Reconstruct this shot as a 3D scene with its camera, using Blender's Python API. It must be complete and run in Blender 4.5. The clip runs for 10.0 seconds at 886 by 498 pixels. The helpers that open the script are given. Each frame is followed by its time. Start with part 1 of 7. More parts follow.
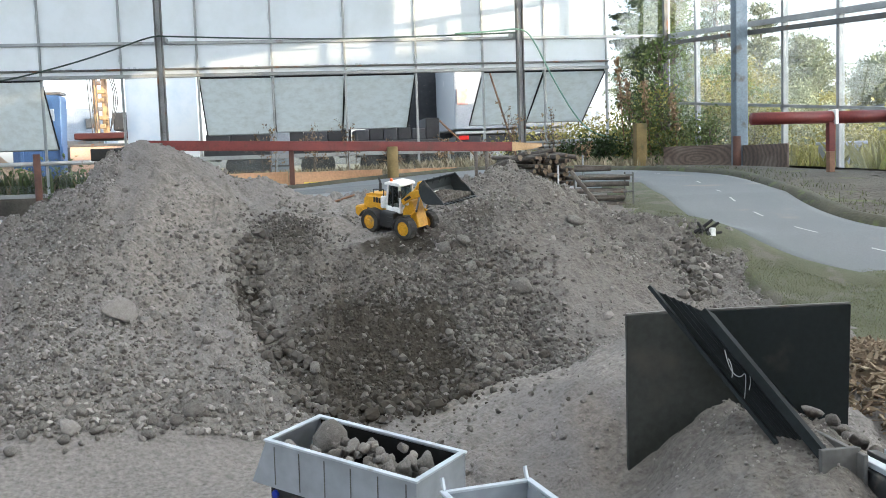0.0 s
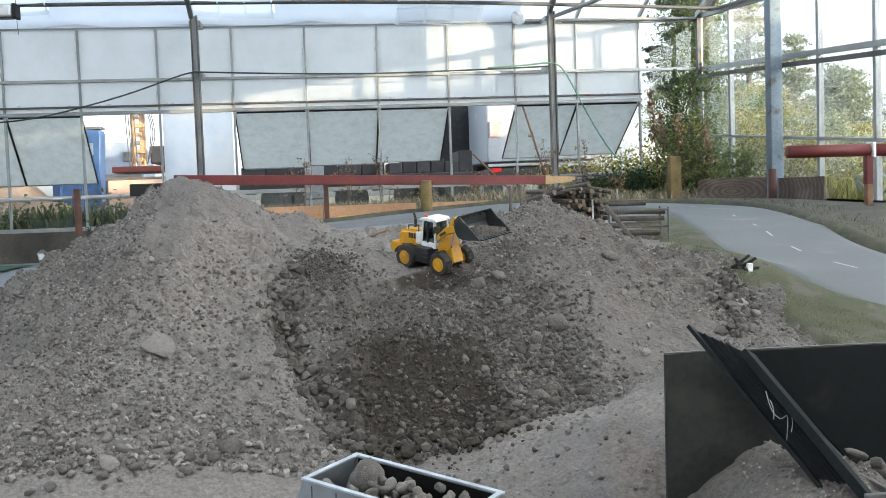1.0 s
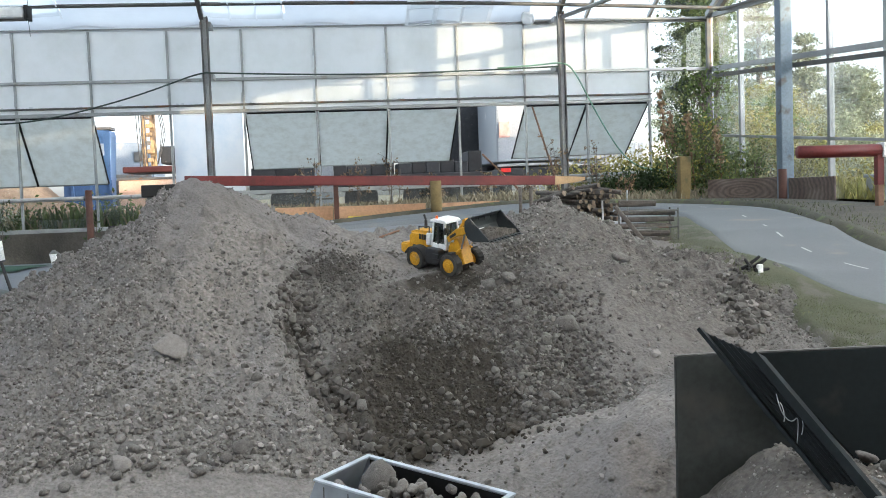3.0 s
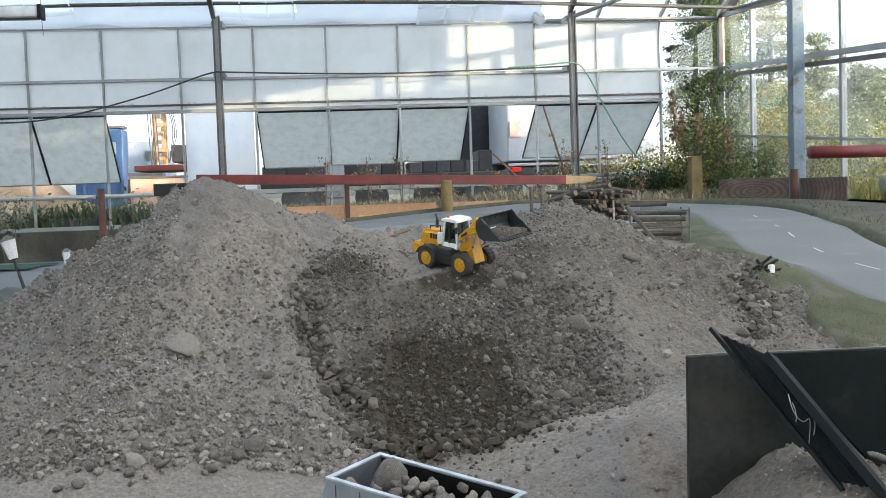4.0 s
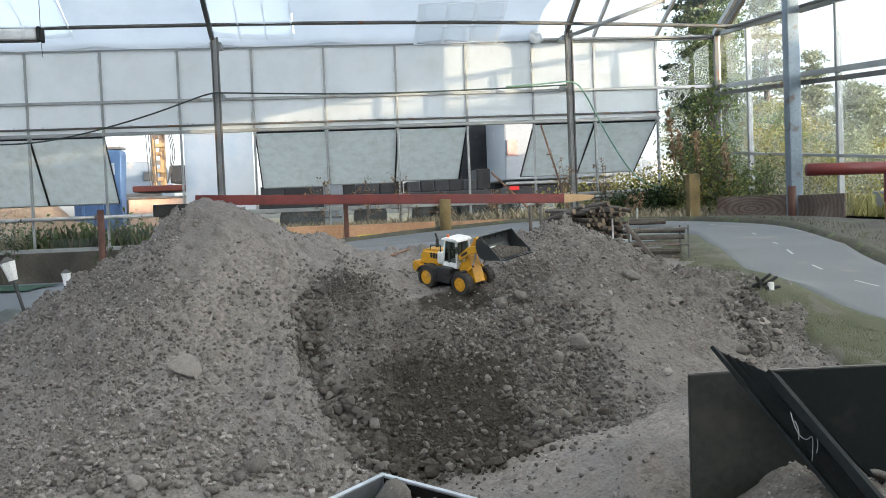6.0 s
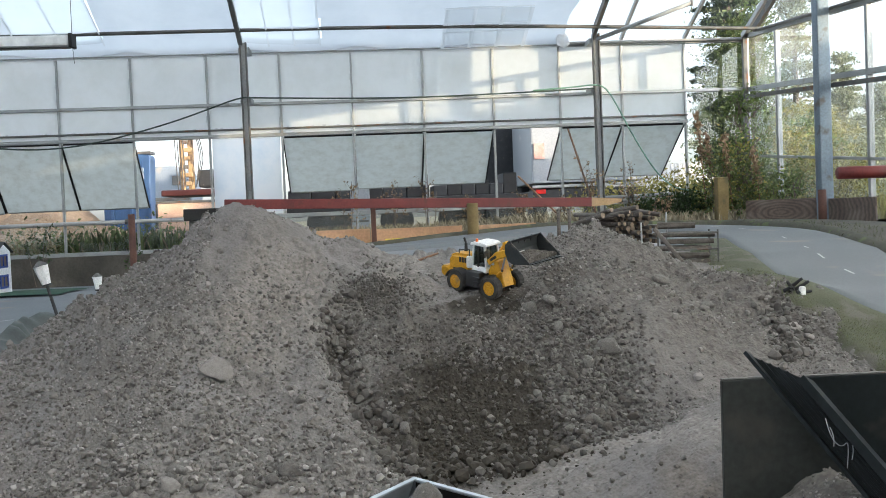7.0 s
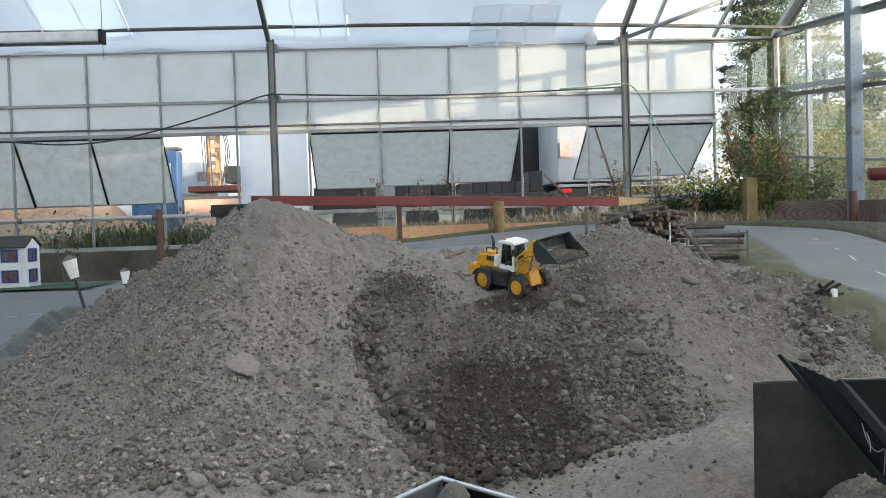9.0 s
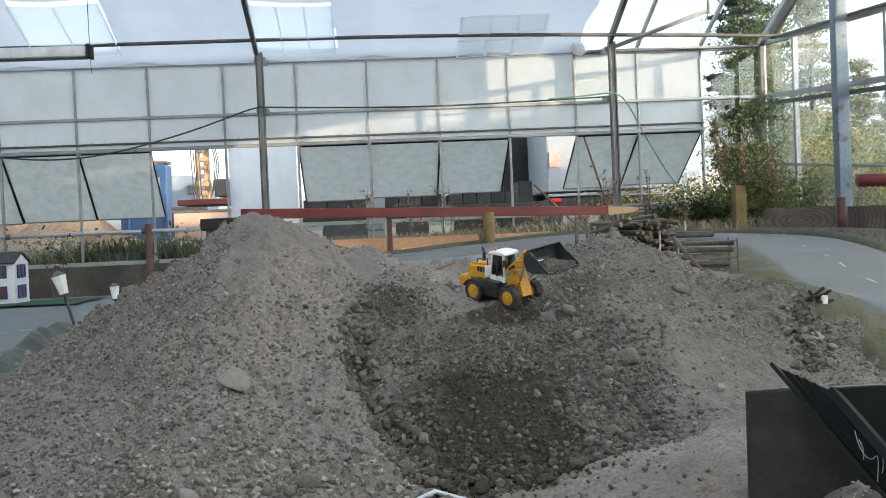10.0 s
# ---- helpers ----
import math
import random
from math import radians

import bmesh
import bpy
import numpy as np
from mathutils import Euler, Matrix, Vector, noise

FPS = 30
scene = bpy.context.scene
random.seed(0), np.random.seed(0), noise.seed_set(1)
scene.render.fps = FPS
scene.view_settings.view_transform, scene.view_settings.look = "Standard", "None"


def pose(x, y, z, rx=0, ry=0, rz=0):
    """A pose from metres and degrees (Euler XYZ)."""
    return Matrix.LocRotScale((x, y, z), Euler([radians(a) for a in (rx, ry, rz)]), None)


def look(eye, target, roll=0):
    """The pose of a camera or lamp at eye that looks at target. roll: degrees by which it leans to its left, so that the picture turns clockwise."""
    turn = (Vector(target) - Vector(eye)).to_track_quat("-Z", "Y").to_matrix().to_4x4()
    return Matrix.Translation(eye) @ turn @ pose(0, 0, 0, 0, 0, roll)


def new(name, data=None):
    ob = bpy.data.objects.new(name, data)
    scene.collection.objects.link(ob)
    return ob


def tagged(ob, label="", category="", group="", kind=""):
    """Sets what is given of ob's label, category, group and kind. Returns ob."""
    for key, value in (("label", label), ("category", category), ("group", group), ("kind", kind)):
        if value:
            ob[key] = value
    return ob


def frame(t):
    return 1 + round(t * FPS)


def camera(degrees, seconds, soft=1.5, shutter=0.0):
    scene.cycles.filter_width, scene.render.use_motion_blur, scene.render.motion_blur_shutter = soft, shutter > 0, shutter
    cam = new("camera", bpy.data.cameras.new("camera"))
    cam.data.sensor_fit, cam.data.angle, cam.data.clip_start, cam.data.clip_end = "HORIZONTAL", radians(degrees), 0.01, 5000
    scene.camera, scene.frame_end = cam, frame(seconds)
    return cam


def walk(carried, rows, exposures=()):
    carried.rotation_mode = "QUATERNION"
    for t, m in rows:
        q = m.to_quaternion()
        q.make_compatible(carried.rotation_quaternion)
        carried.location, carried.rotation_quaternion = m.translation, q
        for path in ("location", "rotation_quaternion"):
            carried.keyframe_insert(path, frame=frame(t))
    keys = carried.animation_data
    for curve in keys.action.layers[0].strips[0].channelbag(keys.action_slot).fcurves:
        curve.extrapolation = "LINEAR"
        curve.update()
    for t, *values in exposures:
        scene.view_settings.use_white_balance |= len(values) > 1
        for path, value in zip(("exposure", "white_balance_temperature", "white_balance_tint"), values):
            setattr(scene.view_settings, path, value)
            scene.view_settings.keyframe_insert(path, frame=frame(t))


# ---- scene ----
cam = camera(48.75, 10.0, 0.9)
PATH = [
    (0, (0.027, 0.024, 1.118), (0.331, 1.992, 0.937), -1.95),
    (0.5, (0.020, 0.030, 1.138), (0.275, 2.011, 1.019), -1.90),
    (1, (0.013, 0.020, 1.139), (0.255, 2.002, 1.024), -2.05),
    (1.5, (0.010, 0.016, 1.140), (0.237, 2.000, 1.017), -1.98),
    (2, (0.013, 0.019, 1.146), (0.238, 2.003, 1.030), -2.16),
    (3.5, (0.002, 0.001, 1.149), (0.221, 1.986, 1.034), -1.96),
    (4, (-0.000, -0.000, 1.149), (0.203, 1.986, 1.033), -1.94),
    (4.5, (0.000, -0.000, 1.150), (0.204, 1.987, 1.042), -2.27),
    (5, (-0.002, -0.001, 1.153), (0.211, 1.986, 1.058), -2.33),
    (6.5, (-0.019, -0.013, 1.156), (0.179, 1.976, 1.082), -2.07),
    (7, (-0.028, -0.016, 1.159), (0.129, 1.977, 1.090), -2.33),
    (7.5, (-0.032, -0.020, 1.159), (0.111, 1.974, 1.100), -2.28),
    (8, (-0.035, -0.017, 1.159), (0.098, 1.977, 1.101), -2.48),
    (8.5, (-0.043, -0.007, 1.157), (0.083, 1.988, 1.086), -1.99),
    (9, (-0.043, 0.005, 1.158), (0.065, 2.001, 1.087), -1.80),
    (9.5, (-0.041, 0.009, 1.161), (0.075, 2.005, 1.099), -1.97),
    (10, (-0.042, 0.011, 1.162), (0.086, 2.006, 1.112), -2.46),
]
walk(cam, [(t, look(eye, target, roll)) for t, eye, target, roll in PATH],
     [(0, 1.19, 5800, 10), (0.6, 1.08, 5800, 10), (2, 1.02, 5800, 10), (4.5, 0.97, 5850, 10), (7, 0.84, 5900, 10), (10, 0.75, 5900, 10)])

# ---------------------------------------------------------------- light
world = bpy.data.worlds.new("sky")
scene.world = world
world.use_nodes = True
wn, wl = world.node_tree.nodes, world.node_tree.links
SUN_DIR = Vector((0.80, -0.55, 0.08)).normalized()      # from the place towards the sun
sky = wn.new("ShaderNodeTexSky")
sky.sky_type = "NISHITA"
sky.sun_disc = False
sky.sun_elevation = math.asin(SUN_DIR.z) + 0.10
sky.sun_rotation = math.atan2(SUN_DIR.x, SUN_DIR.y)
sky.air_density, sky.dust_density, sky.ozone_density = 0.9, 2.5, 1.0
haze = wn.new("ShaderNodeHueSaturation")                 # thin high haze takes colour out of the sky
haze.inputs["Saturation"].default_value = 0.35
wl.new(sky.outputs[0], haze.inputs["Color"])
wl.new(haze.outputs[0], wn["Background"].inputs[0])
wn["Background"].inputs[1].default_value = 0.34
sun = new("sun", bpy.data.lights.new("sun", "SUN"))
sun.data.energy, sun.data.angle, sun.data.color = 5.6, radians(0.5), (1.0, 0.77, 0.50)
sun.matrix_world = look(SUN_DIR * 40, (0, 0, 0))


# ---------------------------------------------------------------- materials
def rgb(c):
    return (c[0], c[1], c[2], 1.0)


def surface(name, a, b, scale=6.0, fine=70.0, rough=0.7, metal=0.0, bump=0.2, spots=None, depth=0.004, spec=0.5, coat=0.0):
    """A procedural surface: two colours in broad patches, fine grain, stains and relief."""
    m = bpy.data.materials.new(name)
    m.use_nodes = True
    n, l = m.node_tree.nodes, m.node_tree.links
    p = n["Principled BSDF"]
    tc = n.new("ShaderNodeTexCoord")
    n1, n2 = n.new("ShaderNodeTexNoise"), n.new("ShaderNodeTexNoise")
    n1.inputs["Scale"].default_value, n1.inputs["Detail"].default_value = scale, 6
    n2.inputs["Scale"].default_value, n2.inputs["Detail"].default_value = fine, 4
    for k in (n1, n2):
        l.new(tc.outputs["Object"], k.inputs["Vector"])
    ramp = n.new("ShaderNodeMapRange")
    ramp.inputs[1].default_value, ramp.inputs[2].default_value = 0.3, 0.7
    l.new(n1.outputs[0], ramp.inputs[0])
    mix = n.new("ShaderNodeMix")
    mix.data_type = "RGBA"
    mix.inputs[6].default_value, mix.inputs[7].default_value = rgb(a), rgb(b)
    l.new(ramp.outputs[0], mix.inputs[0])
    info = n.new("ShaderNodeObjectInfo")
    vary = n.new("ShaderNodeMapRange")
    vary.inputs[3].default_value, vary.inputs[4].default_value = 0.9, 1.1
    l.new(info.outputs["Random"], vary.inputs[0])
    grain = n.new("ShaderNodeMapRange")
    grain.inputs[1].default_value, grain.inputs[2].default_value = 0.25, 0.75
    grain.inputs[3].default_value, grain.inputs[4].default_value = 0.8, 1.2
    l.new(n2.outputs[0], grain.inputs[0])
    mul = n.new("ShaderNodeMath")
    mul.operation = "MULTIPLY"
    l.new(grain.outputs[0], mul.inputs[0])
    l.new(vary.outputs[0], mul.inputs[1])
    sc = n.new("ShaderNodeVectorMath")
    sc.operation = "SCALE"
    l.new(mix.outputs[2], sc.inputs[0])
    l.new(mul.outputs[0], sc.inputs[3])
    out = sc.outputs[0]
    if spots:
        n3 = n.new("ShaderNodeTexNoise")
        n3.inputs["Scale"].default_value, n3.inputs["Detail"].default_value = spots[1], 8
        l.new(tc.outputs["Object"], n3.inputs["Vector"])
        r3 = n.new("ShaderNodeMapRange")
        r3.inputs[1].default_value, r3.inputs[2].default_value = spots[2], spots[2] + 0.1
        l.new(n3.outputs[0], r3.inputs[0])
        m3 = n.new("ShaderNodeMix")
        m3.data_type = "RGBA"
        m3.inputs[7].default_value = rgb(spots[0])
        l.new(out, m3.inputs[6])
        l.new(r3.outputs[0], m3.inputs[0])
        out = m3.outputs[2]
    l.new(out, p.inputs["Base Color"])
    rr = n.new("ShaderNodeMapRange")
    rr.inputs[3].default_value, rr.inputs[4].default_value = max(rough - 0.1, 0.03), min(rough + 0.1, 1)
    l.new(n1.outputs[0], rr.inputs[0])
    l.new(rr.outputs[0], p.inputs["Roughness"])
    p.inputs["Metallic"].default_value = metal
    p.inputs["Specular IOR Level"].default_value = spec
    p.inputs["Coat Weight"].default_value = coat
    if bump:
        bp = n.new("ShaderNodeBump")
        bp.inputs["Strength"].default_value, bp.inputs["Distance"].default_value = bump, depth
        add = n.new("ShaderNodeMath")
        add.operation = "ADD"
        l.new(n1.outputs[0], add.inputs[0])
        l.new(n2.outputs[0], add.inputs[1])
        l.new(add.outputs[0], bp.inputs["Height"])
        l.new(bp.outputs[0], p.inputs["Normal"])
    return m


def veil(name, colour, through_light, clear, scale=1.2, stain=(0.55, 0.56, 0.5)):
    """A thin sheet that lets light through: cloth, film or lime-washed glass."""
    m = bpy.data.materials.new(name)
    m.use_nodes = True
    n, l = m.node_tree.nodes, m.node_tree.links
    n.remove(n["Principled BSDF"])
    tc = n.new("ShaderNodeTexCoord")
    ns = n.new("ShaderNodeTexNoise")
    ns.inputs["Scale"].default_value, ns.inputs["Detail"].default_value, ns.inputs["Roughness"].default_value = scale, 8, 0.65
    l.new(tc.outputs["Object"], ns.inputs["Vector"])
    mr = n.new("ShaderNodeMapRange")
    mr.inputs[1].default_value, mr.inputs[2].default_value = 0.42, 0.75
    l.new(ns.outputs[0], mr.inputs[0])
    mc = n.new("ShaderNodeMix")
    mc.data_type = "RGBA"
    mc.inputs[6].default_value, mc.inputs[7].default_value = rgb(colour), rgb(stain)
    l.new(mr.outputs[0], mc.inputs[0])
    d, t, tr = n.new("ShaderNodeBsdfDiffuse"), n.new("ShaderNodeBsdfTranslucent"), n.new("ShaderNodeBsdfTransparent")
    l.new(mc.outputs[2], d.inputs[0])
    l.new(mc.outputs[2], t.inputs[0])
    m1, m2 = n.new("ShaderNodeMixShader"), n.new("ShaderNodeMixShader")
    m1.inputs[0].default_value, m2.inputs[0].default_value = through_light, clear
    l.new(d.outputs[0], m1.inputs[1])
    l.new(t.outputs[0], m1.inputs[2])
    l.new(m1.outputs[0], m2.inputs[1])
    l.new(tr.outputs[0], m2.inputs[2])
    l.new(m2.outputs[0], n["Material Output"].inputs[0])
    return m


def glazing(name, film=0.03, gloss=0.06, tint=(0.97, 0.99, 0.98)):
    """A clear pane with a film of dust and a faint mirror."""
    m = bpy.data.materials.new(name)
    m.use_nodes = True
    n, l = m.node_tree.nodes, m.node_tree.links
    n.remove(n["Principled BSDF"])
    tr, gl, df = n.new("ShaderNodeBsdfTransparent"), n.new("ShaderNodeBsdfGlossy"), n.new("ShaderNodeBsdfTranslucent")
    tr.inputs[0].default_value = rgb(tint)
    gl.inputs["Roughness"].default_value = 0.02
    df.inputs[0].default_value = (0.5, 0.51, 0.49, 1)
    tc, ns = n.new("ShaderNodeTexCoord"), n.new("ShaderNodeTexNoise")
    ns.inputs["Scale"].default_value, ns.inputs["Detail"].default_value = 1.7, 7
    l.new(tc.outputs["Object"], ns.inputs["Vector"])
    mr = n.new("ShaderNodeMapRange")
    mr.inputs[1].default_value, mr.inputs[2].default_value, mr.inputs[4].default_value = 0.35, 0.75, film * 2
    l.new(ns.outputs[0], mr.inputs[0])
    m1, m2 = n.new("ShaderNodeMixShader"), n.new("ShaderNodeMixShader")
    l.new(mr.outputs[0], m1.inputs[0])
    m2.inputs[0].default_value = gloss
    l.new(tr.outputs[0], m1.inputs[1])
    l.new(df.outputs[0], m1.inputs[2])
    l.new(m1.outputs[0], m2.inputs[1])
    l.new(gl.outputs[0], m2.inputs[2])
    l.new(m2.outputs[0], n["Material Output"].inputs[0])
    return m


STEEL = surface("galvanised_steel", (0.30, 0.31, 0.31), (0.42, 0.43, 0.43), 5, 90, 0.55, 0.35, 0.15, ((0.16, 0.09, 0.05), 9, 0.66))
STEEL_DARK = surface("weathered_steel", (0.10, 0.10, 0.095), (0.17, 0.165, 0.155), 5, 80, 0.65, 0.3, 0.2, ((0.17, 0.075, 0.03), 7, 0.6))
STEEL_BLUE = surface("painted_steel_column", (0.13, 0.17, 0.21), (0.19, 0.23, 0.265), 4, 60, 0.55, 0.2, 0.15, ((0.10, 0.09, 0.08), 6, 0.62))
ALU = surface("dull_aluminium", (0.30, 0.31, 0.31), (0.40, 0.41, 0.40), 5, 90, 0.5, 0.4, 0.1, ((0.28, 0.27, 0.24), 8, 0.62))
SEAL = surface("black_rubber_seal", (0.015, 0.015, 0.015), (0.03, 0.03, 0.03), 8, 90, 0.8, 0, 0.1)
WASH = veil("lime_washed_glass", (0.875, 0.89, 0.885), 0.76, 0.03, 2.6, (0.79, 0.805, 0.785))
WASH_LOW = veil("lime_washed_vent_glass", (0.765, 0.785, 0.75), 0.76, 0.04, 9.0, (0.62, 0.62, 0.56))
CLOTH = veil("white_shade_cloth", (0.83, 0.845, 0.865), 0.75, 0.04, 1.4, (0.74, 0.76, 0.785))
FILM = veil("clear_plastic_film", (0.86, 0.88, 0.89), 0.85, 0.26, 0.9, (0.80, 0.81, 0.79))
HAZE = veil("hazy_glass", (0.97, 0.98, 0.98), 0.95, 0.30, 1.6, (0.66, 0.77, 0.86))
GLASS = glazing("clear_glass")
GLASS_DUSTY = glazing("dusty_glass", 0.09)
RED_WOOD = surface("red_painted_wood", (0.105, 0.014, 0.013), (0.155, 0.024, 0.021), 6, 60, 0.55, 0, 0.2, ((0.09, 0.02, 0.015), 7, 0.6))
RUST_POST = surface("rust_red_steel", (0.075, 0.032, 0.023), (0.12, 0.055, 0.038), 9, 70, 0.7, 0.1, 0.25)
PLY = surface("orange_plywood", (0.42, 0.23, 0.12), (0.50, 0.30, 0.17), 3, 50, 0.6, 0, 0.1, ((0.28, 0.16, 0.09), 3, 0.62))
CONCRETE = surface("stained_concrete", (0.17, 0.155, 0.13), (0.27, 0.25, 0.21), 3, 50, 0.85, 0, 0.4, ((0.07, 0.06, 0.05), 2.5, 0.58), 0.01)
ASPHALT = surface("worn_grey_road", (0.132, 0.145, 0.158), (0.172, 0.184, 0.196), 1.6, 140, 0.75, 0, 0.2, ((0.22, 0.20, 0.18), 2.2, 0.62))


# ---------------------------------------------------------------- building helpers
def thing(name, label, category, group="", kind="", at=None):
    ob = new(name)
    ob.empty_display_size = 0.1
    if at is not None:
        ob.matrix_basis = at
    return tagged(ob, label, category, group, kind)


def finish(bm, material, name, smooth=False):
    me = bpy.data.meshes.new(name)
    bm.to_mesh(me)
    bm.free()
    me.materials.append(material)
    if smooth:
        me.polygons.foreach_set("use_smooth", [True] * len(me.polygons))
    return me


def part(name, bm, material, parent, label="", smooth=False):
    ob = new(name, finish(bm, material, name, smooth))
    ob.parent = parent
    return tagged(ob, label) if label else ob


def box(bm, lo, hi, bevel=0.0, m=None):
    c = [(a + b) / 2 for a, b in zip(lo, hi)]
    d = [abs(b - a) for a, b in zip(lo, hi)]
    g = bmesh.ops.create_cube(bm, size=1.0, matrix=Matrix.Translation(c) @ Matrix.Diagonal((*d, 1)))
    vs = g["verts"]
    if bevel:
        es = list({e for v in vs for e in v.link_edges})
        vs = [v for v in bmesh.ops.bevel(bm, geom=es, offset=bevel, segments=2, profile=0.6, affect="EDGES")["verts"]]
    if m is not None:
        bmesh.ops.transform(bm, matrix=m, verts=list({v for v in vs if v.is_valid}))
    return bm


def rod(bm, a, b, r, r2=None, seg=10, ends=True):
    a, b = Vector(a), Vector(b)
    d = b - a
    q = d.to_track_quat("Z", "Y").to_matrix().to_4x4()
    bmesh.ops.create_cone(bm, cap_ends=ends, segments=seg, radius1=r, radius2=r if r2 is None else r2, depth=d.length,
                          matrix=Matrix.Translation((a + b) / 2) @ q)
    return bm


def beam(bm, a, b, w, h, up=(0, 0, 1), bevel=0.0):
    """A square bar from a to b, w wide and h high."""
    a, b = Vector(a), Vector(b)
    d = (b - a).normalized()
    s = d.cross(Vector(up)).normalized()
    u = s.cross(d)
    m = Matrix((s, d, u)).transposed().to_4x4()
    m.translation = (a + b) / 2
    L = (b - a).length
    tmp = bmesh.new()
    box(tmp, (-w / 2, -L / 2, -h / 2), (w / 2, L / 2, h / 2), bevel)
    bmesh.ops.transform(tmp, matrix=m, verts=tmp.verts)
    me = bpy.data.meshes.new("tmp")
    tmp.to_mesh(me)
    tmp.free()
    bm.from_mesh(me)
    bpy.data.meshes.remove(me)
    return bm


def prism(bm, outline, y0, y1, m=None):
    """An outline in x, z drawn out from y0 to y1."""
    a = [bm.verts.new((x, y0, z)) for x, z in outline]
    b = [bm.verts.new((x, y1, z)) for x, z in outline]
    n = len(a)
    bm.faces.new(a)
    bm.faces.new(b[::-1])
    for i in range(n):
        bm.faces.new((a[(i + 1) % n], a[i], b[i], b[(i + 1) % n]))
    if m is not None:
        bmesh.ops.transform(bm, matrix=m, verts=a + b)
    bmesh.ops.recalc_face_normals(bm, faces=bm.faces)
    return bm


def tube(points, r, material, name, parent=None, seg=8):
    """A hose or cable along a smooth line."""
    cu = bpy.data.curves.new(name, "CURVE")
    cu.dimensions, cu.bevel_depth, cu.bevel_resolution, cu.resolution_u = "3D", r, 2, 6
    sp = cu.splines.new("NURBS")
    sp.points.add(len(points) - 1)
    for k, q in zip(sp.points, points):
        k.co = (*q, 1)
    sp.use_endpoint_u, sp.order_u = True, 3
    tmp = bpy.data.objects.new("tmp", cu)
    me = bpy.data.meshes.new_from_object(tmp)
    bpy.data.objects.remove(tmp)
    me.materials.clear()
    me.materials.append(material)
    me.polygons.foreach_set("use_smooth", [True] * len(me.polygons))
    ob = new(name, me)
    ob.parent = parent
    return ob


# ---------------------------------------------------------------- the ground
def sstep(a, b, x):
    t = np.clip((x - a) / (b - a), 0, 1)
    return t * t * (3 - 2 * t)


# heaps: x, y, top, slope, stretch, turn
HEAPS = [
    (-0.69, 5.22, 1.222, 0.69, 1.27, -1.62),
    (-0.17, 5.35, 1.05, 0.72, 1.0, -0.3),
    (1.193, 5.302, 1.048, 0.707, 1.377, 0.661),
    (1.872, 5.054, 0.788, 0.656, 1.601, -0.085),
    (1.32, 3.10, 0.50, 0.60, 1.25, 0.257),
    (0.967, 3.486, 0.296, 0.366, 1.604, 0.212),
    (0.02, 4.80, 0.86, 0.75, 1.35, 0.1),
    (1.17, 2.22, 0.485, 1.15, 1.7, 1.571),
]


def height(x, y):
    """The lie of the land: floor, bench, ramp and the heaps on it."""
    x, y = np.asarray(x, float), np.asarray(y, float)
    near = np.minimum(0.085 + 0.095 * (y - 2.4) + 0.04 * sstep(0.5, 1.2, x), 0.42)
    left = np.interp(y, [0, 3.5, 6.5, 10, 11, 13], [-0.02, 0.18, 0.40, 0.55, 0.52, 0.42])
    mid = np.interp(y, [0, 3.55, 4.25, 4.75, 6, 9.5, 14], [-1.2, 0.22, 0.66, 0.84, 0.87, 0.90, 0.93])
    right = np.interp(y, [0, 3.2, 4.4, 4.9, 6.2, 8, 11, 14], [-0.1, 0.24, 0.47, 0.62, 0.80, 0.87, 0.93, 0.95])
    w, v = sstep(-1.2, 0.05, x), sstep(1.2, 2.0, x)
    back = (left * (1 - w) + mid * w) * (1 - v) + right * v
    back = back + 0.06 * np.exp(-((x - 2) / 1.2) ** 2) * sstep(8, 10, y)
    back = back - 0.045 * sstep(0.9, -0.4, x) * sstep(-1.2, -0.6, x) * sstep(7.5, 9.5, y)
    k = 0.035
    acc = np.exp((near - 0.5) / k) + np.exp((back - 0.5) / k)
    for cx, cy, cz, s, ex, ang in HEAPS:
        c, sn = math.cos(ang), math.sin(ang)
        u, vv = (x - cx) * c + (y - cy) * sn, (y - cy) * c - (x - cx) * sn
        acc = acc + np.exp((cz - s * (np.sqrt((u / ex) ** 2 + vv ** 2 + 0.03) - 0.17) - 0.5) / k)
    h = 0.5 + k * np.log(acc)
    bend = -0.16 + 0.30 * np.clip((4.15 - y) / 0.75, 0, 1) ** 1.3                      # gully beside the great heap
    h = h - 0.075 * np.exp(-((x - bend) / 0.075) ** 2) * sstep(3.4, 3.7, y) * sstep(4.55, 4.3, y)
    h = h - 0.05 * np.exp(-((x + 0.17) / 0.06) ** 2 - ((y - 4.16) / 0.08) ** 2)
    h = h + 0.045 * np.exp(-((x - 0.02) / 0.11) ** 2 - ((y - 4.60) / 0.09) ** 2)       # crumbly mound at its head
    h = h - 0.05 * np.exp(-((x - 0.40) / 0.27) ** 4 - ((y - 3.72) / 0.22) ** 4)        # dug-out face
    h = h - 0.05 * np.exp(-((x - 0.9) / 0.25) ** 2 - ((y - 3.85) / 0.16) ** 2)
    h = h - 0.10 * np.exp(-((x - 0.93) / 0.12) ** 2 - ((y - 2.50) / 0.16) ** 2)       # hollow before the board
    h = h - 0.03 * np.exp(-((x - 1.42) / 0.16) ** 2 - ((y - 2.33) / 0.20) ** 2)
    h = h - 0.045 * np.exp(-((x + 1.0) / 0.14) ** 2 - ((y - 5.1) / 0.5) ** 2)
    h = h - 0.05 * np.exp(-((x - 0.52) / 0.17) ** 2 - ((y - 4.48) / 0.10) ** 2)        # fresh scrape
    return h


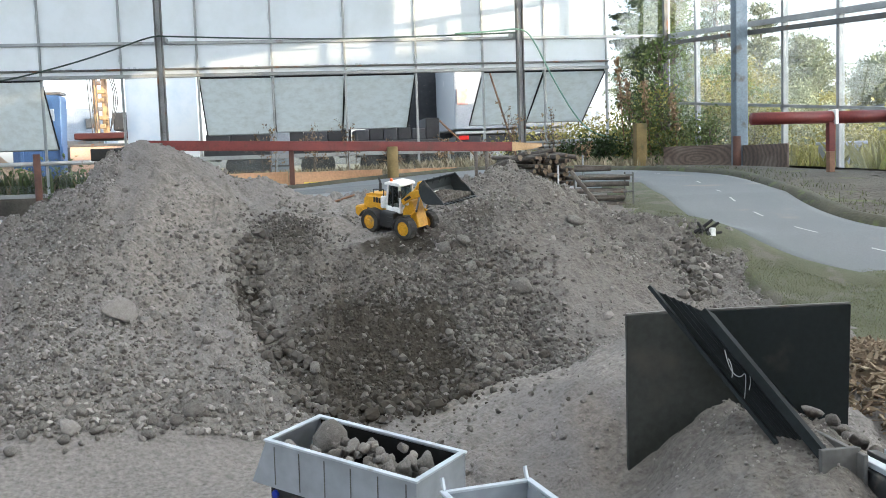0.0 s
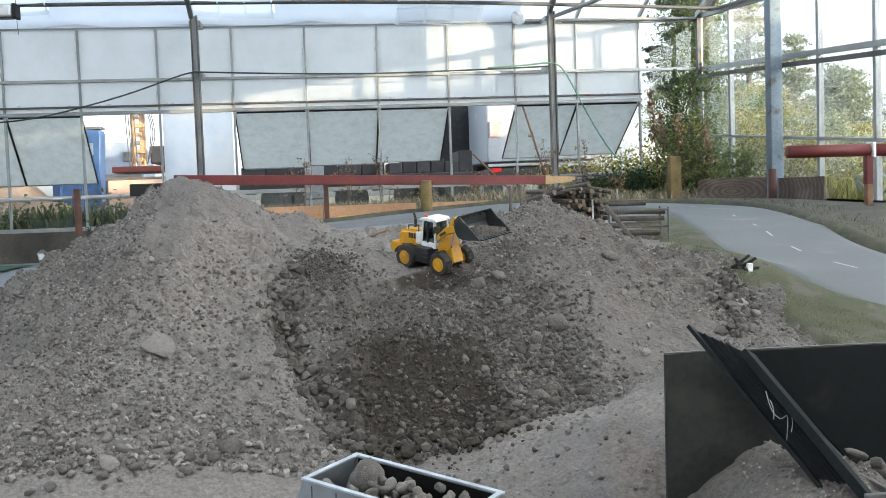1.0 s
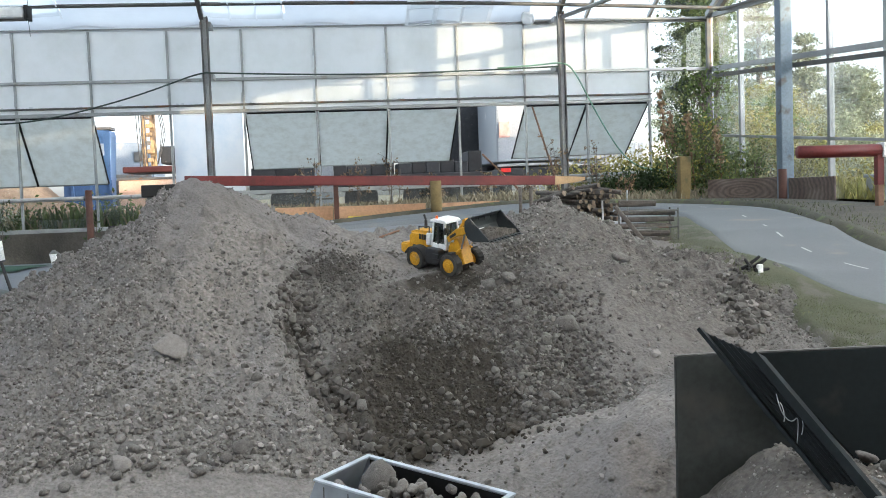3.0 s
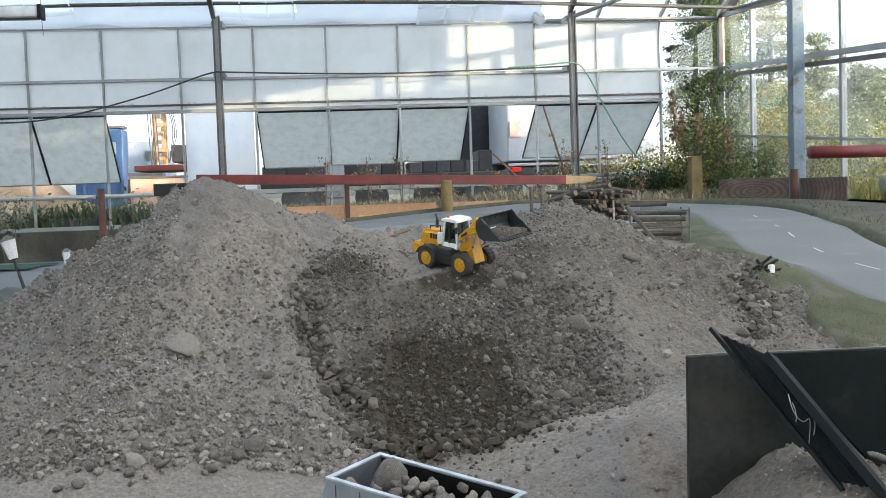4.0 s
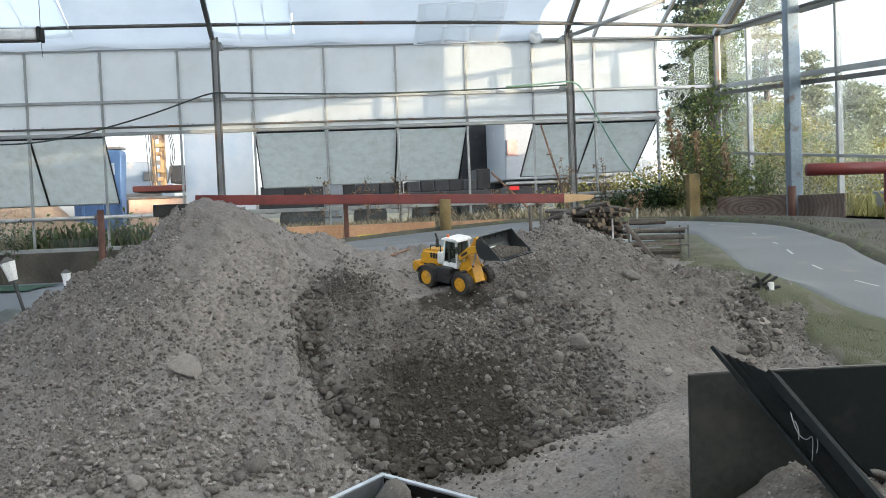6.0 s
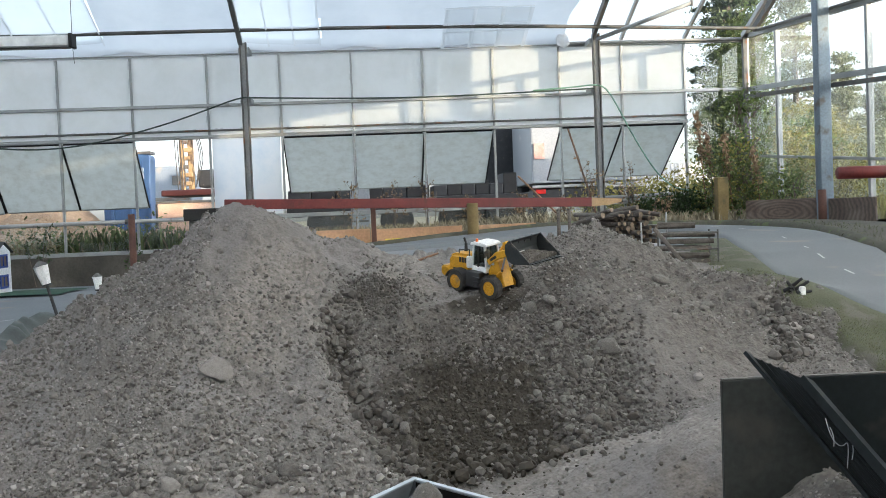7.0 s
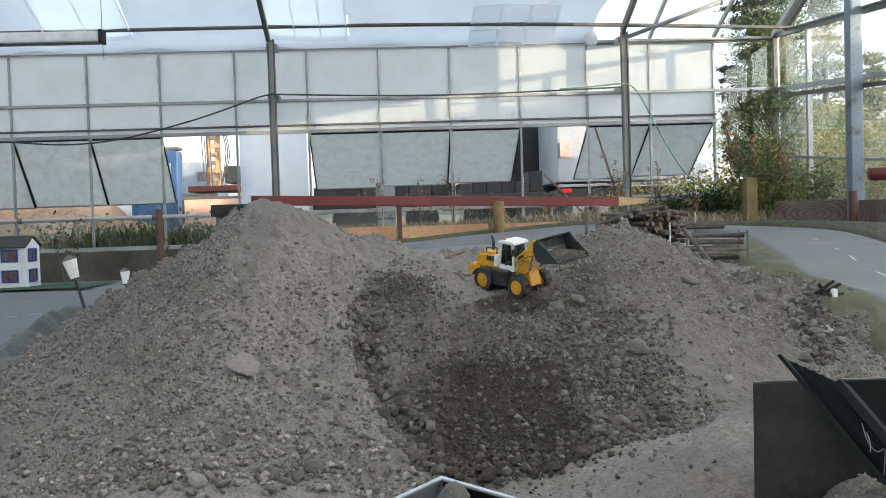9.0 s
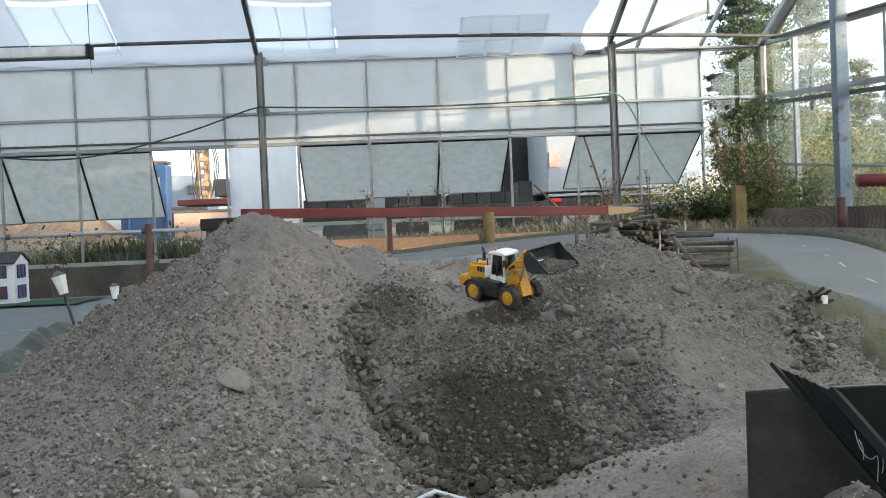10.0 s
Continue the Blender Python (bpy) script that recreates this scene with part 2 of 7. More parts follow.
def lattice(x, y, seed):
    """Smooth value noise, -1 to 1."""
    tab = np.random.RandomState(seed).rand(64, 64) * 2 - 1
    xi, yi = np.floor(x).astype(int), np.floor(y).astype(int)
    fx, fy = x - xi, y - yi
    fx, fy = fx * fx * (3 - 2 * fx), fy * fy * (3 - 2 * fy)
    g = lambda i, j: tab[i % 64, j % 64]
    return (g(xi, yi) * (1 - fx) + g(xi + 1, yi) * fx) * (1 - fy) + (g(xi, yi + 1) * (1 - fx) + g(xi + 1, yi + 1) * fx) * fy


def lumps(x, y, f, seed, share):
    """Half-buried clods: uneven domes in a jittered grid of f cells a metre, in a share of the cells."""
    r = np.random.RandomState(seed)
    jx, jy, size, kept = r.rand(64, 64), r.rand(64, 64), r.uniform(0.3, 0.62, (64, 64)), r.rand(64, 64) < share
    u, v = x * f, y * f
    iu, iv = np.floor(u).astype(int), np.floor(v).astype(int)
    best = np.zeros_like(u)
    for a in (-1, 0, 1):
        for b in (-1, 0, 1):
            i, j = (iu + a) % 64, (iv + b) % 64
            d2 = (u - iu - a - jx[i, j]) ** 2 + (v - iv - b - jy[i, j]) ** 2
            dome = np.sqrt(np.maximum(size[i, j] ** 2 - d2, 0)) * kept[i, j]
            best = np.maximum(best, dome)
    return best * 0.75 / f


def rough_height(x, y):
    """The land with the lumps of loose earth on it; smooth where wheels have rolled."""
    x, y = np.asarray(x, float), np.asarray(y, float)
    h = height(x, y)
    flat = sstep(3.5, 3.2, y) * sstep(1.0, 0.6, x)
    flat = np.maximum(flat, sstep(6.2, 6.8, y))
    flat = np.maximum(flat, sstep(-2.0, -2.4, x))
    flat = np.maximum(flat, sstep(2.2, 2.5, x))
    flat = np.maximum(flat, sstep(3.45, 3.3, y))
    flat = np.maximum(flat, 0.8 * np.exp(-((x - 0.9) / 0.6) ** 2 - ((y - 3.55) / 0.15) ** 2))
    amp = 1 - 0.85 * np.clip(flat, 0, 1)
    n = 0.030 * lattice(x * 2.3, y * 2.3, 1) + 0.02 * lattice(x * 5.1 + 7, y * 5.1, 2)
    n += 0.017 * lattice(x * 11.3, y * 11.3 + 3, 3) + 0.016 * np.maximum(lattice(x * 21, y * 21, 4), 0) ** 2 + 0.004 * lattice(x * 47, y * 47, 5)
    n += 0.016 * np.abs(lattice(x * 3.7 + y * 1.2, y * 3.7 - x * 1.2, 6))
    far, turn = np.hypot(x + 0.70, y - 5.22), np.arctan2(y - 5.22, x + 0.70)          # runnels where earth slid off the great heap
    n -= 0.022 * np.abs(lattice(turn * 5 + 40, far * 1.6, 21)) * sstep(0.15, 0.6, far) * sstep(2.0, 1.5, far)
    loose = 0.35 + 0.65 * sstep(-0.3, 0.3, lattice(x * 1.9 + 5, y * 1.9, 22))           # crumbly and dusty stretches
    n += loose * (1.2 * lumps(x, y, 11, 26, 0.16) + 1.25 * lumps(x, y, 19, 23, 0.25) + 1.1 * lumps(x, y, 34, 24, 0.3))
    sand = sstep(0.1, 0.5, x) * sstep(3.5, 3.3, y) * sstep(2.2, 2.0, x)              # trodden sand before the boards
    sand = sand * (0.030 * lattice(x * 4.3, y * 4.3, 14) + 0.016 * np.abs(lattice(x * 11, y * 11, 15)) + 0.45 * lumps(x, y, 9, 64, 0.4) + 0.4 * lumps(x, y, 22, 65, 0.35) - 0.016 * np.abs(lattice(x * 6 - y * 8, x * 1.5 + y * 2, 16)))
    return h + n * amp + sand


def earth_height(x, y):
    """The earth thins out under the floor along an uneven rim."""
    d = np.minimum(np.minimum(x + 2.9, 3.58 - x), np.minimum(y - 1.2, 7.38 - y)) + 0.22 * lattice(x * 1.3, y * 1.3, 12) + 0.09 * lattice(x * 5, y * 5, 13)
    return rough_height(x, y) - 0.07 * (1 - sstep(0.05, 0.5, d))


def grid_mesh(name, xs, ys, z, material):
    X, Y = np.meshgrid(xs, ys)
    Z = z(X, Y)
    nx, ny = len(xs), len(ys)
    me = bpy.data.meshes.new(name)
    v = np.stack([X, Y, Z], -1).reshape(-1, 3)
    i = np.arange(nx * ny).reshape(ny, nx)
    f = np.stack([i[:-1, :-1], i[:-1, 1:], i[1:, 1:], i[1:, :-1]], -1).reshape(-1, 4)
    me.from_pydata(v.tolist(), [], f.tolist())
    me.polygons.foreach_set("use_smooth", [True] * len(me.polygons))
    me.materials.append(material)
    return me


EARTH = surface("dry_earth", (0.150, 0.140, 0.134), (0.206, 0.194, 0.186), 2.2, 110, 0.95, 0, 0.7, ((0.22, 0.206, 0.193), 34, 0.66), 0.008, 0.15)


def soil_shade_patches(m, patches, colour, edge=0.35):
    """Lays another colour, of soil or of dimmer light, over rounded patches (x, y, radius x, radius y) with ragged
    rims.
    """
    n, l = m.node_tree.nodes, m.node_tree.links
    p = n["Principled BSDF"]
    before = p.inputs["Base Color"].links[0].from_socket
    geo, ns = n.new("ShaderNodeNewGeometry"), n.new("ShaderNodeTexNoise")
    ns.inputs["Scale"].default_value, ns.inputs["Detail"].default_value = 7.0, 6
    l.new(geo.outputs["Position"], ns.inputs["Vector"])
    total = None
    for cx, cy, rx, ry in patches:
        mp = n.new("ShaderNodeMapping")
        mp.inputs["Location"].default_value = (-cx / rx, -cy / ry, 0)
        mp.inputs["Scale"].default_value = (1 / rx, 1 / ry, 0)
        l.new(geo.outputs["Position"], mp.inputs["Vector"])
        ln = n.new("ShaderNodeVectorMath")
        ln.operation = "LENGTH"
        l.new(mp.outputs[0], ln.inputs[0])
        if total is None:
            total = ln.outputs["Value"]
        else:
            mi = n.new("ShaderNodeMath")
            mi.operation = "MINIMUM"
            l.new(total, mi.inputs[0])
            l.new(ln.outputs["Value"], mi.inputs[1])
            total = mi.outputs[0]
    ad = n.new("ShaderNodeMath")
    ad.operation = "MULTIPLY_ADD"
    ad.inputs[1].default_value, ad.inputs[2].default_value = 0.9, -0.45
    l.new(ns.outputs[0], ad.inputs[0])
    sm = n.new("ShaderNodeMath")
    l.new(total, sm.inputs[0])
    l.new(ad.outputs[0], sm.inputs[1])
    mr = n.new("ShaderNodeMapRange")
    mr.inputs[1].default_value, mr.inputs[2].default_value = 1.0 + edge / 2, 1.0 - edge / 2
    l.new(sm.outputs[0], mr.inputs[0])
    n2 = n.new("ShaderNodeTexNoise")
    n2.inputs["Scale"].default_value, n2.inputs["Detail"].default_value = 60, 5
    l.new(geo.outputs["Position"], n2.inputs["Vector"])
    g = n.new("ShaderNodeMapRange")
    g.inputs[1].default_value, g.inputs[2].default_value, g.inputs[3].default_value, g.inputs[4].default_value = 0.3, 0.7, 0.75, 1.3
    l.new(n2.outputs[0], g.inputs[0])
    sc = n.new("ShaderNodeVectorMath")
    sc.operation = "SCALE"
    sc.inputs[0].default_value = colour
    l.new(g.outputs[0], sc.inputs[3])
    mx = n.new("ShaderNodeMix")
    mx.data_type = "RGBA"
    l.new(mr.outputs[0], mx.inputs[0])
    l.new(before, mx.inputs[6])
    l.new(sc.outputs[0], mx.inputs[7])
    l.new(mx.outputs[2], p.inputs["Base Color"])


def clods(m, scale, depth):
    """Adds the relief of small clods and half-buried pebbles."""
    n, l = m.node_tree.nodes, m.node_tree.links
    p = n["Principled BSDF"]
    geo, vo, vo2, ad, bp = n.new("ShaderNodeNewGeometry"), n.new("ShaderNodeTexVoronoi"), n.new("ShaderNodeTexVoronoi"), n.new("ShaderNodeMath"), n.new("ShaderNodeBump")
    vo.inputs["Scale"].default_value, vo2.inputs["Scale"].default_value = scale, scale * 2.3
    l.new(geo.outputs["Position"], vo.inputs["Vector"])
    l.new(geo.outputs["Position"], vo2.inputs["Vector"])
    ad.operation = "ADD"
    l.new(vo.outputs["Distance"], ad.inputs[0])
    l.new(vo2.outputs["Distance"], ad.inputs[1])
    bp.invert = True
    bp.inputs["Strength"].default_value, bp.inputs["Distance"].default_value = 0.5, depth
    l.new(ad.outputs[0], bp.inputs["Height"])
    old = p.inputs["Normal"].links[0].from_socket
    l.new(old, bp.inputs["Normal"])
    l.new(bp.outputs[0], p.inputs["Normal"])


clods(EARTH, 34, 0.008)
# right heap: browner soil, with the light's fall-off put into the colour
soil_shade_patches(EARTH, [(1.55, 4.65, 0.75, 0.7)], (0.128, 0.118, 0.109), 0.9)
soil_shade_patches(EARTH, [(-0.9, 2.95, 1.6, 0.4), (0.88, 3.47, 0.42, 0.11), (1.0, 3.25, 0.13, 0.2), (0.4, 3.15, 0.4, 0.16), (0.35, 5.9, 0.55, 1.0), (0.75, 6.6, 1.4, 0.8)], (0.205, 0.192, 0.180), 0.5)
soil_shade_patches(EARTH, [(-0.42, 4.55, 0.20, 0.42), (-0.55, 4.15, 0.16, 0.25), (0.22, 4.72, 0.15, 0.08)], (0.205, 0.189, 0.174), 1.0)
soil_shade_patches(EARTH, [(0.60, 3.33, 0.16, 0.07), (0.78, 3.43, 0.15, 0.07), (0.90, 3.36, 0.11, 0.09), (0.98, 3.18, 0.09, 0.13), (1.04, 3.05, 0.08, 0.1)], (0.235, 0.219, 0.203), 0.6)
soil_shade_patches(EARTH, [(0.90, 2.72, 0.07, 0.22)], (0.185, 0.166, 0.150), 0.9)
# sand by the chute: the dimmer light there is painted as darker ground
soil_shade_patches(EARTH, [(1.18, 2.3, 0.34, 0.5)], (0.128, 0.118, 0.108), 0.6)
soil_shade_patches(EARTH, [(0.1, 4.3, 0.3, 0.25), (0.45, 4.2, 0.4, 0.15)], (0.128, 0.118, 0.108), 0.8)
# fresh brown soil; on the cobbled flank it also paints the dark gaps between stones
soil_shade_patches(EARTH, [(0.82, 4.0, 0.16, 0.34), (-0.02, 4.58, 0.13, 0.11), (-0.15, 4.2, 0.06, 0.2), (0.04, 3.8, 0.08, 0.25), (0.62, 4.44, 0.32, 0.16), (0.42, 3.78, 0.42, 0.42), (0.92, 4.75, 0.13, 0.2)], (0.098, 0.089, 0.080), 0.6)
# dark fresh soil of pit and scrape; the last patch darkens the gully bottom
soil_shade_patches(EARTH, [(0.38, 3.74, 0.33, 0.36), (0.42, 3.55, 0.30, 0.14), (0.51, 4.50, 0.18, 0.11), (-0.16, 4.17, 0.06, 0.1)], (0.053, 0.0465, 0.0388), 0.35)
OUT_GROUND = surface("outside_ground", (0.15, 0.125, 0.085), (0.20, 0.18, 0.105), 0.6, 9, 0.95, 0, 0.3, ((0.10, 0.14, 0.04), 0.5, 0.55), 0.03)

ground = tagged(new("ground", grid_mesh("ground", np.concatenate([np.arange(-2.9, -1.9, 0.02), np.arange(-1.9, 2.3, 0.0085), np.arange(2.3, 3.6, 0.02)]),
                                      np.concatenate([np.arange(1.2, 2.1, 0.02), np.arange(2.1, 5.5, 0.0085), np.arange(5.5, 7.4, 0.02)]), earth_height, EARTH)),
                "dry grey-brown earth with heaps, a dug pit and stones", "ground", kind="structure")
# floor round the earth works
def floor_height(X, Y):
    return height(X, np.clip(Y, 0.5, 12.9)) - 0.012
floor = tagged(new("floor", grid_mesh("floor", np.concatenate([np.arange(-10, -2.9, 0.3), np.arange(-2.85, 3.6, 0.15), np.arange(3.7, 5.4, 0.15)]),
                                      np.concatenate([np.arange(-4, 1.2, 0.3), np.arange(1.15, 7.4, 0.15), np.arange(7.5, 13.1, 0.2)]),
                                      lambda X, Y: floor_height(X, Y) - 0.09 * ((X > -2.2) & (X < 2.9) & (Y > 1.9) & (Y < 6.7)), ASPHALT)),
               "worn grey model road surface over the greenhouse floor", "floor", kind="structure")

GX = np.concatenate([-np.geomspace(400, 12, 20), [-11.0, -10.0, -9.26, -9.22], np.arange(-8.0, 5.0, 1.0), [5.2, 5.3], np.arange(6.0, 14, 1.0), np.geomspace(14, 400, 20)])
GY = np.concatenate([-np.geomspace(300, 6, 14), [-5.0, -4.56, -4.5], np.arange(-3.5, 12.0, 1.5), [12.94, 13.02], np.arange(14.0, 40, 1.5), np.geomspace(40, 600, 20)])
outside = tagged(new("outside_ground", grid_mesh("outside_ground", GX, GY, lambda X, Y: np.where((X > -9.24) & (X < 5.25) & (Y > -4.53) & (Y < 13.0), -0.6, 0.80), OUT_GROUND)),
                 "bare yard ground with dry grass outside the greenhouse", "ground", kind="structure")

# ---------------------------------------------------------------- greenhouse shell
WALL_Y, EAVE = 13.0, 3.37
MULL = [-8.72, -7.76, -6.8, -5.84, -4.88, -3.90, -2.97, -2.0, -1.06, -0.124, 0.815, 1.75, 2.65, 3.5, 4.37, 5.22]
north = thing("wall_north", "glazed greenhouse wall with lime-washed panes in metal bars", "wall", kind="structure")
for x in MULL:
    bm = bmesh.new()
    box(bm, (x - 0.014, WALL_Y - 0.022, 0.82), (x + 0.014, WALL_Y + 0.03, EAVE), 0.003)
    part("mullion", bm, ALU, north)
for z, h, xa, xb in ((EAVE, 0.05, 2.65, 5.27), (EAVE, 0.016, MULL[0], 2.649), (2.71, 0.038, MULL[0], 5.27), (2.385, 0.022, MULL[0], 4.396), (2.30, 0.045, MULL[0], 4.396), (1.24, 0.05, MULL[0], 5.27), (0.84, 0.05, MULL[0], 5.27)):
    bm = bmesh.new()
    box(bm, (xa, WALL_Y - 0.045, z - h / 2), (xb, WALL_Y + 0.02, z + h / 2), 0.004)
    part("transom", bm, STEEL_DARK if h == 0.022 else ALU, north)
for x0, x1 in zip(MULL, MULL[1:]):
    clear = x0 > 4.3
    for z0, z1 in ((2.730, EAVE - 0.026), (1.266, 2.690)) if clear else ((2.730, EAVE - (0.026 if x0 > 2.6 else 0.009)), (2.397, 2.690), (2.324, 2.373)):
        bm = bmesh.new()
        box(bm, (x0 + 0.015, WALL_Y - 0.003, z0), (x1 - 0.015, WALL_Y + 0.003, z1))
        part("pane", bm, GLASS if clear else WASH, north)
    bm = bmesh.new()
    box(bm, (x0 + 0.015, WALL_Y - 0.003, 0.866), (x1 - 0.015, WALL_Y + 0.003, 1.214))
    part("pane", bm, GLASS_DUSTY, north)
bm = bmesh.new()
box(bm, (-1.97, WALL_Y - 0.003, 1.27), (-1.09, WALL_Y + 0.003, 2.274))
part("pane", bm, HAZE, north, "bluish hazy pane")


flake = np.random.RandomState(88)
for x in MULL[1:-2]:
    for _ in range(3):
        z, k = flake.uniform(2.41, 3.3), flake.uniform(0.03, 0.12)
        bm = bmesh.new()
        box(bm, (x - 0.030, WALL_Y - 0.006, z), (x - 0.020, WALL_Y - 0.004, z + k))
        part("flaked_strip", bm, FILM, north, "bare strip of glass")
    for _ in range(4):
        u, k = flake.uniform(0.06, 0.8), flake.uniform(0.015, 0.06)
        bm = bmesh.new()
        box(bm, (x + u, WALL_Y - 0.0065, 2.401), (x + u + k, WALL_Y - 0.0045, 2.401 + flake.uniform(0.008, 0.016)))
        part("flaked_strip", bm, FILM, north)


def vent(x0, x1, out, drop, n):
    w = thing("window_%d" % n, "top-hung lime-washed vent window propped wide open outwards", "window", "vent windows", "structure")
    top, low = Vector((0, WALL_Y + 0.035, 2.27)), Vector((0, WALL_Y + 0.035 + out, 2.27 - drop))
    d = (low - top).normalized()
    nrm = Vector((1, 0, 0)).cross(d)
    X0, X1 = x0 + 0.006, x1 - 0.006
    for a, b in (((X0, 0), (X0, 1)), ((X1, 0), (X1, 1)), ((X0, 0), (X1, 0)), ((X0, 1), (X1, 1))):
        bm = bmesh.new()
        pa, pb = top.lerp(low, a[1]) + Vector((a[0], 0, 0)), top.lerp(low, b[1]) + Vector((b[0], 0, 0))
        if a[0] != b[0]:
            pa, pb = pa + Vector((0.018, 0, 0)), pb - Vector((0.018, 0, 0))
        beam(bm, pa, pb, 0.015, 0.02, nrm)
        part("frame_bar", bm, SEAL if a[0] == b[0] or a[1] == 0 else ALU, w)
    bm = bmesh.new()
    vs = [bm.verts.new(top.lerp(low, f) + Vector((x, 0, 0)) + nrm * k) for k in (-0.003, 0.003) for x, f in ((X0, 0), (X1, 0), (X1, 1), (X0, 1))]
    for f in ((0, 1, 2, 3), (7, 6, 5, 4), (0, 4, 5, 1), (1, 5, 6, 2), (2, 6, 7, 3), (3, 7, 4, 0)):
        bm.faces.new([vs[i] for i in f])
    part("pane", bm, WASH_LOW, w)


for k, (i, out, drop) in enumerate(((2, 0.7, 0.85), (3, 0.7, 0.85), (4, 0.72, 0.84), (5, 0.72, 0.84), (8, 0.95, 0.7), (9, 1.0, 0.68), (10, 1.1, 0.66), (12, 1.1, 0.66), (13, 1.12, 0.64))):
    vent(MULL[i], MULL[i + 1], out, drop, k + 1)

# right-hand wall, clear glass; its bars dip towards the near end
EAST = 5.24


def dip(y):
    return -0.072 * (13.0 - y)


east = thing("wall_east", "clear glass greenhouse wall in metal bars, dusty panes", "wall", kind="structure")
EY = [13.0, 12.0, 10.85, 9.77, 8.71, 7.65, 6.6, 5.5, 4.4, 3.3, 2.2, 1.1, 0, -1.1, -2.2, -3.3, -4.4]
for y in EY:
    bm = bmesh.new()
    box(bm, (EAST - 0.03, y - 0.026, 0.86), (EAST + 0.03, y + 0.026, 3.40 + dip(y)), 0.004)
    part("mullion", bm, ALU, east)
for z, h in ((3.42, 0.06), (2.70, 0.06), (1.80, 0.03)):
    bm = bmesh.new()
    beam(bm, (EAST - 0.005, 13.0, z), (EAST - 0.005, -4.4, z + dip(-4.4)), 0.05, h)
    part("transom", bm, ALU, east)
for y0, y1 in zip(EY, EY[1:]):
    for z0, z1 in ((0.9, 2.67), (2.73, 3.38)):
        bm = bmesh.new()
        vs = [bm.verts.new((EAST + k, y, z)) for k in (-0.003, 0.003) for y, z in
              ((y0 - 0.027, z0 + (dip(y0) if z0 > 1 else 0)), (y1 + 0.027, z0 + (dip(y1) if z0 > 1 else 0)), (y1 + 0.027, z1 + dip(y1)), (y0 - 0.027, z1 + dip(y0)))]
        for f in ((0, 1, 2, 3), (7, 6, 5, 4), (0, 4, 5, 1), (1, 5, 6, 2), (2, 6, 7, 3), (3, 7, 4, 0)):
            bm.faces.new([vs[i] for i in f])
        part("pane", bm, GLASS_DUSTY, east)

# gable above the right-hand wall: clear by the corner; the unseen rest is lime-washed, added to block the sun
for y0, y1, m in ((13.0, 10.2, GLASS), (10.2, 5.0, WASH), (5.0, -4.4, WASH)):
    bm = bmesh.new()
    vs = [bm.verts.new((EAST + k, y, z)) for k in (-0.003, 0.003) for y, z in ((y0, 3.45 + dip(y0)), (y1, 3.45 + dip(y1)), (y1, 3.44 + 0.42 * (13 - y1) if y1 >= 5 else 3.4), (y0, 3.44 + 0.42 * (13 - y0)))]
    for f in ((0, 1, 2, 3), (7, 6, 5, 4), (0, 4, 5, 1), (1, 5, 6, 2), (2, 6, 7, 3), (3, 7, 4, 0)):
        bm.faces.new([vs[i] for i in f])
    part("gable_pane", bm, m, east)

KERB_C = surface("damp_mossy_concrete", (0.05, 0.045, 0.038), (0.11, 0.10, 0.082), 2.2, 40, 0.9, 0, 0.5, ((0.16, 0.14, 0.11), 3.0, 0.6), 0.015)
# low concrete walls under the glass
for nm, lo, hi in (("kerb_wall_north", (-9.2, 12.86, 0.2), (5.4, 13.14, 0.815)), ("kerb_wall_east", (5.12, -4.5, -0.2), (5.36, 12.855, 0.86))):
    bm = bmesh.new()
    box(bm, lo, hi, 0.015)
    tagged(new(nm, finish(bm, KERB_C if "north" in nm else CONCRETE, nm)), "stained low concrete wall under the glazing", "wall", kind="structure")
bm = bmesh.new()
box(bm, (5.04, -4.4, 0.862), (5.20, 12.84, 0.895), 0.006)
tagged(new("window_sill", finish(bm, CONCRETE, "window_sill")), "grey concrete sill along the clear glass wall", "sill", kind="structure")
# far sides of the greenhouse, never entered; the unseen south wall is opaque and dark to cut light from behind
for nm, lo, hi in (("wall_west", (-9.24, -4.5, 0.0), (-9.2, 13.0, 3.5)), ("wall_south", (-9.2, -4.54, 0.0), (5.4, -4.5, 3.5))):
    bm = bmesh.new()
    box(bm, lo, hi)
    tagged(new(nm, finish(bm, WASH if "west" in nm else KERB_C, nm)), "lime-washed greenhouse glass wall" if "west" in nm else "unseen dark back wall, added to cut light from behind", "wall", kind="structure")

# roof: rises from the eave towards the ridge and falls behind
SLOPE, RIDGE_Y = 0.42, 5.0


def roof_z(y):
    return 3.42 + SLOPE * (13.0 - y) if y > RIDGE_Y else 3.42 + SLOPE * (13.0 - RIDGE_Y) - 0.36 * (RIDGE_Y - y)


bm = bmesh.new()
for x0, x1 in ((-9.2, 5.3),):
    for y0, y1 in ((13.05, RIDGE_Y), (RIDGE_Y, -4.5)):
        vs = [bm.verts.new((x, y, roof_z(y) + 0.05 + k)) for k in (0, 0.006) for x, y in ((x0, y0), (x1, y0), (x1, y1), (x0, y1))]
        for f in ((3, 2, 1, 0), (4, 5, 6, 7), (0, 1, 5, 4), (1, 2, 6, 5), (2, 3, 7, 6), (3, 0, 4, 7)):
            bm.faces.new([vs[i] for i in f])
tagged(new("ceiling", finish(bm, GLASS, "ceiling")), "sloping clear glass greenhouse roof", "roof", kind="structure")

# cloth hung under the roof, with clear film let into it
def on_roof(x, y, d=-0.03):
    return Vector((x, y, roof_z(y) + d))


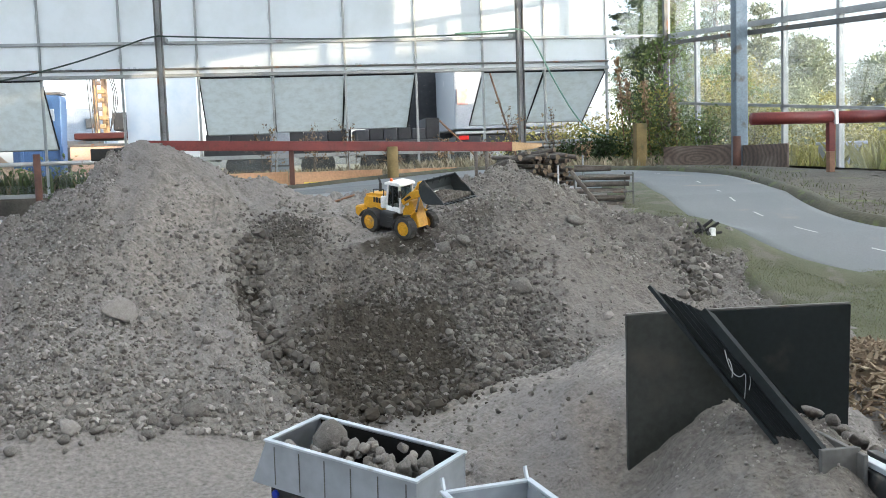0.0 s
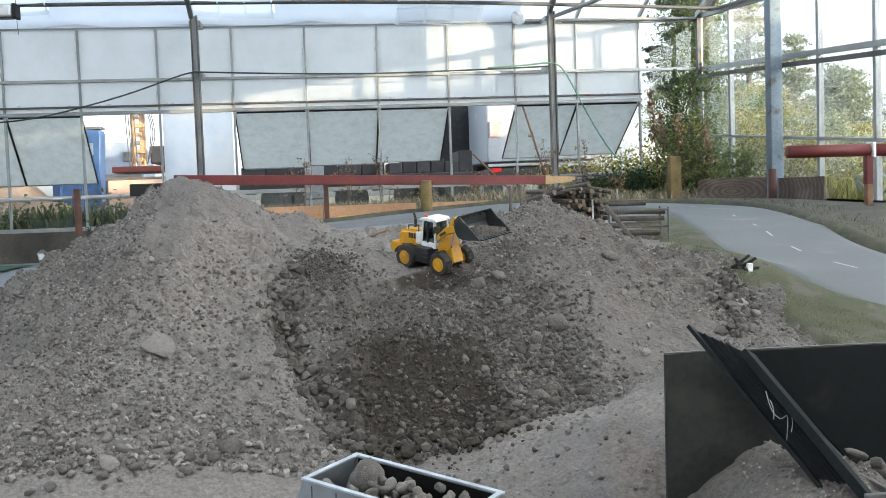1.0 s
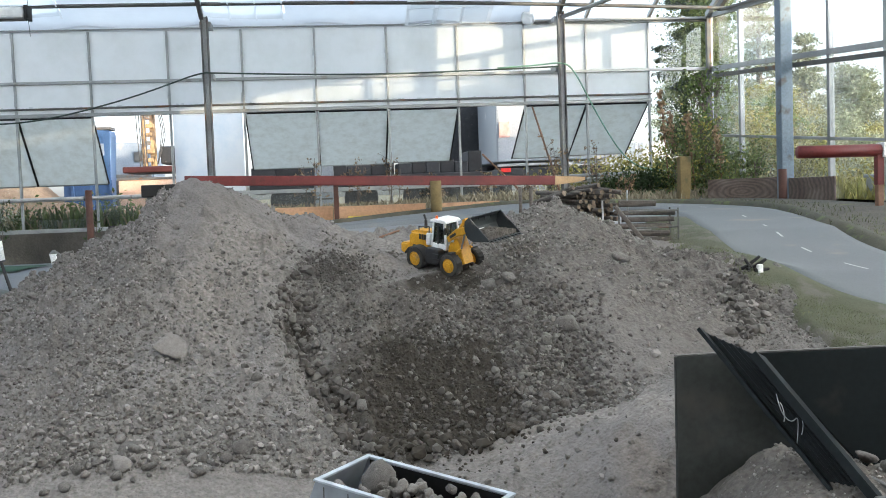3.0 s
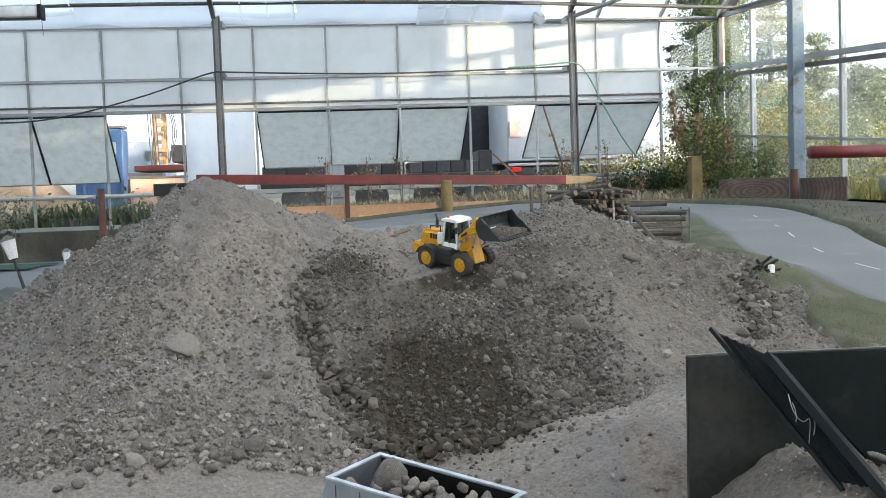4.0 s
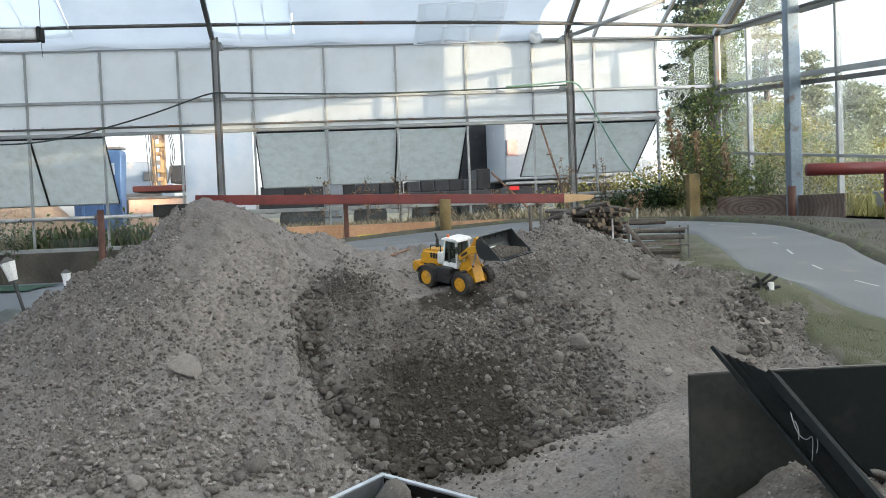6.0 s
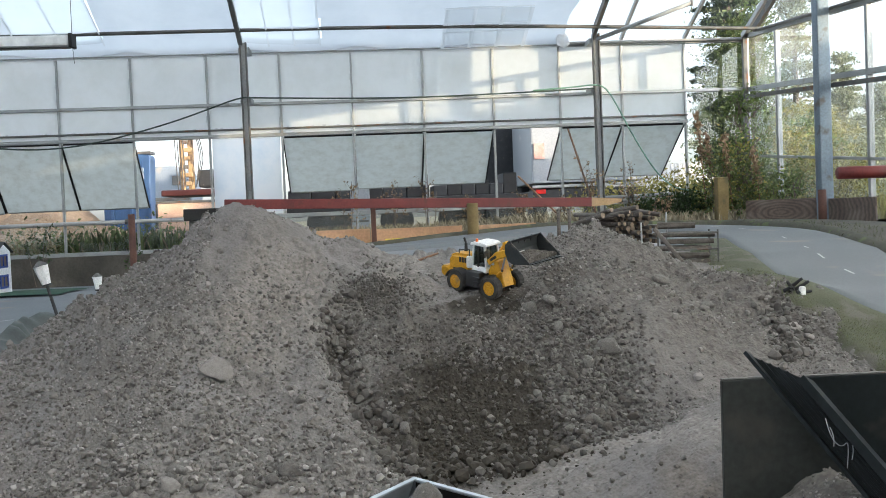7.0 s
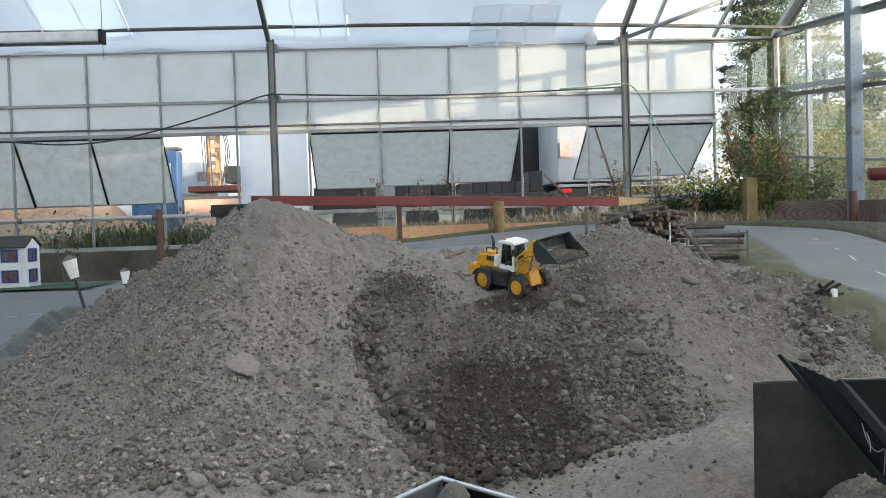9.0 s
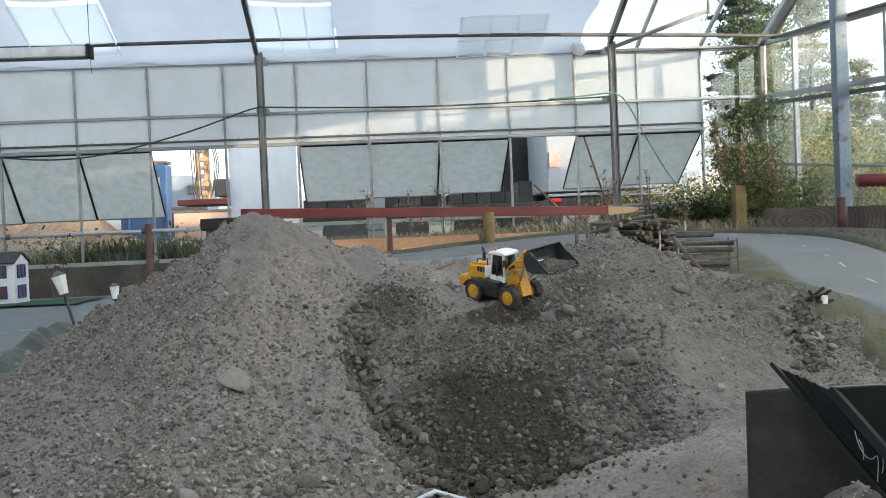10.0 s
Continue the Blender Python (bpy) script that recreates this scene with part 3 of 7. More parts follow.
def roof_sheet(name, x0, x1, y0, y1, d, material, parent, sag=0.05, nx=24, ny=20, edge=0.0, holes=()):
    """A sheet under the slope, sagging a little between the rafters."""
    bm = bmesh.new()
    rows = []
    for j in range(ny + 1):
        y = y0 + (y1 - y0) * j / ny
        e = edge * math.sin(3.1 * y + x1) + edge * 0.5 * math.sin(7 * y)
        rows.append([bm.verts.new(on_roof(x0 + (x1 + e * (i / nx) - x0) * i / nx, y,
                     d - sag * abs(math.sin(2.1 * (x0 + (x1 - x0) * i / nx))) - 0.3 * sag * math.sin(3.3 * y))) for i in range(nx + 1)])
    for a, b in zip(rows, rows[1:]):
        for i in range(nx):
            c = (a[i].co + b[i + 1].co) / 2
            if not any(h[0] < c.x < h[1] and h[3] < c.y < h[2] for h in holes):
                bm.faces.new((a[i], a[i + 1], b[i + 1], b[i]))
    return part(name, bm, material, parent, smooth=True)


cloth = thing("shade_cloth", "white translucent shade cloth hung under the greenhouse roof", "shade cloth")
roof_sheet("cloth_sheet", -9.1, 2.72, 13.0, 5.0, -0.02, CLOTH, cloth, 0.05, 160, 110, 0.04, ((-4.22, -3.18, 12.62, 11.62), (-1.48, -0.5, 12.72, 11.75)))
roof_sheet("cloth_sheet", -9.1, 5.1, 4.98, -4.4, -0.02, CLOTH, cloth, 0.05, 60, 30)
bm = bmesh.new()
for i in range(60):
    xa, xb = -9.1 + 0.1965 * i, -9.1 + 0.1965 * (i + 1)
    vs = [bm.verts.new((x, 12.972 + k + 0.004 * math.sin(3 * x), z)) for k in (0, 0.003) for x, z in ((xa, 3.345), (xb, 3.345), (xb, 3.47), (xa, 3.47))]
    for f in ((0, 1, 2, 3), (7, 6, 5, 4)):
        bm.faces.new([vs[j] for j in f])
part("cloth_hem", bm, CLOTH, cloth, smooth=True)
TAPE = veil("white_tape", (0.97, 0.97, 0.97), 0.9, 0.25, 3, (0.9, 0.91, 0.91))
for x0, x1, y0, y1, cols in ((-4.22, -3.18, 12.62, 11.62, 2), (-1.48, -0.5, 12.72, 11.75, 3)):
    w = roof_sheet("film_window", x0, x1, y0, y1, -0.085, FILM, cloth, 0.04, 8, 8)
    for i in range(cols + 1):
        x = x0 + (x1 - x0) * i / cols
        bm = bmesh.new()
        beam(bm, on_roof(x, y0, -0.13), on_roof(x, y1, -0.13), 0.02, 0.004)
        part("tape", bm, TAPE, cloth)
roof_sheet("film_window", 1.08, 2.15, 12.86, 12.05, -0.09, FILM, cloth, 0.03, 10, 8)
for i in range(4):
    bm = bmesh.new()
    beam(bm, on_roof(1.08 + 0.355 * i, 12.86, -0.13), on_roof(1.10 + 0.355 * i, 12.05, -0.13), 0.045, 0.004)
    part("tape", bm, TAPE, cloth)
for y in (12.86, 12.53, 12.37, 12.05):
    bm = bmesh.new()
    beam(bm, on_roof(1.06, y, -0.135), on_roof(2.18, y - 0.04, -0.135), 0.045, 0.004)
    part("tape", bm, TAPE, cloth)
bm = bmesh.new()
bmesh.ops.create_icosphere(bm, subdivisions=3, radius=0.085)
for v in bm.verts:
    v.co *= 1 + 0.6 * noise.noise(v.co * 16)
    v.co.z *= 1.15
bmesh.ops.translate(bm, vec=(2.70, 12.85, 3.42), verts=bm.verts)
part("bunched_corner", bm, CLOTH, cloth, smooth=True)

# rafters, eave pipe and struts
frame_ob = thing("roof_frame", "weathered steel rafters, struts and eave pipe of a greenhouse roof", "roof frame", kind="structure")
for x in (-8.0, -5.0, -1.5, 3.05, 5.2):
    bm = bmesh.new()
    beam(bm, (x, 12.6, roof_z(12.6) - 0.14), (x, RIDGE_Y, roof_z(RIDGE_Y) - 0.14), 0.05, 0.09)
    part("rafter", bm, STEEL_DARK, frame_ob)
for x in (3.5, 4.37):
    bm = bmesh.new()
    beam(bm, (x, 12.97, roof_z(12.97) - 0.02), (x, RIDGE_Y, roof_z(RIDGE_Y) - 0.02), 0.035, 0.05)
    part("glazing_bar", bm, STEEL, frame_ob)
tube([(-9.1, 12.4, 3.53), (-4.6, 12.4, 3.556), (-2.0, 12.4, 3.562), (0.0, 12.4, 3.558), (1.7, 12.4, 3.533), (3.0, 12.4, 3.495), (5.2, 12.4, 3.415)], 0.024, STEEL_DARK, "eave_pipe", frame_ob)
bm = bmesh.new()
rod(bm, (5.16, 12.4, 3.395), (5.16, 2.0, 2.66), 0.02)
part("eave_pipe", bm, STEEL_DARK, frame_ob, smooth=True)
bm = bmesh.new()
rod(bm, (3.08, 12.55, 3.36), (4.05, 11.7, 3.62), 0.028)
part("strut", bm, STEEL, frame_ob, smooth=True)
bm = bmesh.new()
rod(bm, (4.05, 11.7, 3.58), (4.07, 11.68, 3.9), 0.02)
part("strut", bm, STEEL, frame_ob, smooth=True)
bm = bmesh.new()
box(bm, (2.62, 12.90, 3.365), (5.24, 12.95, 3.40), 0.008)
part("eave_beam", bm, STEEL, frame_ob)
bm = bmesh.new()
beam(bm, (5.19, 12.95, 3.42), (5.19, RIDGE_Y, roof_z(RIDGE_Y)), 0.06, 0.07)
part("gable_rafter", bm, STEEL, frame_ob)
bm = bmesh.new()
beam(bm, (EAST - 0.06, 12.97, 2.60), (EAST - 0.06, -4.4, 2.60 + dip(-4.4)), 0.04, 0.05)
part("wind_rail", bm, STEEL_DARK, frame_ob)

# steel posts inside the glass
for x, z0, m, lab in ((-1.47, 0.5, STEEL_DARK, "dark weathered steel post with a green cable tied on"), (3.07, 0.75, STEEL_DARK, "weathered steel post lit on one flank, beside the wall")):
    post = thing("steel_post", lab, "post", "wall posts")
    for sx in (-0.036, 0.036):
        bm = bmesh.new()
        box(bm, (x + sx - 0.008, 12.55, z0), (x + sx + 0.008, 12.65, 3.44), 0.002)
        part("flange", bm, m, post)
    bm = bmesh.new()
    box(bm, (x - 0.028, 12.594, z0), (x + 0.028, 12.606, 3.44))
    part("web", bm, STEEL, post)
    for z in (3.36, 2.72):
        bm = bmesh.new()
        box(bm, (x - 0.07, 12.66, z - 0.035), (x + 0.07, 12.95, z + 0.035), 0.005)
        part("bracket", bm, STEEL, post)
big = thing("steel_column", "blue-grey painted square steel column by the glass wall", "column")
bm = bmesh.new()
box(bm, (4.98, 10.36, 0.75), (5.12, 10.50, roof_z(10.43) - 0.05), 0.012)
part("shaft", bm, STEEL_BLUE, big)
bm = bmesh.new()
box(bm, (4.93, 10.30, 0.80), (5.10, 10.56, 0.90), 0.01)
part("base_plate", bm, STEEL, big)

post = thing("corner_post", "dark weathered steel post in the glass corner", "post", "wall posts")
bm = bmesh.new()
box(bm, (5.155, 12.885, 0.80), (5.215, 12.945, 3.40), 0.006)
part("shaft", bm, STEEL_DARK, post)
bm = bmesh.new()
box(bm, (5.14, 12.87, 0.80), (5.216, 12.955, 0.84), 0.003)
part("base_plate", bm, STEEL_DARK, post)

# pipes along the foot of the wall
pipes = thing("heating_pipe", "grey steel pipe run along the glass wall", "pipe", "wall pipes")
for a, b, r in (((-9, 12.78, 1.235), (-2.2, 12.78, 1.24), 0.026), ((2.9, 12.7, 1.30), (4.5, 12.7, 1.325), 0.024), ((2.9, 12.7, 1.25), (4.1, 12.7, 1.27), 0.02)):
    bm = bmesh.new()
    rod(bm, a, b, r, seg=12)
    part("pipe", bm, STEEL, pipes, smooth=True)
    for k in range(4):
        q = Vector(a).lerp(Vector(b), (k + 0.5) / 4)
        bm = bmesh.new()
        rod(bm, q - Vector((0.03, 0, 0)), q + Vector((0.03, 0, 0)), r * 1.35, seg=12)
        part("clamp", bm, STEEL_DARK, pipes)
        bm = bmesh.new()
        rod(bm, q, q + Vector((0, 0.2, 0)), 0.01, seg=6)
        part("bracket", bm, STEEL_DARK, pipes)

CABLE = surface("black_cable", (0.03, 0.05, 0.04), (0.05, 0.07, 0.06), 9, 60, 0.6, 0, 0)
HOSE = surface("green_hose", (0.13, 0.25, 0.18), (0.18, 0.32, 0.24), 9, 60, 0.5, 0, 0.05)
c = tube([(-7.5, 12.5, 2.36), (-5.6, 12.5, 2.29), (-4.7, 12.5, 2.225), (-4.2, 12.5, 2.172), (-3.75, 12.5, 2.175), (-3.3, 12.5, 2.232), (-2.8, 12.5, 2.345), (-2.3, 12.5, 2.48), (-1.9, 12.5, 2.615), (-1.55, 12.5, 2.735), (-1.45, 12.5, 2.74)], 0.010, CABLE, "cable")
tagged(c, "dark cable sagging along the glass wall to a post", "cable")
c = tube([(-1.45, 12.5, 2.737), (-0.55, 12.5, 2.70), (0.1, 12.5, 2.683), (0.8, 12.5, 2.673), (1.7, 12.5, 2.688), (2.4, 12.5, 2.703), (3.0, 12.5, 2.72)], 0.010, CABLE, "cable")
tagged(c, "dark cable strung from post to post before the wall", "cable")
c = tube([(2.2, 12.49, 2.715), (2.7, 12.48, 2.735), (3.08, 12.45, 2.775), (3.22, 12.45, 2.62), (3.42, 12.45, 2.2), (3.75, 12.45, 1.62), (4.0, 12.5, 1.40), (4.25, 12.55, 1.35), (4.4, 12.6, 1.34)], 0.010, HOSE, "garden_hose")
tagged(c, "green garden hose looped over a post and hanging down", "hose")

# rolled blind hung high
blind = thing("rolled_blind", "white rolled blind case with a dark end cap, hung high", "blind")
WHITE = surface("white_enamel", (0.72, 0.73, 0.72), (0.8, 0.8, 0.79), 4, 60, 0.5, 0, 0.05, ((0.5, 0.5, 0.46), 5, 0.66))
bm = bmesh.new()
box(bm, (-6.2, 10.95, 3.165), (-3.15, 11.12, 3.285), 0.03)
part("case", bm, surface("white_blind_case", (0.72, 0.73, 0.73), (0.78, 0.78, 0.78), 2, 9, 0.5, 0, 0), blind)
bm = bmesh.new()
box(bm, (-3.149, 10.94, 3.15), (-3.11, 11.13, 3.30), 0.01)
part("end_cap", bm, SEAL, blind, "black end cap")
bm = bmesh.new()
box(bm, (-6.2, 11.0, 3.145), (-3.15, 11.06, 3.163), 0.004)
part("bottom_rail", bm, STEEL_DARK, blind)
for x in (-5.8, -3.13):
    bm = bmesh.new()
    rod(bm, (x, 11.04, 3.29), (x, 11.04, roof_z(11.04) - 0.05), 0.004, seg=6)
    part("hanger", bm, STEEL_DARK, blind)
bm = bmesh.new()
rod(bm, (-3.13, 11.04, 3.15), (-3.12, 11.04, 2.98), 0.003, seg=6)
part("cord", bm, CABLE, blind)

# ---------------------------------------------------------------- roads, kerbs, beds
def spline(pts, n=14):
    """A smooth line through points."""
    p = [Vector(q) for q in pts]
    p = [2 * p[0] - p[1]] + p + [2 * p[-1] - p[-2]]
    out = []
    for a, b, c, d in zip(p, p[1:], p[2:], p[3:]):
        for i in range(n):
            t = i / n
            out.append(0.5 * (2 * b + (c - a) * t + (2 * a - 5 * b + 4 * c - d) * t * t + (3 * b - a - 3 * c + d) * t ** 3))
    return out + [p[-2]]


def land(x, y):
    return float(height(x, min(max(y, 0.5), 12.9)))


def ribbon(line, offsets, lifts, material, name, base=None, limit=99.0):
    """A strip along a plan line: side offsets (to the right) and lifts over the land."""
    bm = bmesh.new()
    rows = []
    for i, q in enumerate(line):
        d = (line[min(i + 1, len(line) - 1)] - line[max(i - 1, 0)]).normalized()
        r = Vector((d.y, -d.x))
        row = []
        for o, z in zip(offsets, lifts):
            w = q + r * o
            w = Vector((min(w.x, limit), min(w.y, limit + 7.74)))
            row.append(bm.verts.new((w.x, w.y, (land(w.x, w.y) if base is None else land(q.x, q.y)) + z)))
        rows.append(row)
    for a, b in zip(rows, rows[1:]):
        for i in range(len(offsets) - 1):
            bm.faces.new((a[i], b[i], b[i + 1], a[i + 1]))
    bmesh.ops.recalc_face_normals(bm, faces=bm.faces)
    if sum(f.normal.z for f in bm.faces) < 0:
        bmesh.ops.reverse_faces(bm, faces=bm.faces)
    return finish(bm, material, name, True)


CENTRE = spline([(-1.0, 8.35), (0.1, 8.75), (1.2, 9.25), (2.3, 9.75), (3.15, 9.6), (3.45, 8.8), (3.3, 7.7), (2.98, 6.5), (2.80, 5.7), (2.80, 5.1), (3.0, 4.68), (3.5, 4.35), (4.4, 4.1), (5.0, 4.0)])
offs = [-0.42 + 0.07 * i for i in range(13)]
tagged(new("road", ribbon(CENTRE, [-0.46] + offs + [0.46], [-0.03] + [0.03] * 13 + [-0.03], ASPHALT, "road")),
       "worn grey model road curving round the heaps", "road", kind="structure")
LINE = surface("faded_white_paint", (0.36, 0.37, 0.37), (0.46, 0.465, 0.46), 12, 80, 0.7, 0, 0.05, ((0.4, 0.41, 0.41), 20, 0.6))
run, k = 0.0, 0
last = CENTRE[0]
marks = []
for i, q in enumerate(CENTRE):
    run += (q - last).length
    last = q
    if run % 0.48 < 0.2:
        marks.append(q)
    else:
        if len(marks) > 2 and marks[0].x > 2.2:
            ob = tagged(new("road_marking", ribbon(marks, [-0.007, 0.007], [0.034, 0.034], LINE, "road_marking")), "faded white lane dash painted on the model road", "road marking", "road dashes", "structure")
        marks = []

MOSS = surface("mossy_dark_bank", (0.05, 0.052, 0.036), (0.09, 0.085, 0.06), 5, 60, 0.95, 0, 0.5, ((0.10, 0.12, 0.05), 9, 0.58), 0.01)
OUTER = spline([(-1.0, 8.98), (0.05, 9.36), (1.15, 9.86), (2.1, 10.32), (3.1, 10.55), (3.85, 10.2), (4.05, 9.1), (3.8, 7.75), (3.42, 6.5), (3.27, 5.7), (3.29, 5.25), (3.6, 4.85), (4.4, 4.6), (5.0, 4.5)])
tagged(new("kerb", ribbon(OUTER, [0.02, 0, -0.04, -0.09, -0.16, -0.2], [0.0, 0.035, 0.06, 0.055, 0.03, -0.03], MOSS, "kerb", True)),
       "dark mossy rubber kerb bank along the outer road edge", "kerb", kind="structure")
BED = surface("bed_soil", (0.085, 0.077, 0.063), (0.13, 0.118, 0.097), 3, 40, 0.95, 0, 0.6, ((0.12, 0.13, 0.06), 4, 0.58), 0.02)
clods(BED, 16, 0.03)
tagged(new("planting_bed", ribbon(OUTER, [-0.15] + [-0.2 - 0.3 * i for i in range(10)], [0.012] + [0.02 + 0.012 * (i % 3) for i in range(10)], BED, "planting_bed", None, 5.11)),
       "dusty soil bed between the road and the glass wall", "soil bed", kind="structure")

# grass beside the road
GRASS_M = surface("dry_green_turf", (0.065, 0.074, 0.042), (0.095, 0.098, 0.062), 5, 120, 0.95, 0, 0.6, ((0.12, 0.111, 0.092), 6, 0.54), 0.01)
INNER = spline([(2.80, 7.5), (2.56, 6.6), (2.40, 5.8), (2.32, 5.15), (2.42, 4.75), (2.72, 4.42), (3.3, 4.05), (4.2, 3.7)])
tx, ty = np.arange(2.0, 3.3, 0.03), np.arange(3.3, 4.75, 0.03)


def turf_height(X, Y):
    rim = 2.13 + 0.12 * sstep(4.3, 4.75, Y) + 0.06 * sstep(3.9, 3.4, Y) + 0.05 * lattice(Y * 4, X * 0 + 3, 60) + 0.02 * lattice(Y * 13, X * 2, 61)
    return height(X, Y) + 0.03 + 0.01 * lattice(X * 6, Y * 6, 62) - 0.10 * sstep(rim + 0.05, rim - 0.03, X) - 0.10 * sstep(0.0, 0.25, Y - 4.62 + 0.5 * np.maximum(X - 2.4, 0)) - 0.1 * sstep(3.1, 3.25, X)


tagged(new("turf", grid_mesh("turf", tx, ty, turf_height, GRASS_M)), "worn short green turf beside the model road", "grass", kind="stuff")
turf = new("turf", ribbon(INNER, [-0.05, 0.0, 0.05, 0.1, 0.15, 0.2, 0.25, 0.30, 0.34], [0.0, 0.036, 0.04, 0.04, 0.036, 0.03, 0.026, 0.018, -0.03], GRASS_M, "turf"))
tagged(turf, "worn short green turf along the inner road edge", "grass", kind="stuff")


def blades(name, spots, size, lean, material, label, category):
    """Many thin blades, each a narrow folded triangle, at the given places."""
    rs = np.random.RandomState(len(spots))
    v, f = [], []
    for (x, y, z) in spots:
        h = size * rs.uniform(0.5, 1.2)
        a, w = rs.uniform(0, 6.28), size * rs.uniform(0.06, 0.12)
        dx, dy = math.cos(a), math.sin(a)
        l = lean * rs.uniform(-1, 1) * h
        b = len(v)
        v += [(x - dx * w, y - dy * w, z - 0.004), (x + dx * w, y + dy * w, z - 0.004), (x + dy * l * 0.4 + dx * w * 0.6, y - dx * l * 0.4 + dy * w * 0.6, z + h * 0.6), (x + dy * l, y - dx * l, z + h)]
        f += [(b, b + 1, b + 2), (b, b + 2, b + 3)]
    me = bpy.data.meshes.new(name)
    me.from_pydata(v, [], f)
    me.materials.append(material)
    return tagged(new(name, me), label, category, kind="stuff")


rs = np.random.RandomState(3)
spots = []
for q, r in zip(INNER, INNER[1:]):
    d = (r - q).normalized()
    for _ in range(60):
        o = rs.uniform(0.0, 0.33)
        w = q.lerp(r, rs.rand()) + Vector((d.y, -d.x)) * o
        spots.append((w.x, w.y, land(w.x, w.y) + 0.03))
gx, gy = rs.uniform(2.05, 3.1, 22000), rs.uniform(3.4, 4.7, 22000)
gz = turf_height(gx, gy)
thick = (gz > height(gx, gy) + 0.012) & (lattice(gx * 7, gy * 7, 63) + rs.normal(0, 0.4, 22000) > -0.3)
spots += list(zip(gx[thick].tolist(), gy[thick].tolist(), gz[thick].tolist()))
BLADE = surface("grass_blade", (0.20, 0.175, 0.11), (0.28, 0.24, 0.16), 5, 40, 0.8, 0, 0)
turf_spots = spots

# ---------------------------------------------------------------- rails, posts and boards round the track
def leaning_post(name, x, y, z0, z1, r, material, label, category, group="", lean=(0, 0), square=False):
    t = thing(name, label, category, group)
    bm = bmesh.new()
    if square:
        beam(bm, (x, y, z0), (x + lean[0], y + lean[1], z1), r * 2, r * 2, (0, 1, 0), r * 0.15)
    else:
        rod(bm, (x, y, z0), (x + lean[0], y + lean[1], z1), r, r * 0.96, 14)
    part("shaft", bm, material, t, smooth=not square)
    bm = bmesh.new()
    rod(bm, (x + lean[0], y + lean[1], z1), (x + lean[0], y + lean[1], z1 + 0.006), r * 1.06, r * 0.9, 14)
    part("cap", bm, material, t)
    return t


rail = thing("guard_rail", "red painted wooden guard rail with a raw wood end", "guard rail", "red rails")
bm = bmesh.new()
beam(bm, (-1.35, 9.42, 1.345), (2.35, 10.12, 1.235), 0.05, 0.095, bevel=0.006)
part("board", bm, RED_WOOD, rail)
RAW = surface("raw_pine", (0.40, 0.26, 0.13), (0.5, 0.34, 0.18), 6, 60, 0.7, 0, 0.2)
bm = bmesh.new()
prism(bm, [(0, -0.047), (0, 0.047), (0.34, 0.035), (0.34, 0.0), (0.2, -0.03)], -0.025, 0.025, Matrix.Translation((2.35, 10.12, 1.235)) @ Matrix.Rotation(math.atan2(0.7, 3.7), 4, "Z") @ Matrix.Rotation(0.029, 4, "Y"))
part("split_end", bm, RAW, rail, "split raw wood end")
for x in (0.06,):
    y = 9.42 + (x + 1.35) * 0.189
    bm = bmesh.new()
    box(bm, (x - 0.024, y + 0.028, 0.80), (x + 0.024, y + 0.07, 1.30), 0.005)
    part("post", bm, RUST_POST, rail)
leaning_post("fence_post", -1.89, 8.0, 0.42, 1.262, 0.028, RUST_POST, "rust-red steel fence post behind the great heap", "post", "rust posts", (0.0, 0.0))
leaning_post("fence_post", 4.81, 10.0, 0.80, 1.262, 0.045, RUST_POST, "rust-red steel stub post before a plywood sheet", "post", "rust posts")
leaning_post("fence_post", -4.75, 9.0, 0.42, 1.30, 0.03, RUST_POST, "rust-red steel fence post beside the track", "post", "rust posts")
WEATHERED = surface("mossy_timber", (0.13, 0.095, 0.038), (0.20, 0.145, 0.06), 7, 60, 0.85, 0, 0.4, ((0.10, 0.09, 0.04), 6, 0.55), 0.01)
leaning_post("timber_post", 4.09, 11.0, 0.86, 1.462, 0.065, WEATHERED, "mossy yellow-brown square timber post", "post", "timber posts", square=True)
leaning_post("timber_post", 1.05, 9.72, 0.86, 1.262, 0.058, WEATHERED, "mossy timber stump behind the barrier board", "post", "timber posts")

rail2 = thing("guard_rail", "red painted round rail on a half-bare post", "guard rail", "red rails")
bm = bmesh.new()
rod(bm, (3.89, 7.8, 1.375), (4.61, 7.8, 1.37), 0.052, seg=16)
part("log", bm, RED_WOOD, rail2, smooth=True)
bm = bmesh.new()
rod(bm, (4.65, 7.8, 1.368), (5.11, 7.8, 1.366), 0.054, seg=16)
part("log", bm, RED_WOOD, rail2, smooth=True)
bm = bmesh.new()
box(bm, (4.575, 7.77, 1.08), (4.635, 7.83, 1.33), 0.006)
part("post_top", bm, RED_WOOD, rail2)
BARE = surface("bare_brown_wood", (0.16, 0.085, 0.05), (0.23, 0.13, 0.08), 7, 60, 0.75, 0, 0.3)
bm = bmesh.new()
box(bm, (4.580, 7.772, 0.60), (4.632, 7.828, 1.08), 0.006)
part("post_foot", bm, BARE, rail2, "bare brown lower post")
bm = bmesh.new()
box(bm, (4.618, 7.742, 1.31), (4.645, 7.858, 1.435), 0.004)
part("tape", bm, WHITE, rail2, "white tape")

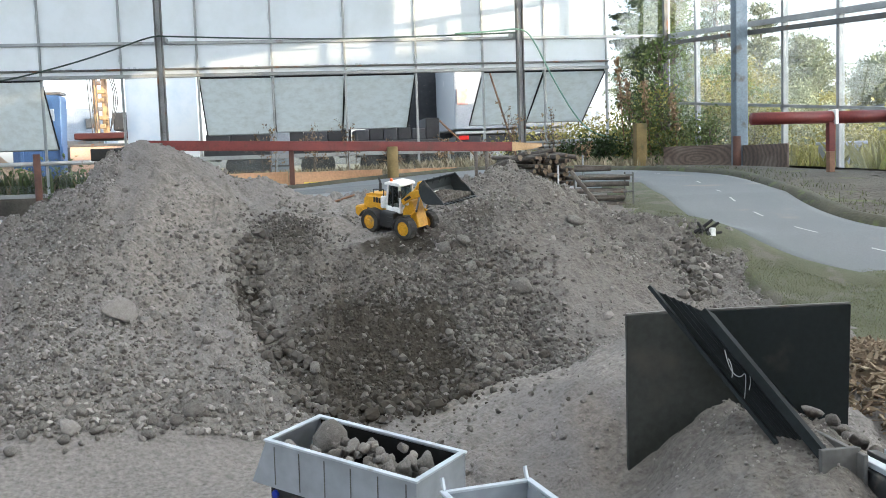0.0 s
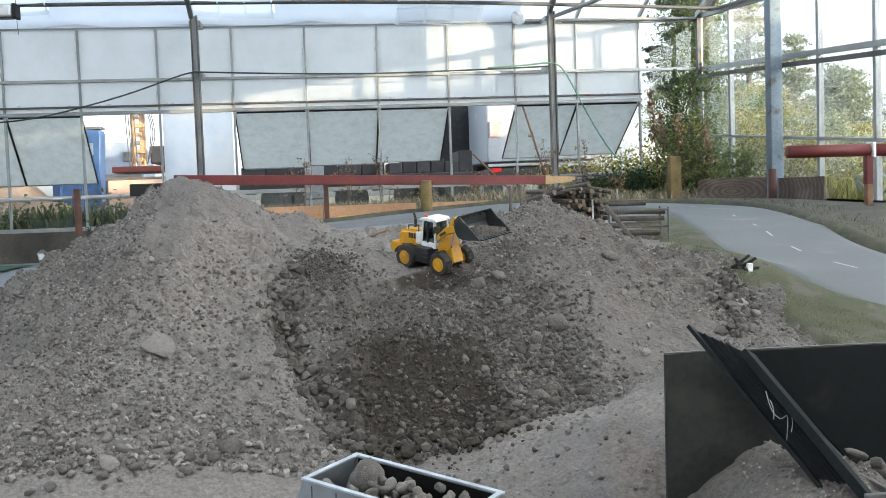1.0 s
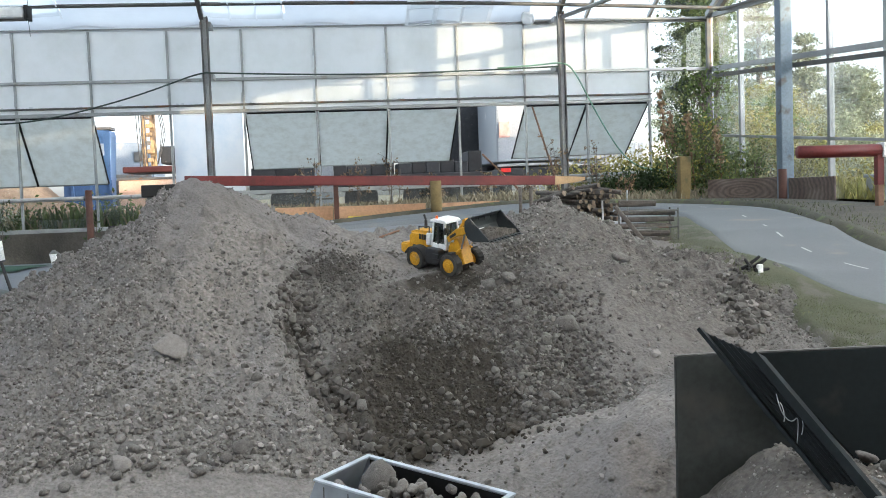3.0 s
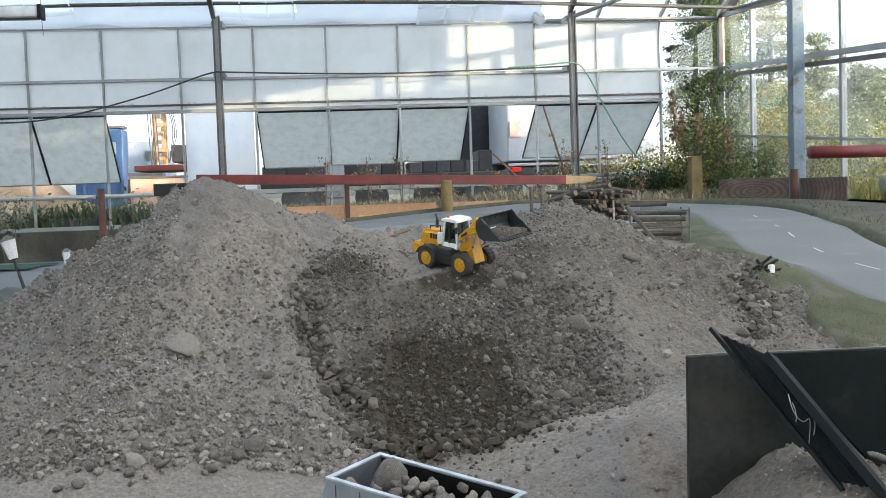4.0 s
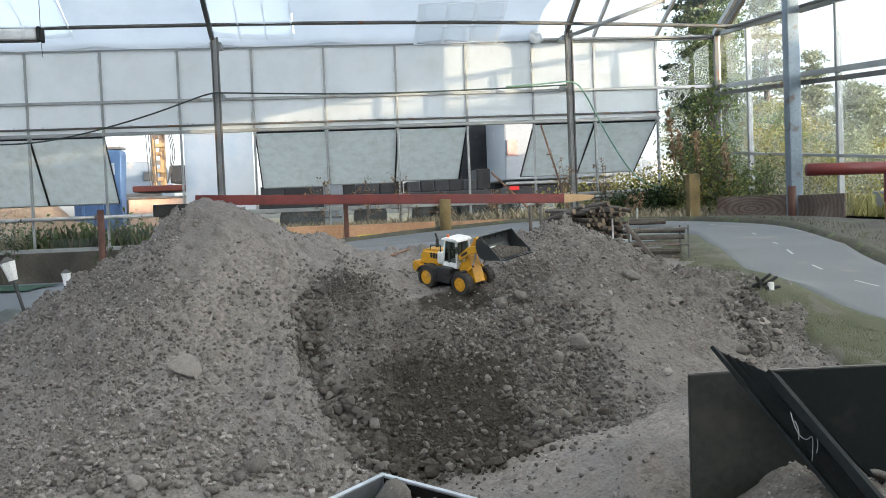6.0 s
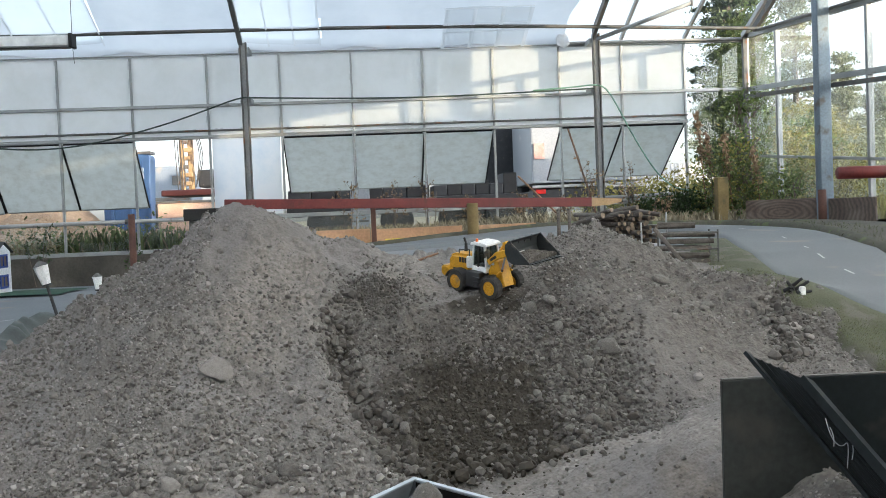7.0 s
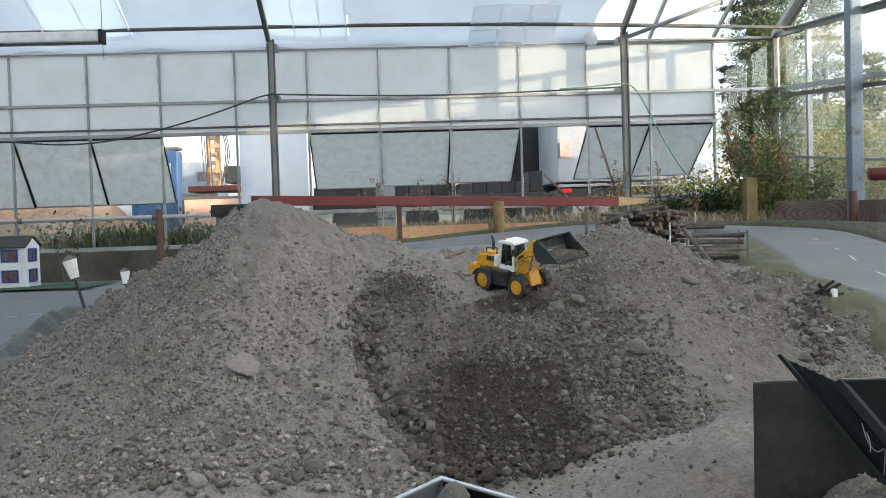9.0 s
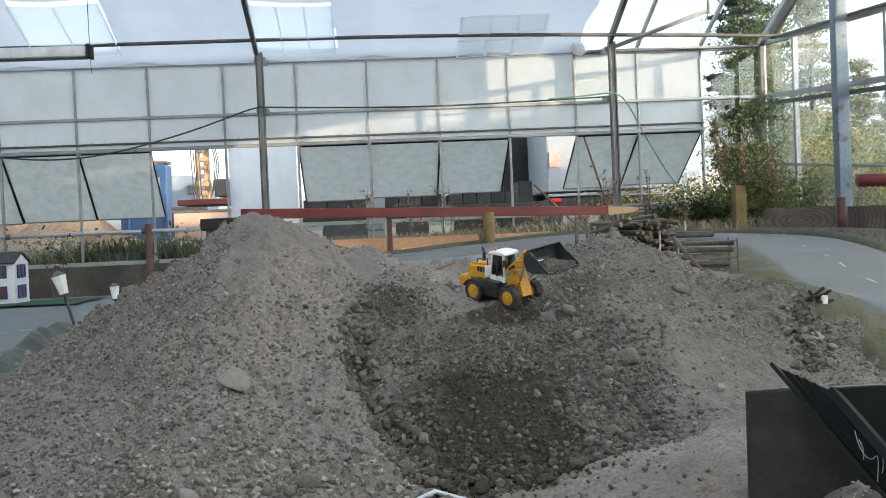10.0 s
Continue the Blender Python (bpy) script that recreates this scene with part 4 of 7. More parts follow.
barrier = thing("barrier_board", "orange-brown plywood barrier with worn yellow lettering bars", "barrier")
YELLOW_P = surface("worn_yellow_paint", (0.62, 0.48, 0.05), (0.7, 0.58, 0.12), 14, 60, 0.7, 0, 0, ((0.45, 0.27, 0.14), 22, 0.55))
for (x0, x1, z0, z1) in ((-1.6, 0.02, 0.80, 1.055), (0.03, 0.98, 0.83, 1.045), (1.13, 1.80, 0.88, 1.04)):
    bm = bmesh.new()
    ya, yb = 9.55 + 0.33 * (x0 + 1.0) * 0.9, 9.55 + 0.33 * (x1 + 1.0) * 0.9
    L = math.hypot(x1 - x0, yb - ya)
    m = Matrix.Translation((x0, ya, 0)) @ Matrix.Rotation(math.atan2(yb - ya, x1 - x0), 4, "Z")
    box(bm, (0, -0.008, z0), (L, 0.008, z1), 0.002, m)
    part("board", bm, PLY, barrier)
for k, (x, w) in enumerate(((0.17, 0.055), (0.235, 0.03), (0.275, 0.055), (0.34, 0.05), (0.40, 0.045), (0.52, 0.06), (0.59, 0.05), (0.66, 0.05))):
    bm = bmesh.new()
    y = 9.55 + 0.33 * (x + 1.0) * 0.9 - 0.013
    m = Matrix.Translation((x, y, 0)) @ Matrix.Rotation(0.29, 4, "Z")
    box(bm, (0, -0.003, 0.90), (w, 0.0, 0.945), 0.0, m)
    part("lettering_bar", bm, YELLOW_P, barrier, "worn yellow bar")
bm = bmesh.new()
box(bm, (0.09, 9.80, 0.86), (0.13, 9.84, 0.93), 0.004)
part("block", bm, BARE, barrier)

PLY_DARK = surface("weathered_plywood", (0.13, 0.095, 0.075), (0.21, 0.16, 0.13), 5, 40, 0.8, 0, 0.3, ((0.24, 0.19, 0.16), 2.5, 0.55))
ply_n, ply_l = PLY_DARK.node_tree.nodes, PLY_DARK.node_tree.links
wave, mixr = ply_n.new("ShaderNodeTexWave"), ply_n.new("ShaderNodeMix")
wave.wave_type, wave.rings_direction = "RINGS", "SPHERICAL"
ply_tc, ply_map = ply_n.new("ShaderNodeTexCoord"), ply_n.new("ShaderNodeMapping")
ply_map.inputs["Location"].default_value, ply_map.inputs["Scale"].default_value = (-4.7, -10.8, -2.9), (1.0, 1.0, 2.8)
ply_l.new(ply_tc.outputs["Object"], ply_map.inputs["Vector"])
ply_l.new(ply_map.outputs[0], wave.inputs["Vector"])
wave.inputs["Scale"].default_value, wave.inputs["Distortion"].default_value, wave.inputs["Detail"].default_value = 4.0, 4.0, 1.0
mixr.data_type, mixr.blend_type = "RGBA", "MULTIPLY"
mixr.inputs[0].default_value = 0.38
ply_l.new(PLY_DARK.node_tree.nodes["Principled BSDF"].inputs["Base Color"].links[0].from_socket, mixr.inputs[6])
ply_l.new(wave.outputs["Color"], mixr.inputs[7])
ply_l.new(mixr.outputs[2], PLY_DARK.node_tree.nodes["Principled BSDF"].inputs["Base Color"])
for (a, b, z0, z1) in (((4.42, 11.1), (5.05, 10.55), 0.86, 1.185), ((5.06, 10.54), (5.08, 9.40), 0.80, 1.17)):
    t = thing("plywood_sheet", "weathered dark plywood sheet standing along the bed", "plywood", "plywood sheets")
    bm = bmesh.new()
    L = math.hypot(b[0] - a[0], b[1] - a[1])
    box(bm, (0, -0.01, z0), (L, 0.01, z1), 0.003, Matrix.Translation((*a, 0)) @ Matrix.Rotation(math.atan2(b[1] - a[1], b[0] - a[0]), 4, "Z"))
    part("sheet", bm, PLY_DARK, t)

# dark box behind the great heap
t = thing("dark_box", "flat dark grey box top behind the great heap", "box")
bm = bmesh.new()
box(bm, (-1.30, 7.0, 1.19), (-0.85, 7.25, 1.275), 0.008)
part("lid", bm, SEAL, t)
bm = bmesh.new()
box(bm, (-1.27, 7.03, 0.60), (-0.88, 7.22, 1.19), 0.008)
part("body", bm, STEEL_DARK, t)

# bench boards and a red board at the right-hand kerb
t = thing("low_bench", "low bench of white-grey boards by the concrete kerb", "bench")
for z, y in ((0.74, 7.0), (0.63, 6.85)):
    bm = bmesh.new()
    box(bm, (4.55, y, z), (5.08, y + 0.1, z + 0.02), 0.003)
    part("board", bm, WHITE, t)
for x in (4.62, 5.0):
    bm = bmesh.new()
    box(bm, (x - 0.02, 6.96, 0.5), (x + 0.02, 7.09, 0.74))
    part("leg", bm, STEEL_DARK, t)
bm = bmesh.new()
box(bm, (4.4, 6.35, 0.52), (5.08, 6.7, 0.60), 0.006)
tagged(new("red_board", finish(bm, RED_WOOD, "red_board")), "red painted board lying beside the road bank", "board")


# ---------------------------------------------------------------- log stacks
BARK = surface("brown_bark", (0.068, 0.059, 0.051), (0.135, 0.118, 0.102), 18, 90, 0.9, 0, 0.6, ((0.21, 0.18, 0.15), 20, 0.62), 0.008)
CUT = surface("cut_wood", (0.12, 0.092, 0.066), (0.19, 0.145, 0.10), 30, 120, 0.8, 0, 0.2)


def log(parent, a, b, r, seed):
    rs = np.random.RandomState(seed)
    bm = bmesh.new()
    rod(bm, a, b, r, r * rs.uniform(0.85, 1.0), 9)
    for v in bm.verts:
        v.co += Vector(rs.normal(0, r * 0.07, 3))
    lg = part("log", bm, BARK, parent)
    lg.data.materials.append(CUT)
    for p in lg.data.polygons:
        if len(p.vertices) > 4:
            p.material_index = 1
    return lg


stack = thing("log_stack", "messy stack of thin brown logs lying across the heap", "log stack", "log stacks")
k = 0
for row in range(7):
    for i in range(9 - row // 2):
        q = np.random.RandomState(500 + k)
        x = 1.55 + 0.036 * i + 0.016 * (row % 2) + 0.008 * row + q.normal(0, 0.004)
        z = 0.94 + 0.029 * row + q.normal(0, 0.003)
        log(stack, (x - 0.16 + q.normal(0, 0.03), 6.62 + q.normal(0, 0.03), z + 0.01), (x + q.normal(0, 0.008), 6.18 + q.normal(0, 0.025), z), q.uniform(0.012, 0.019), k)
        k += 1
for i in range(9):
    q = np.random.RandomState(600 + i)
    log(stack, (1.36 + 0.04 * i, 6.45 + q.normal(0, 0.04), 1.055 + 0.012 * i), (1.50 + 0.045 * i + q.normal(0, 0.03), 6.18 + q.normal(0, 0.05), 1.125 + q.normal(0, 0.014)), q.uniform(0.013, 0.02), 70 + i)
for x in (1.735, 1.90):
    bm = bmesh.new()
    rod(bm, (x, 6.13, 0.82), (x, 6.13, 1.06 + 0.06 * (x > 1.8)), 0.006, seg=6)
    part("pin", bm, STEEL, stack)
stack2 = thing("log_stack", "dark logs lying in a grey metal cradle", "log stack", "log stacks")
for row in range(5):
    for i in range(3):
        q = np.random.RandomState(700 + row * 3 + i)
        z = 0.795 + 0.044 * row
        y = 6.05 + 0.06 * i
        log(stack2, (1.80 + 0.02 * row + q.normal(0, 0.02), y + 0.05, z + 0.004), (2.17 - 0.03 * (row % 2) + q.normal(0, 0.02), y - 0.02, z + q.normal(0, 0.003)), q.uniform(0.013, 0.02), 100 + row * 3 + i)
log(stack2, (1.78, 6.0, 1.02), (1.92, 5.86, 0.80), 0.014, 300)
log(stack2, (1.83, 6.1, 1.035), (2.06, 6.05, 1.03), 0.021, 301)
for x, y in ((2.185, 5.99), (2.205, 6.2), (1.80, 5.99)):
    bm = bmesh.new()
    rod(bm, (x, y, 0.74), (x, y, 1.0), 0.006, seg=6)
    part("pin", bm, STEEL_DARK, stack2)
for z in (0.985, 0.88):
    bm = bmesh.new()
    rod(bm, (1.86, 5.985, z), (2.185, 5.985, z), 0.006, seg=6)
    part("cradle_rail", bm, STEEL_DARK, stack2)
for x, y in ((1.215, 6.2), (1.275, 6.15)):
    leaning_post("stake", x, y, 0.8, 1.16, 0.012, BARK, "short dark wooden stake stuck in the heap", "stake", "stakes")

# ---------------------------------------------------------------- the wheel loader
YEL = surface("yellow_plastic", (0.62, 0.32, 0.015), (0.68, 0.36, 0.02), 12, 90, 0.4, 0, 0.05, ((0.32, 0.22, 0.10), 16, 0.64))
WHT = surface("white_plastic", (0.74, 0.75, 0.75), (0.8, 0.8, 0.8), 12, 90, 0.35, 0, 0.03, ((0.45, 0.42, 0.38), 18, 0.68))
BLK = surface("black_plastic", (0.018, 0.02, 0.022), (0.035, 0.036, 0.038), 12, 90, 0.5, 0, 0.1, ((0.12, 0.105, 0.09), 14, 0.64))
TYRE = surface("dusty_tyre_rubber", (0.03, 0.03, 0.03), (0.055, 0.052, 0.048), 16, 90, 0.9, 0, 0.2, ((0.13, 0.115, 0.10), 18, 0.6))
STEELGREY = surface("dark_grey_bucket", (0.022, 0.027, 0.030), (0.038, 0.044, 0.047), 9, 90, 0.5, 0.1, 0.1, ((0.16, 0.145, 0.125), 12, 0.6))
SILVER = surface("silver_rod", (0.5, 0.5, 0.5), (0.6, 0.6, 0.6), 9, 90, 0.3, 0.9, 0)
ORANGE = surface("orange_beacon", (0.75, 0.12, 0.01), (0.8, 0.16, 0.02), 9, 90, 0.3, 0, 0)
CABGLASS = glazing("cab_glass", 0.08, 0.10, (0.55, 0.60, 0.60))
MARKW = surface("white_mark", (0.6, 0.6, 0.6), (0.7, 0.7, 0.7), 9, 90, 0.5, 0, 0)

ldr = thing("wheel_loader", "yellow toy wheel loader with white cab and dark bucket", "wheel loader", at=None)


def wheel(parent, x, y, r, w, seed=0):
    out = -1 if y < 0 else 1
    bm = bmesh.new()
    prof = [(r * 0.62, -w / 2), (r * 0.88, -w / 2), (r, -w * 0.36), (r, w * 0.36), (r * 0.88, w / 2), (r * 0.62, w / 2)]
    seg = 36
    rings = []
    for i in range(seg):
        a = 2 * math.pi * i / seg
        k = 0.955 if i % 2 else 1.0
        rings.append([bm.verts.new((x + (rr * k if rr > r * 0.95 else rr) * math.cos(a), y + o, r + (rr * k if rr > r * 0.95 else rr) * math.sin(a))) for rr, o in prof])
    for i in range(seg):
        p, q = rings[i], rings[(i + 1) % seg]
        for j in range(len(prof)):
            bm.faces.new((p[j], q[j], q[(j + 1) % len(prof)], p[(j + 1) % len(prof)]))
    bmesh.ops.recalc_face_normals(bm, faces=bm.faces)
    ty = part("tyre", bm, TYRE, parent)
    bm = bmesh.new()
    rod(bm, (x, y - w * 0.40, r), (x, y + w * 0.40, r), r * 0.63, seg=24)
    rod(bm, (x, y + out * w * 0.40, r), (x, y + out * w * 0.47, r), r * 0.5, r * 0.42, 20)
    rod(bm, (x, y + out * w * 0.46, r), (x, y + out * w * 0.56, r), r * 0.24, r * 0.2, 14)
    for i in range(8):
        a = i * math.pi / 4
        c = (x + math.cos(a) * r * 0.35, y + out * w * 0.47, r + math.sin(a) * r * 0.35)
        rod(bm, c, (c[0], c[1] + out * 0.003, c[2]), r * 0.045, seg=6)
    part("rim", bm, YEL, ty, "yellow hub")


for x in (-0.1125, 0.1125):
    for y in (-0.09, 0.09):
        wheel(ldr, x, y, 0.060, 0.052)
    bm = bmesh.new()
    rod(bm, (x, -0.07, 0.056), (x, 0.07, 0.056), 0.014)
    part("axle", bm, YEL, ldr)
# rear body
bm = bmesh.new()
prism(bm, [(-0.215, 0.10), (-0.215, 0.168), (-0.195, 0.188), (-0.075, 0.196), (-0.06, 0.19), (-0.06, 0.10)], -0.052, 0.052)
bmesh.ops.bevel(bm, geom=bm.edges[:], offset=0.016, segments=3, affect="EDGES")
hood = part("engine_hood", bm, YEL, ldr)
for k in range(3):
    bm = bmesh.new()
    box(bm, (-0.135 + 0.018 * k, -0.0545, 0.150), (-0.122 + 0.018 * k, -0.0525, 0.178))
    part("grille_slot", bm, BLK, hood)
bm = bmesh.new()
prism(bm, [(-0.245, 0.075), (-0.245, 0.118), (-0.20, 0.122), (-0.17, 0.095), (-0.17, 0.065), (-0.22, 0.062)], -0.075, 0.075)
bmesh.ops.bevel(bm, geom=bm.edges[:], offset=0.006, segments=2, affect="EDGES")
part("counterweight", bm, YEL, ldr)
bm = bmesh.new()
box(bm, (-0.19, -0.05, 0.05), (0.05, 0.05, 0.11), 0.006)
part("chassis", bm, BLK, ldr)
for s in (-1, 1):
    bm = bmesh.new()
    a = [(-0.1125 + (0.062 + 0.008 * k) * math.cos(t), 0.056 + (0.062 + 0.008 * k) * math.sin(t)) for k in (0, 1) for t in [math.pi * (0.12 + 0.76 * i / 10) for i in range(11)][:: 1 if k == 0 else -1]]
    prism(bm, a, s * 0.062, s * 0.118)
    part("fender", bm, BLK, ldr)
    bm = bmesh.new()
    a = [(0.1125 + (0.062 + 0.007 * k) * math.cos(t), 0.056 + (0.062 + 0.007 * k) * math.sin(t)) for k in (0, 1) for t in [math.pi * (0.45 + 0.45 * i / 8) for i in range(9)][:: 1 if k == 0 else -1]]
    prism(bm, a, s * 0.064, s * 0.114)
    part("fender", bm, BLK, ldr)
    bm = bmesh.new()
    box(bm, (-0.056, s * 0.05, 0.042), (0.034, s * 0.098, 0.124), 0.008)
    side = part("side_tank", bm, BLK, ldr)
    for k in range(3):
        bm = bmesh.new()
        box(bm, (0.0, s * 0.099, 0.05 + 0.024 * k), (0.04, s * 0.106, 0.055 + 0.024 * k))
        part("step", bm, BLK, side)
bm = bmesh.new()
rod(bm, (-0.086, -0.02, 0.155), (-0.086, 0.052, 0.155), 0.033, seg=20)
box(bm, (-0.088, -0.056, 0.125), (-0.055, 0.056, 0.19), 0.01)
part("rear_panel", bm, WHT, ldr, "white rounded panel behind the cab")
# exhaust, handrail
bm = bmesh.new()
rod(bm, (-0.155, 0.025, 0.185), (-0.155, 0.025, 0.235), 0.010, 0.008)
rod(bm, (-0.155, 0.025, 0.235), (-0.168, 0.025, 0.262), 0.006, 0.006)
part("exhaust_pipe", bm, BLK, ldr)
bm = bmesh.new()
for a, b in (((-0.14, -0.048, 0.195), (-0.14, -0.048, 0.215)), ((-0.14, -0.048, 0.215), (-0.07, -0.048, 0.225)), ((-0.07, -0.048, 0.225), (-0.07, -0.048, 0.19))):
    rod(bm, a, b, 0.003, seg=6)
part("handrail", bm, BLK, ldr)
# cab
bm = bmesh.new()
box(bm, (-0.048, -0.058, 0.116), (0.052, 0.058, 0.146), 0.006)
cab_low = part("cab_body", bm, WHT, ldr, "white cab body")
for x0, x1 in ((-0.045, -0.036), (0.048, 0.034)):
    for y in (-0.054, 0.054):
        bm = bmesh.new()
        beam(bm, (x0, y, 0.143), (x1, y * 0.92, 0.258), 0.009, 0.009, (0, 1, 0))
        part("pillar", bm, WHT, cab_low)
for y in (-0.053, 0.053):
    bm = bmesh.new()
    beam(bm, (-0.004, y, 0.143), (-0.006, y * 0.92, 0.258), 0.008, 0.008, (0, 1, 0))
    part("pillar", bm, BLK, cab_low)
    bm = bmesh.new()
    prism(bm, [(-0.04, 0.147), (0.045, 0.147), (0.03, 0.255), (-0.033, 0.255)], y * 0.96 - 0.001, y * 0.96 + 0.001)
    part("side_window", bm, CABGLASS, cab_low)
bm = bmesh.new()
vs = [bm.verts.new(c) for c in ((0.047, -0.05, 0.147), (0.047, 0.05, 0.147), (0.032, 0.046, 0.256), (0.032, -0.046, 0.256))]
bm.faces.new(vs)
bmesh.ops.solidify(bm, geom=bm.faces[:], thickness=0.002)
part("windscreen", bm, CABGLASS, cab_low)
bm = bmesh.new()
box(bm, (-0.045, -0.05, 0.147), (-0.041, 0.05, 0.25))
part("rear_window", bm, CABGLASS, cab_low)
bm = bmesh.new()
prism(bm, [(-0.058, 0.256), (-0.056, 0.266), (-0.03, 0.272), (0.035, 0.272), (0.052, 0.264), (0.052, 0.256)], -0.062, 0.062)
bmesh.ops.bevel(bm, geom=bm.edges[:], offset=0.003, segments=2, affect="EDGES")
part("cab_roof", bm, WHT, ldr, "white cab roof")
bm = bmesh.new()
rod(bm, (-0.03, -0.035, 0.271), (-0.03, -0.035, 0.286), 0.008, 0.006)
part("beacon", bm, ORANGE, ldr, "orange beacon")
bm = bmesh.new()
box(bm, (-0.03, -0.02, 0.16), (-0.005, 0.02, 0.21), 0.006)
box(bm, (-0.02, -0.02, 0.16), (0.015, 0.02, 0.175), 0.005)
part("driver_seat", bm, BLK, ldr)
for s in (-1, 1):
    bm = bmesh.new()
    rod(bm, (0.04, s * 0.055, 0.235), (0.06, s * 0.078, 0.235), 0.002, seg=6)
    box(bm, (0.056, s * 0.078 - 0.004, 0.205), (0.062, s * 0.078 + 0.010, 0.24), 0.002)
    part("mirror", bm, BLK, ldr)
    bm = bmesh.new()
    box(bm, (0.075, s * 0.04 - 0.009, 0.165), (0.09, s * 0.04 + 0.009, 0.183), 0.003)
    part("headlight", bm, WHT, ldr)
# front frame; arms lifted about their pivot
LIFT = Matrix.Translation((0.065, 0, 0.178)) @ Matrix.Rotation(radians(-33), 4, "Y") @ Matrix.Translation((-0.065, 0, -0.178))
bm = bmesh.new()
prism(bm, [(0.05, 0.05), (0.05, 0.13), (0.075, 0.185), (0.11, 0.19), (0.14, 0.12), (0.16, 0.06)], -0.04, 0.04)
bmesh.ops.bevel(bm, geom=bm.edges[:], offset=0.004, segments=1, affect="EDGES")
part("front_frame", bm, YEL, ldr)
for s in (-1, 1):
    bm = bmesh.new()
    prism(bm, [(0.06, 0.165), (0.06, 0.192), (0.14, 0.205), (0.20, 0.19), (0.245, 0.125), (0.235, 0.108), (0.222, 0.108), (0.19, 0.155), (0.13, 0.168)], s * 0.05 - 0.009, s * 0.05 + 0.009)
    bmesh.ops.bevel(bm, geom=bm.edges[:], offset=0.003, segments=1, affect="EDGES")
    bmesh.ops.transform(bm, matrix=LIFT, verts=bm.verts)
    arm = part("lift_arm", bm, YEL, ldr)
    bm = bmesh.new()
    box(bm, (0.085, s * 0.0592, 0.177), (0.13, s * 0.0605, 0.19), 0, LIFT)
    part("lettering_bar", bm, BLK, arm, "black bar on the arm")
    bm = bmesh.new()
    rod(bm, (0.09, s * 0.034, 0.10), (0.14, s * 0.042, 0.14), 0.009)
    cyl = part("lift_cylinder", bm, YEL, ldr)
    bm = bmesh.new()
    rod(bm, (0.14, s * 0.042, 0.14), LIFT @ Vector((0.18, s * 0.046, 0.168)), 0.005)
    part("piston_rod", bm, SILVER, cyl)
bm = bmesh.new()
rod(bm, LIFT @ Vector((0.175, -0.058, 0.178)), LIFT @ Vector((0.175, 0.058, 0.178)), 0.012)
part("cross_tube", bm, YEL, ldr)
bm = bmesh.new()
prism(bm, [(0.15, 0.16), (0.165, 0.235), (0.185, 0.235), (0.195, 0.15), (0.175, 0.13)], -0.012, 0.012, LIFT)
part("bell_crank", bm, YEL, ldr)
bm = bmesh.new()
rod(bm, (0.075, 0, 0.20), LIFT @ Vector((0.17, 0, 0.228)), 0.008)
part("tilt_cylinder", bm, YEL, ldr)
# bucket, tilted back, with earth in it
BM = LIFT @ Matrix.Translation((0.238, 0, 0.105)) @ Matrix.Rotation(radians(23), 4, "Y")
shell = [(0.02, 0.118), (-0.004, 0.10), (-0.012, 0.06), (0.0, 0.02), (0.03, 0.0), (0.135, -0.004)]
inner = [(x + 0.004 * (1 if i < 4 else 0), z + (0.004 if i > 2 else -0.001)) for i, (x, z) in enumerate(shell)]
bm = bmesh.new()
prism(bm, shell + inner[::-1], -0.126, 0.126, BM)
bk = part("bucket", bm, STEELGREY, ldr, "dark grey bucket")
for s in (-1, 1):
    bm = bmesh.new()
    prism(bm, [(0.024, 0.12), (-0.004, 0.10), (-0.012, 0.06), (0.0, 0.02), (0.03, 0.0), (0.135, -0.004), (0.125, 0.012)], s * 0.126, s * 0.131, BM)
    part("side_plate", bm, STEELGREY, bk)
for k in range(9):
    bm = bmesh.new()
    y = -0.112 + 0.028 * k
    prism(bm, [(0.125, -0.007), (0.125, 0.003), (0.155, -0.004), (0.155, -0.007)], y - 0.005, y + 0.005, BM)
    part("tooth", bm, STEELGREY, bk)
for k in range(4):
    bm = bmesh.new()
    y = -0.075 + 0.05 * k
    prism(bm, [(-0.014, 0.06), (0.012, 0.116), (0.008, 0.119), (-0.019, 0.06)], y - 0.004, y + 0.004, BM)
    part("rib", bm, STEELGREY, bk)
bm = bmesh.new()
box(bm, (0.0095, -0.06, 0.040), (0.0105, 0.0, 0.052), 0, BM)
part("lettering_bar", bm, MARKW, bk, "pale worn bar inside")
bm = bmesh.new()
bmesh.ops.create_grid(bm, x_segments=10, y_segments=22, size=1)
for v in bm.verts:
    u, w = v.co.x, v.co.y
    v.co = Vector((0.062 + 0.055 * u, 0.118 * w, 0.020 + 0.022 * (1 - w * w) * (1 - 0.4 * u) + 0.012 * noise.noise(Vector((u * 3, w * 7, 0)))))
ext = bmesh.ops.extrude_face_region(bm, geom=bm.faces[:])
for v in [g for g in ext["geom"] if isinstance(g, bmesh.types.BMVert)]:
    v.co.z = 0.003
bmesh.ops.transform(bm, matrix=BM, verts=bm.verts)
bmesh.ops.recalc_face_normals(bm, faces=bm.faces)
load = part("earth_load", bm, EARTH, bk, "loose earth in the bucket")
LDR = pose(0, 0, 0, 7, 9, -46) @ Matrix.Diagonal((0.93, 0.93, 0.93, 1))
corner = LDR @ Vector((-0.1125, -0.09, 0.056))
LDR.translation = Vector((0.411, 4.711, 0.836)) - corner
ldr.matrix_basis = LDR


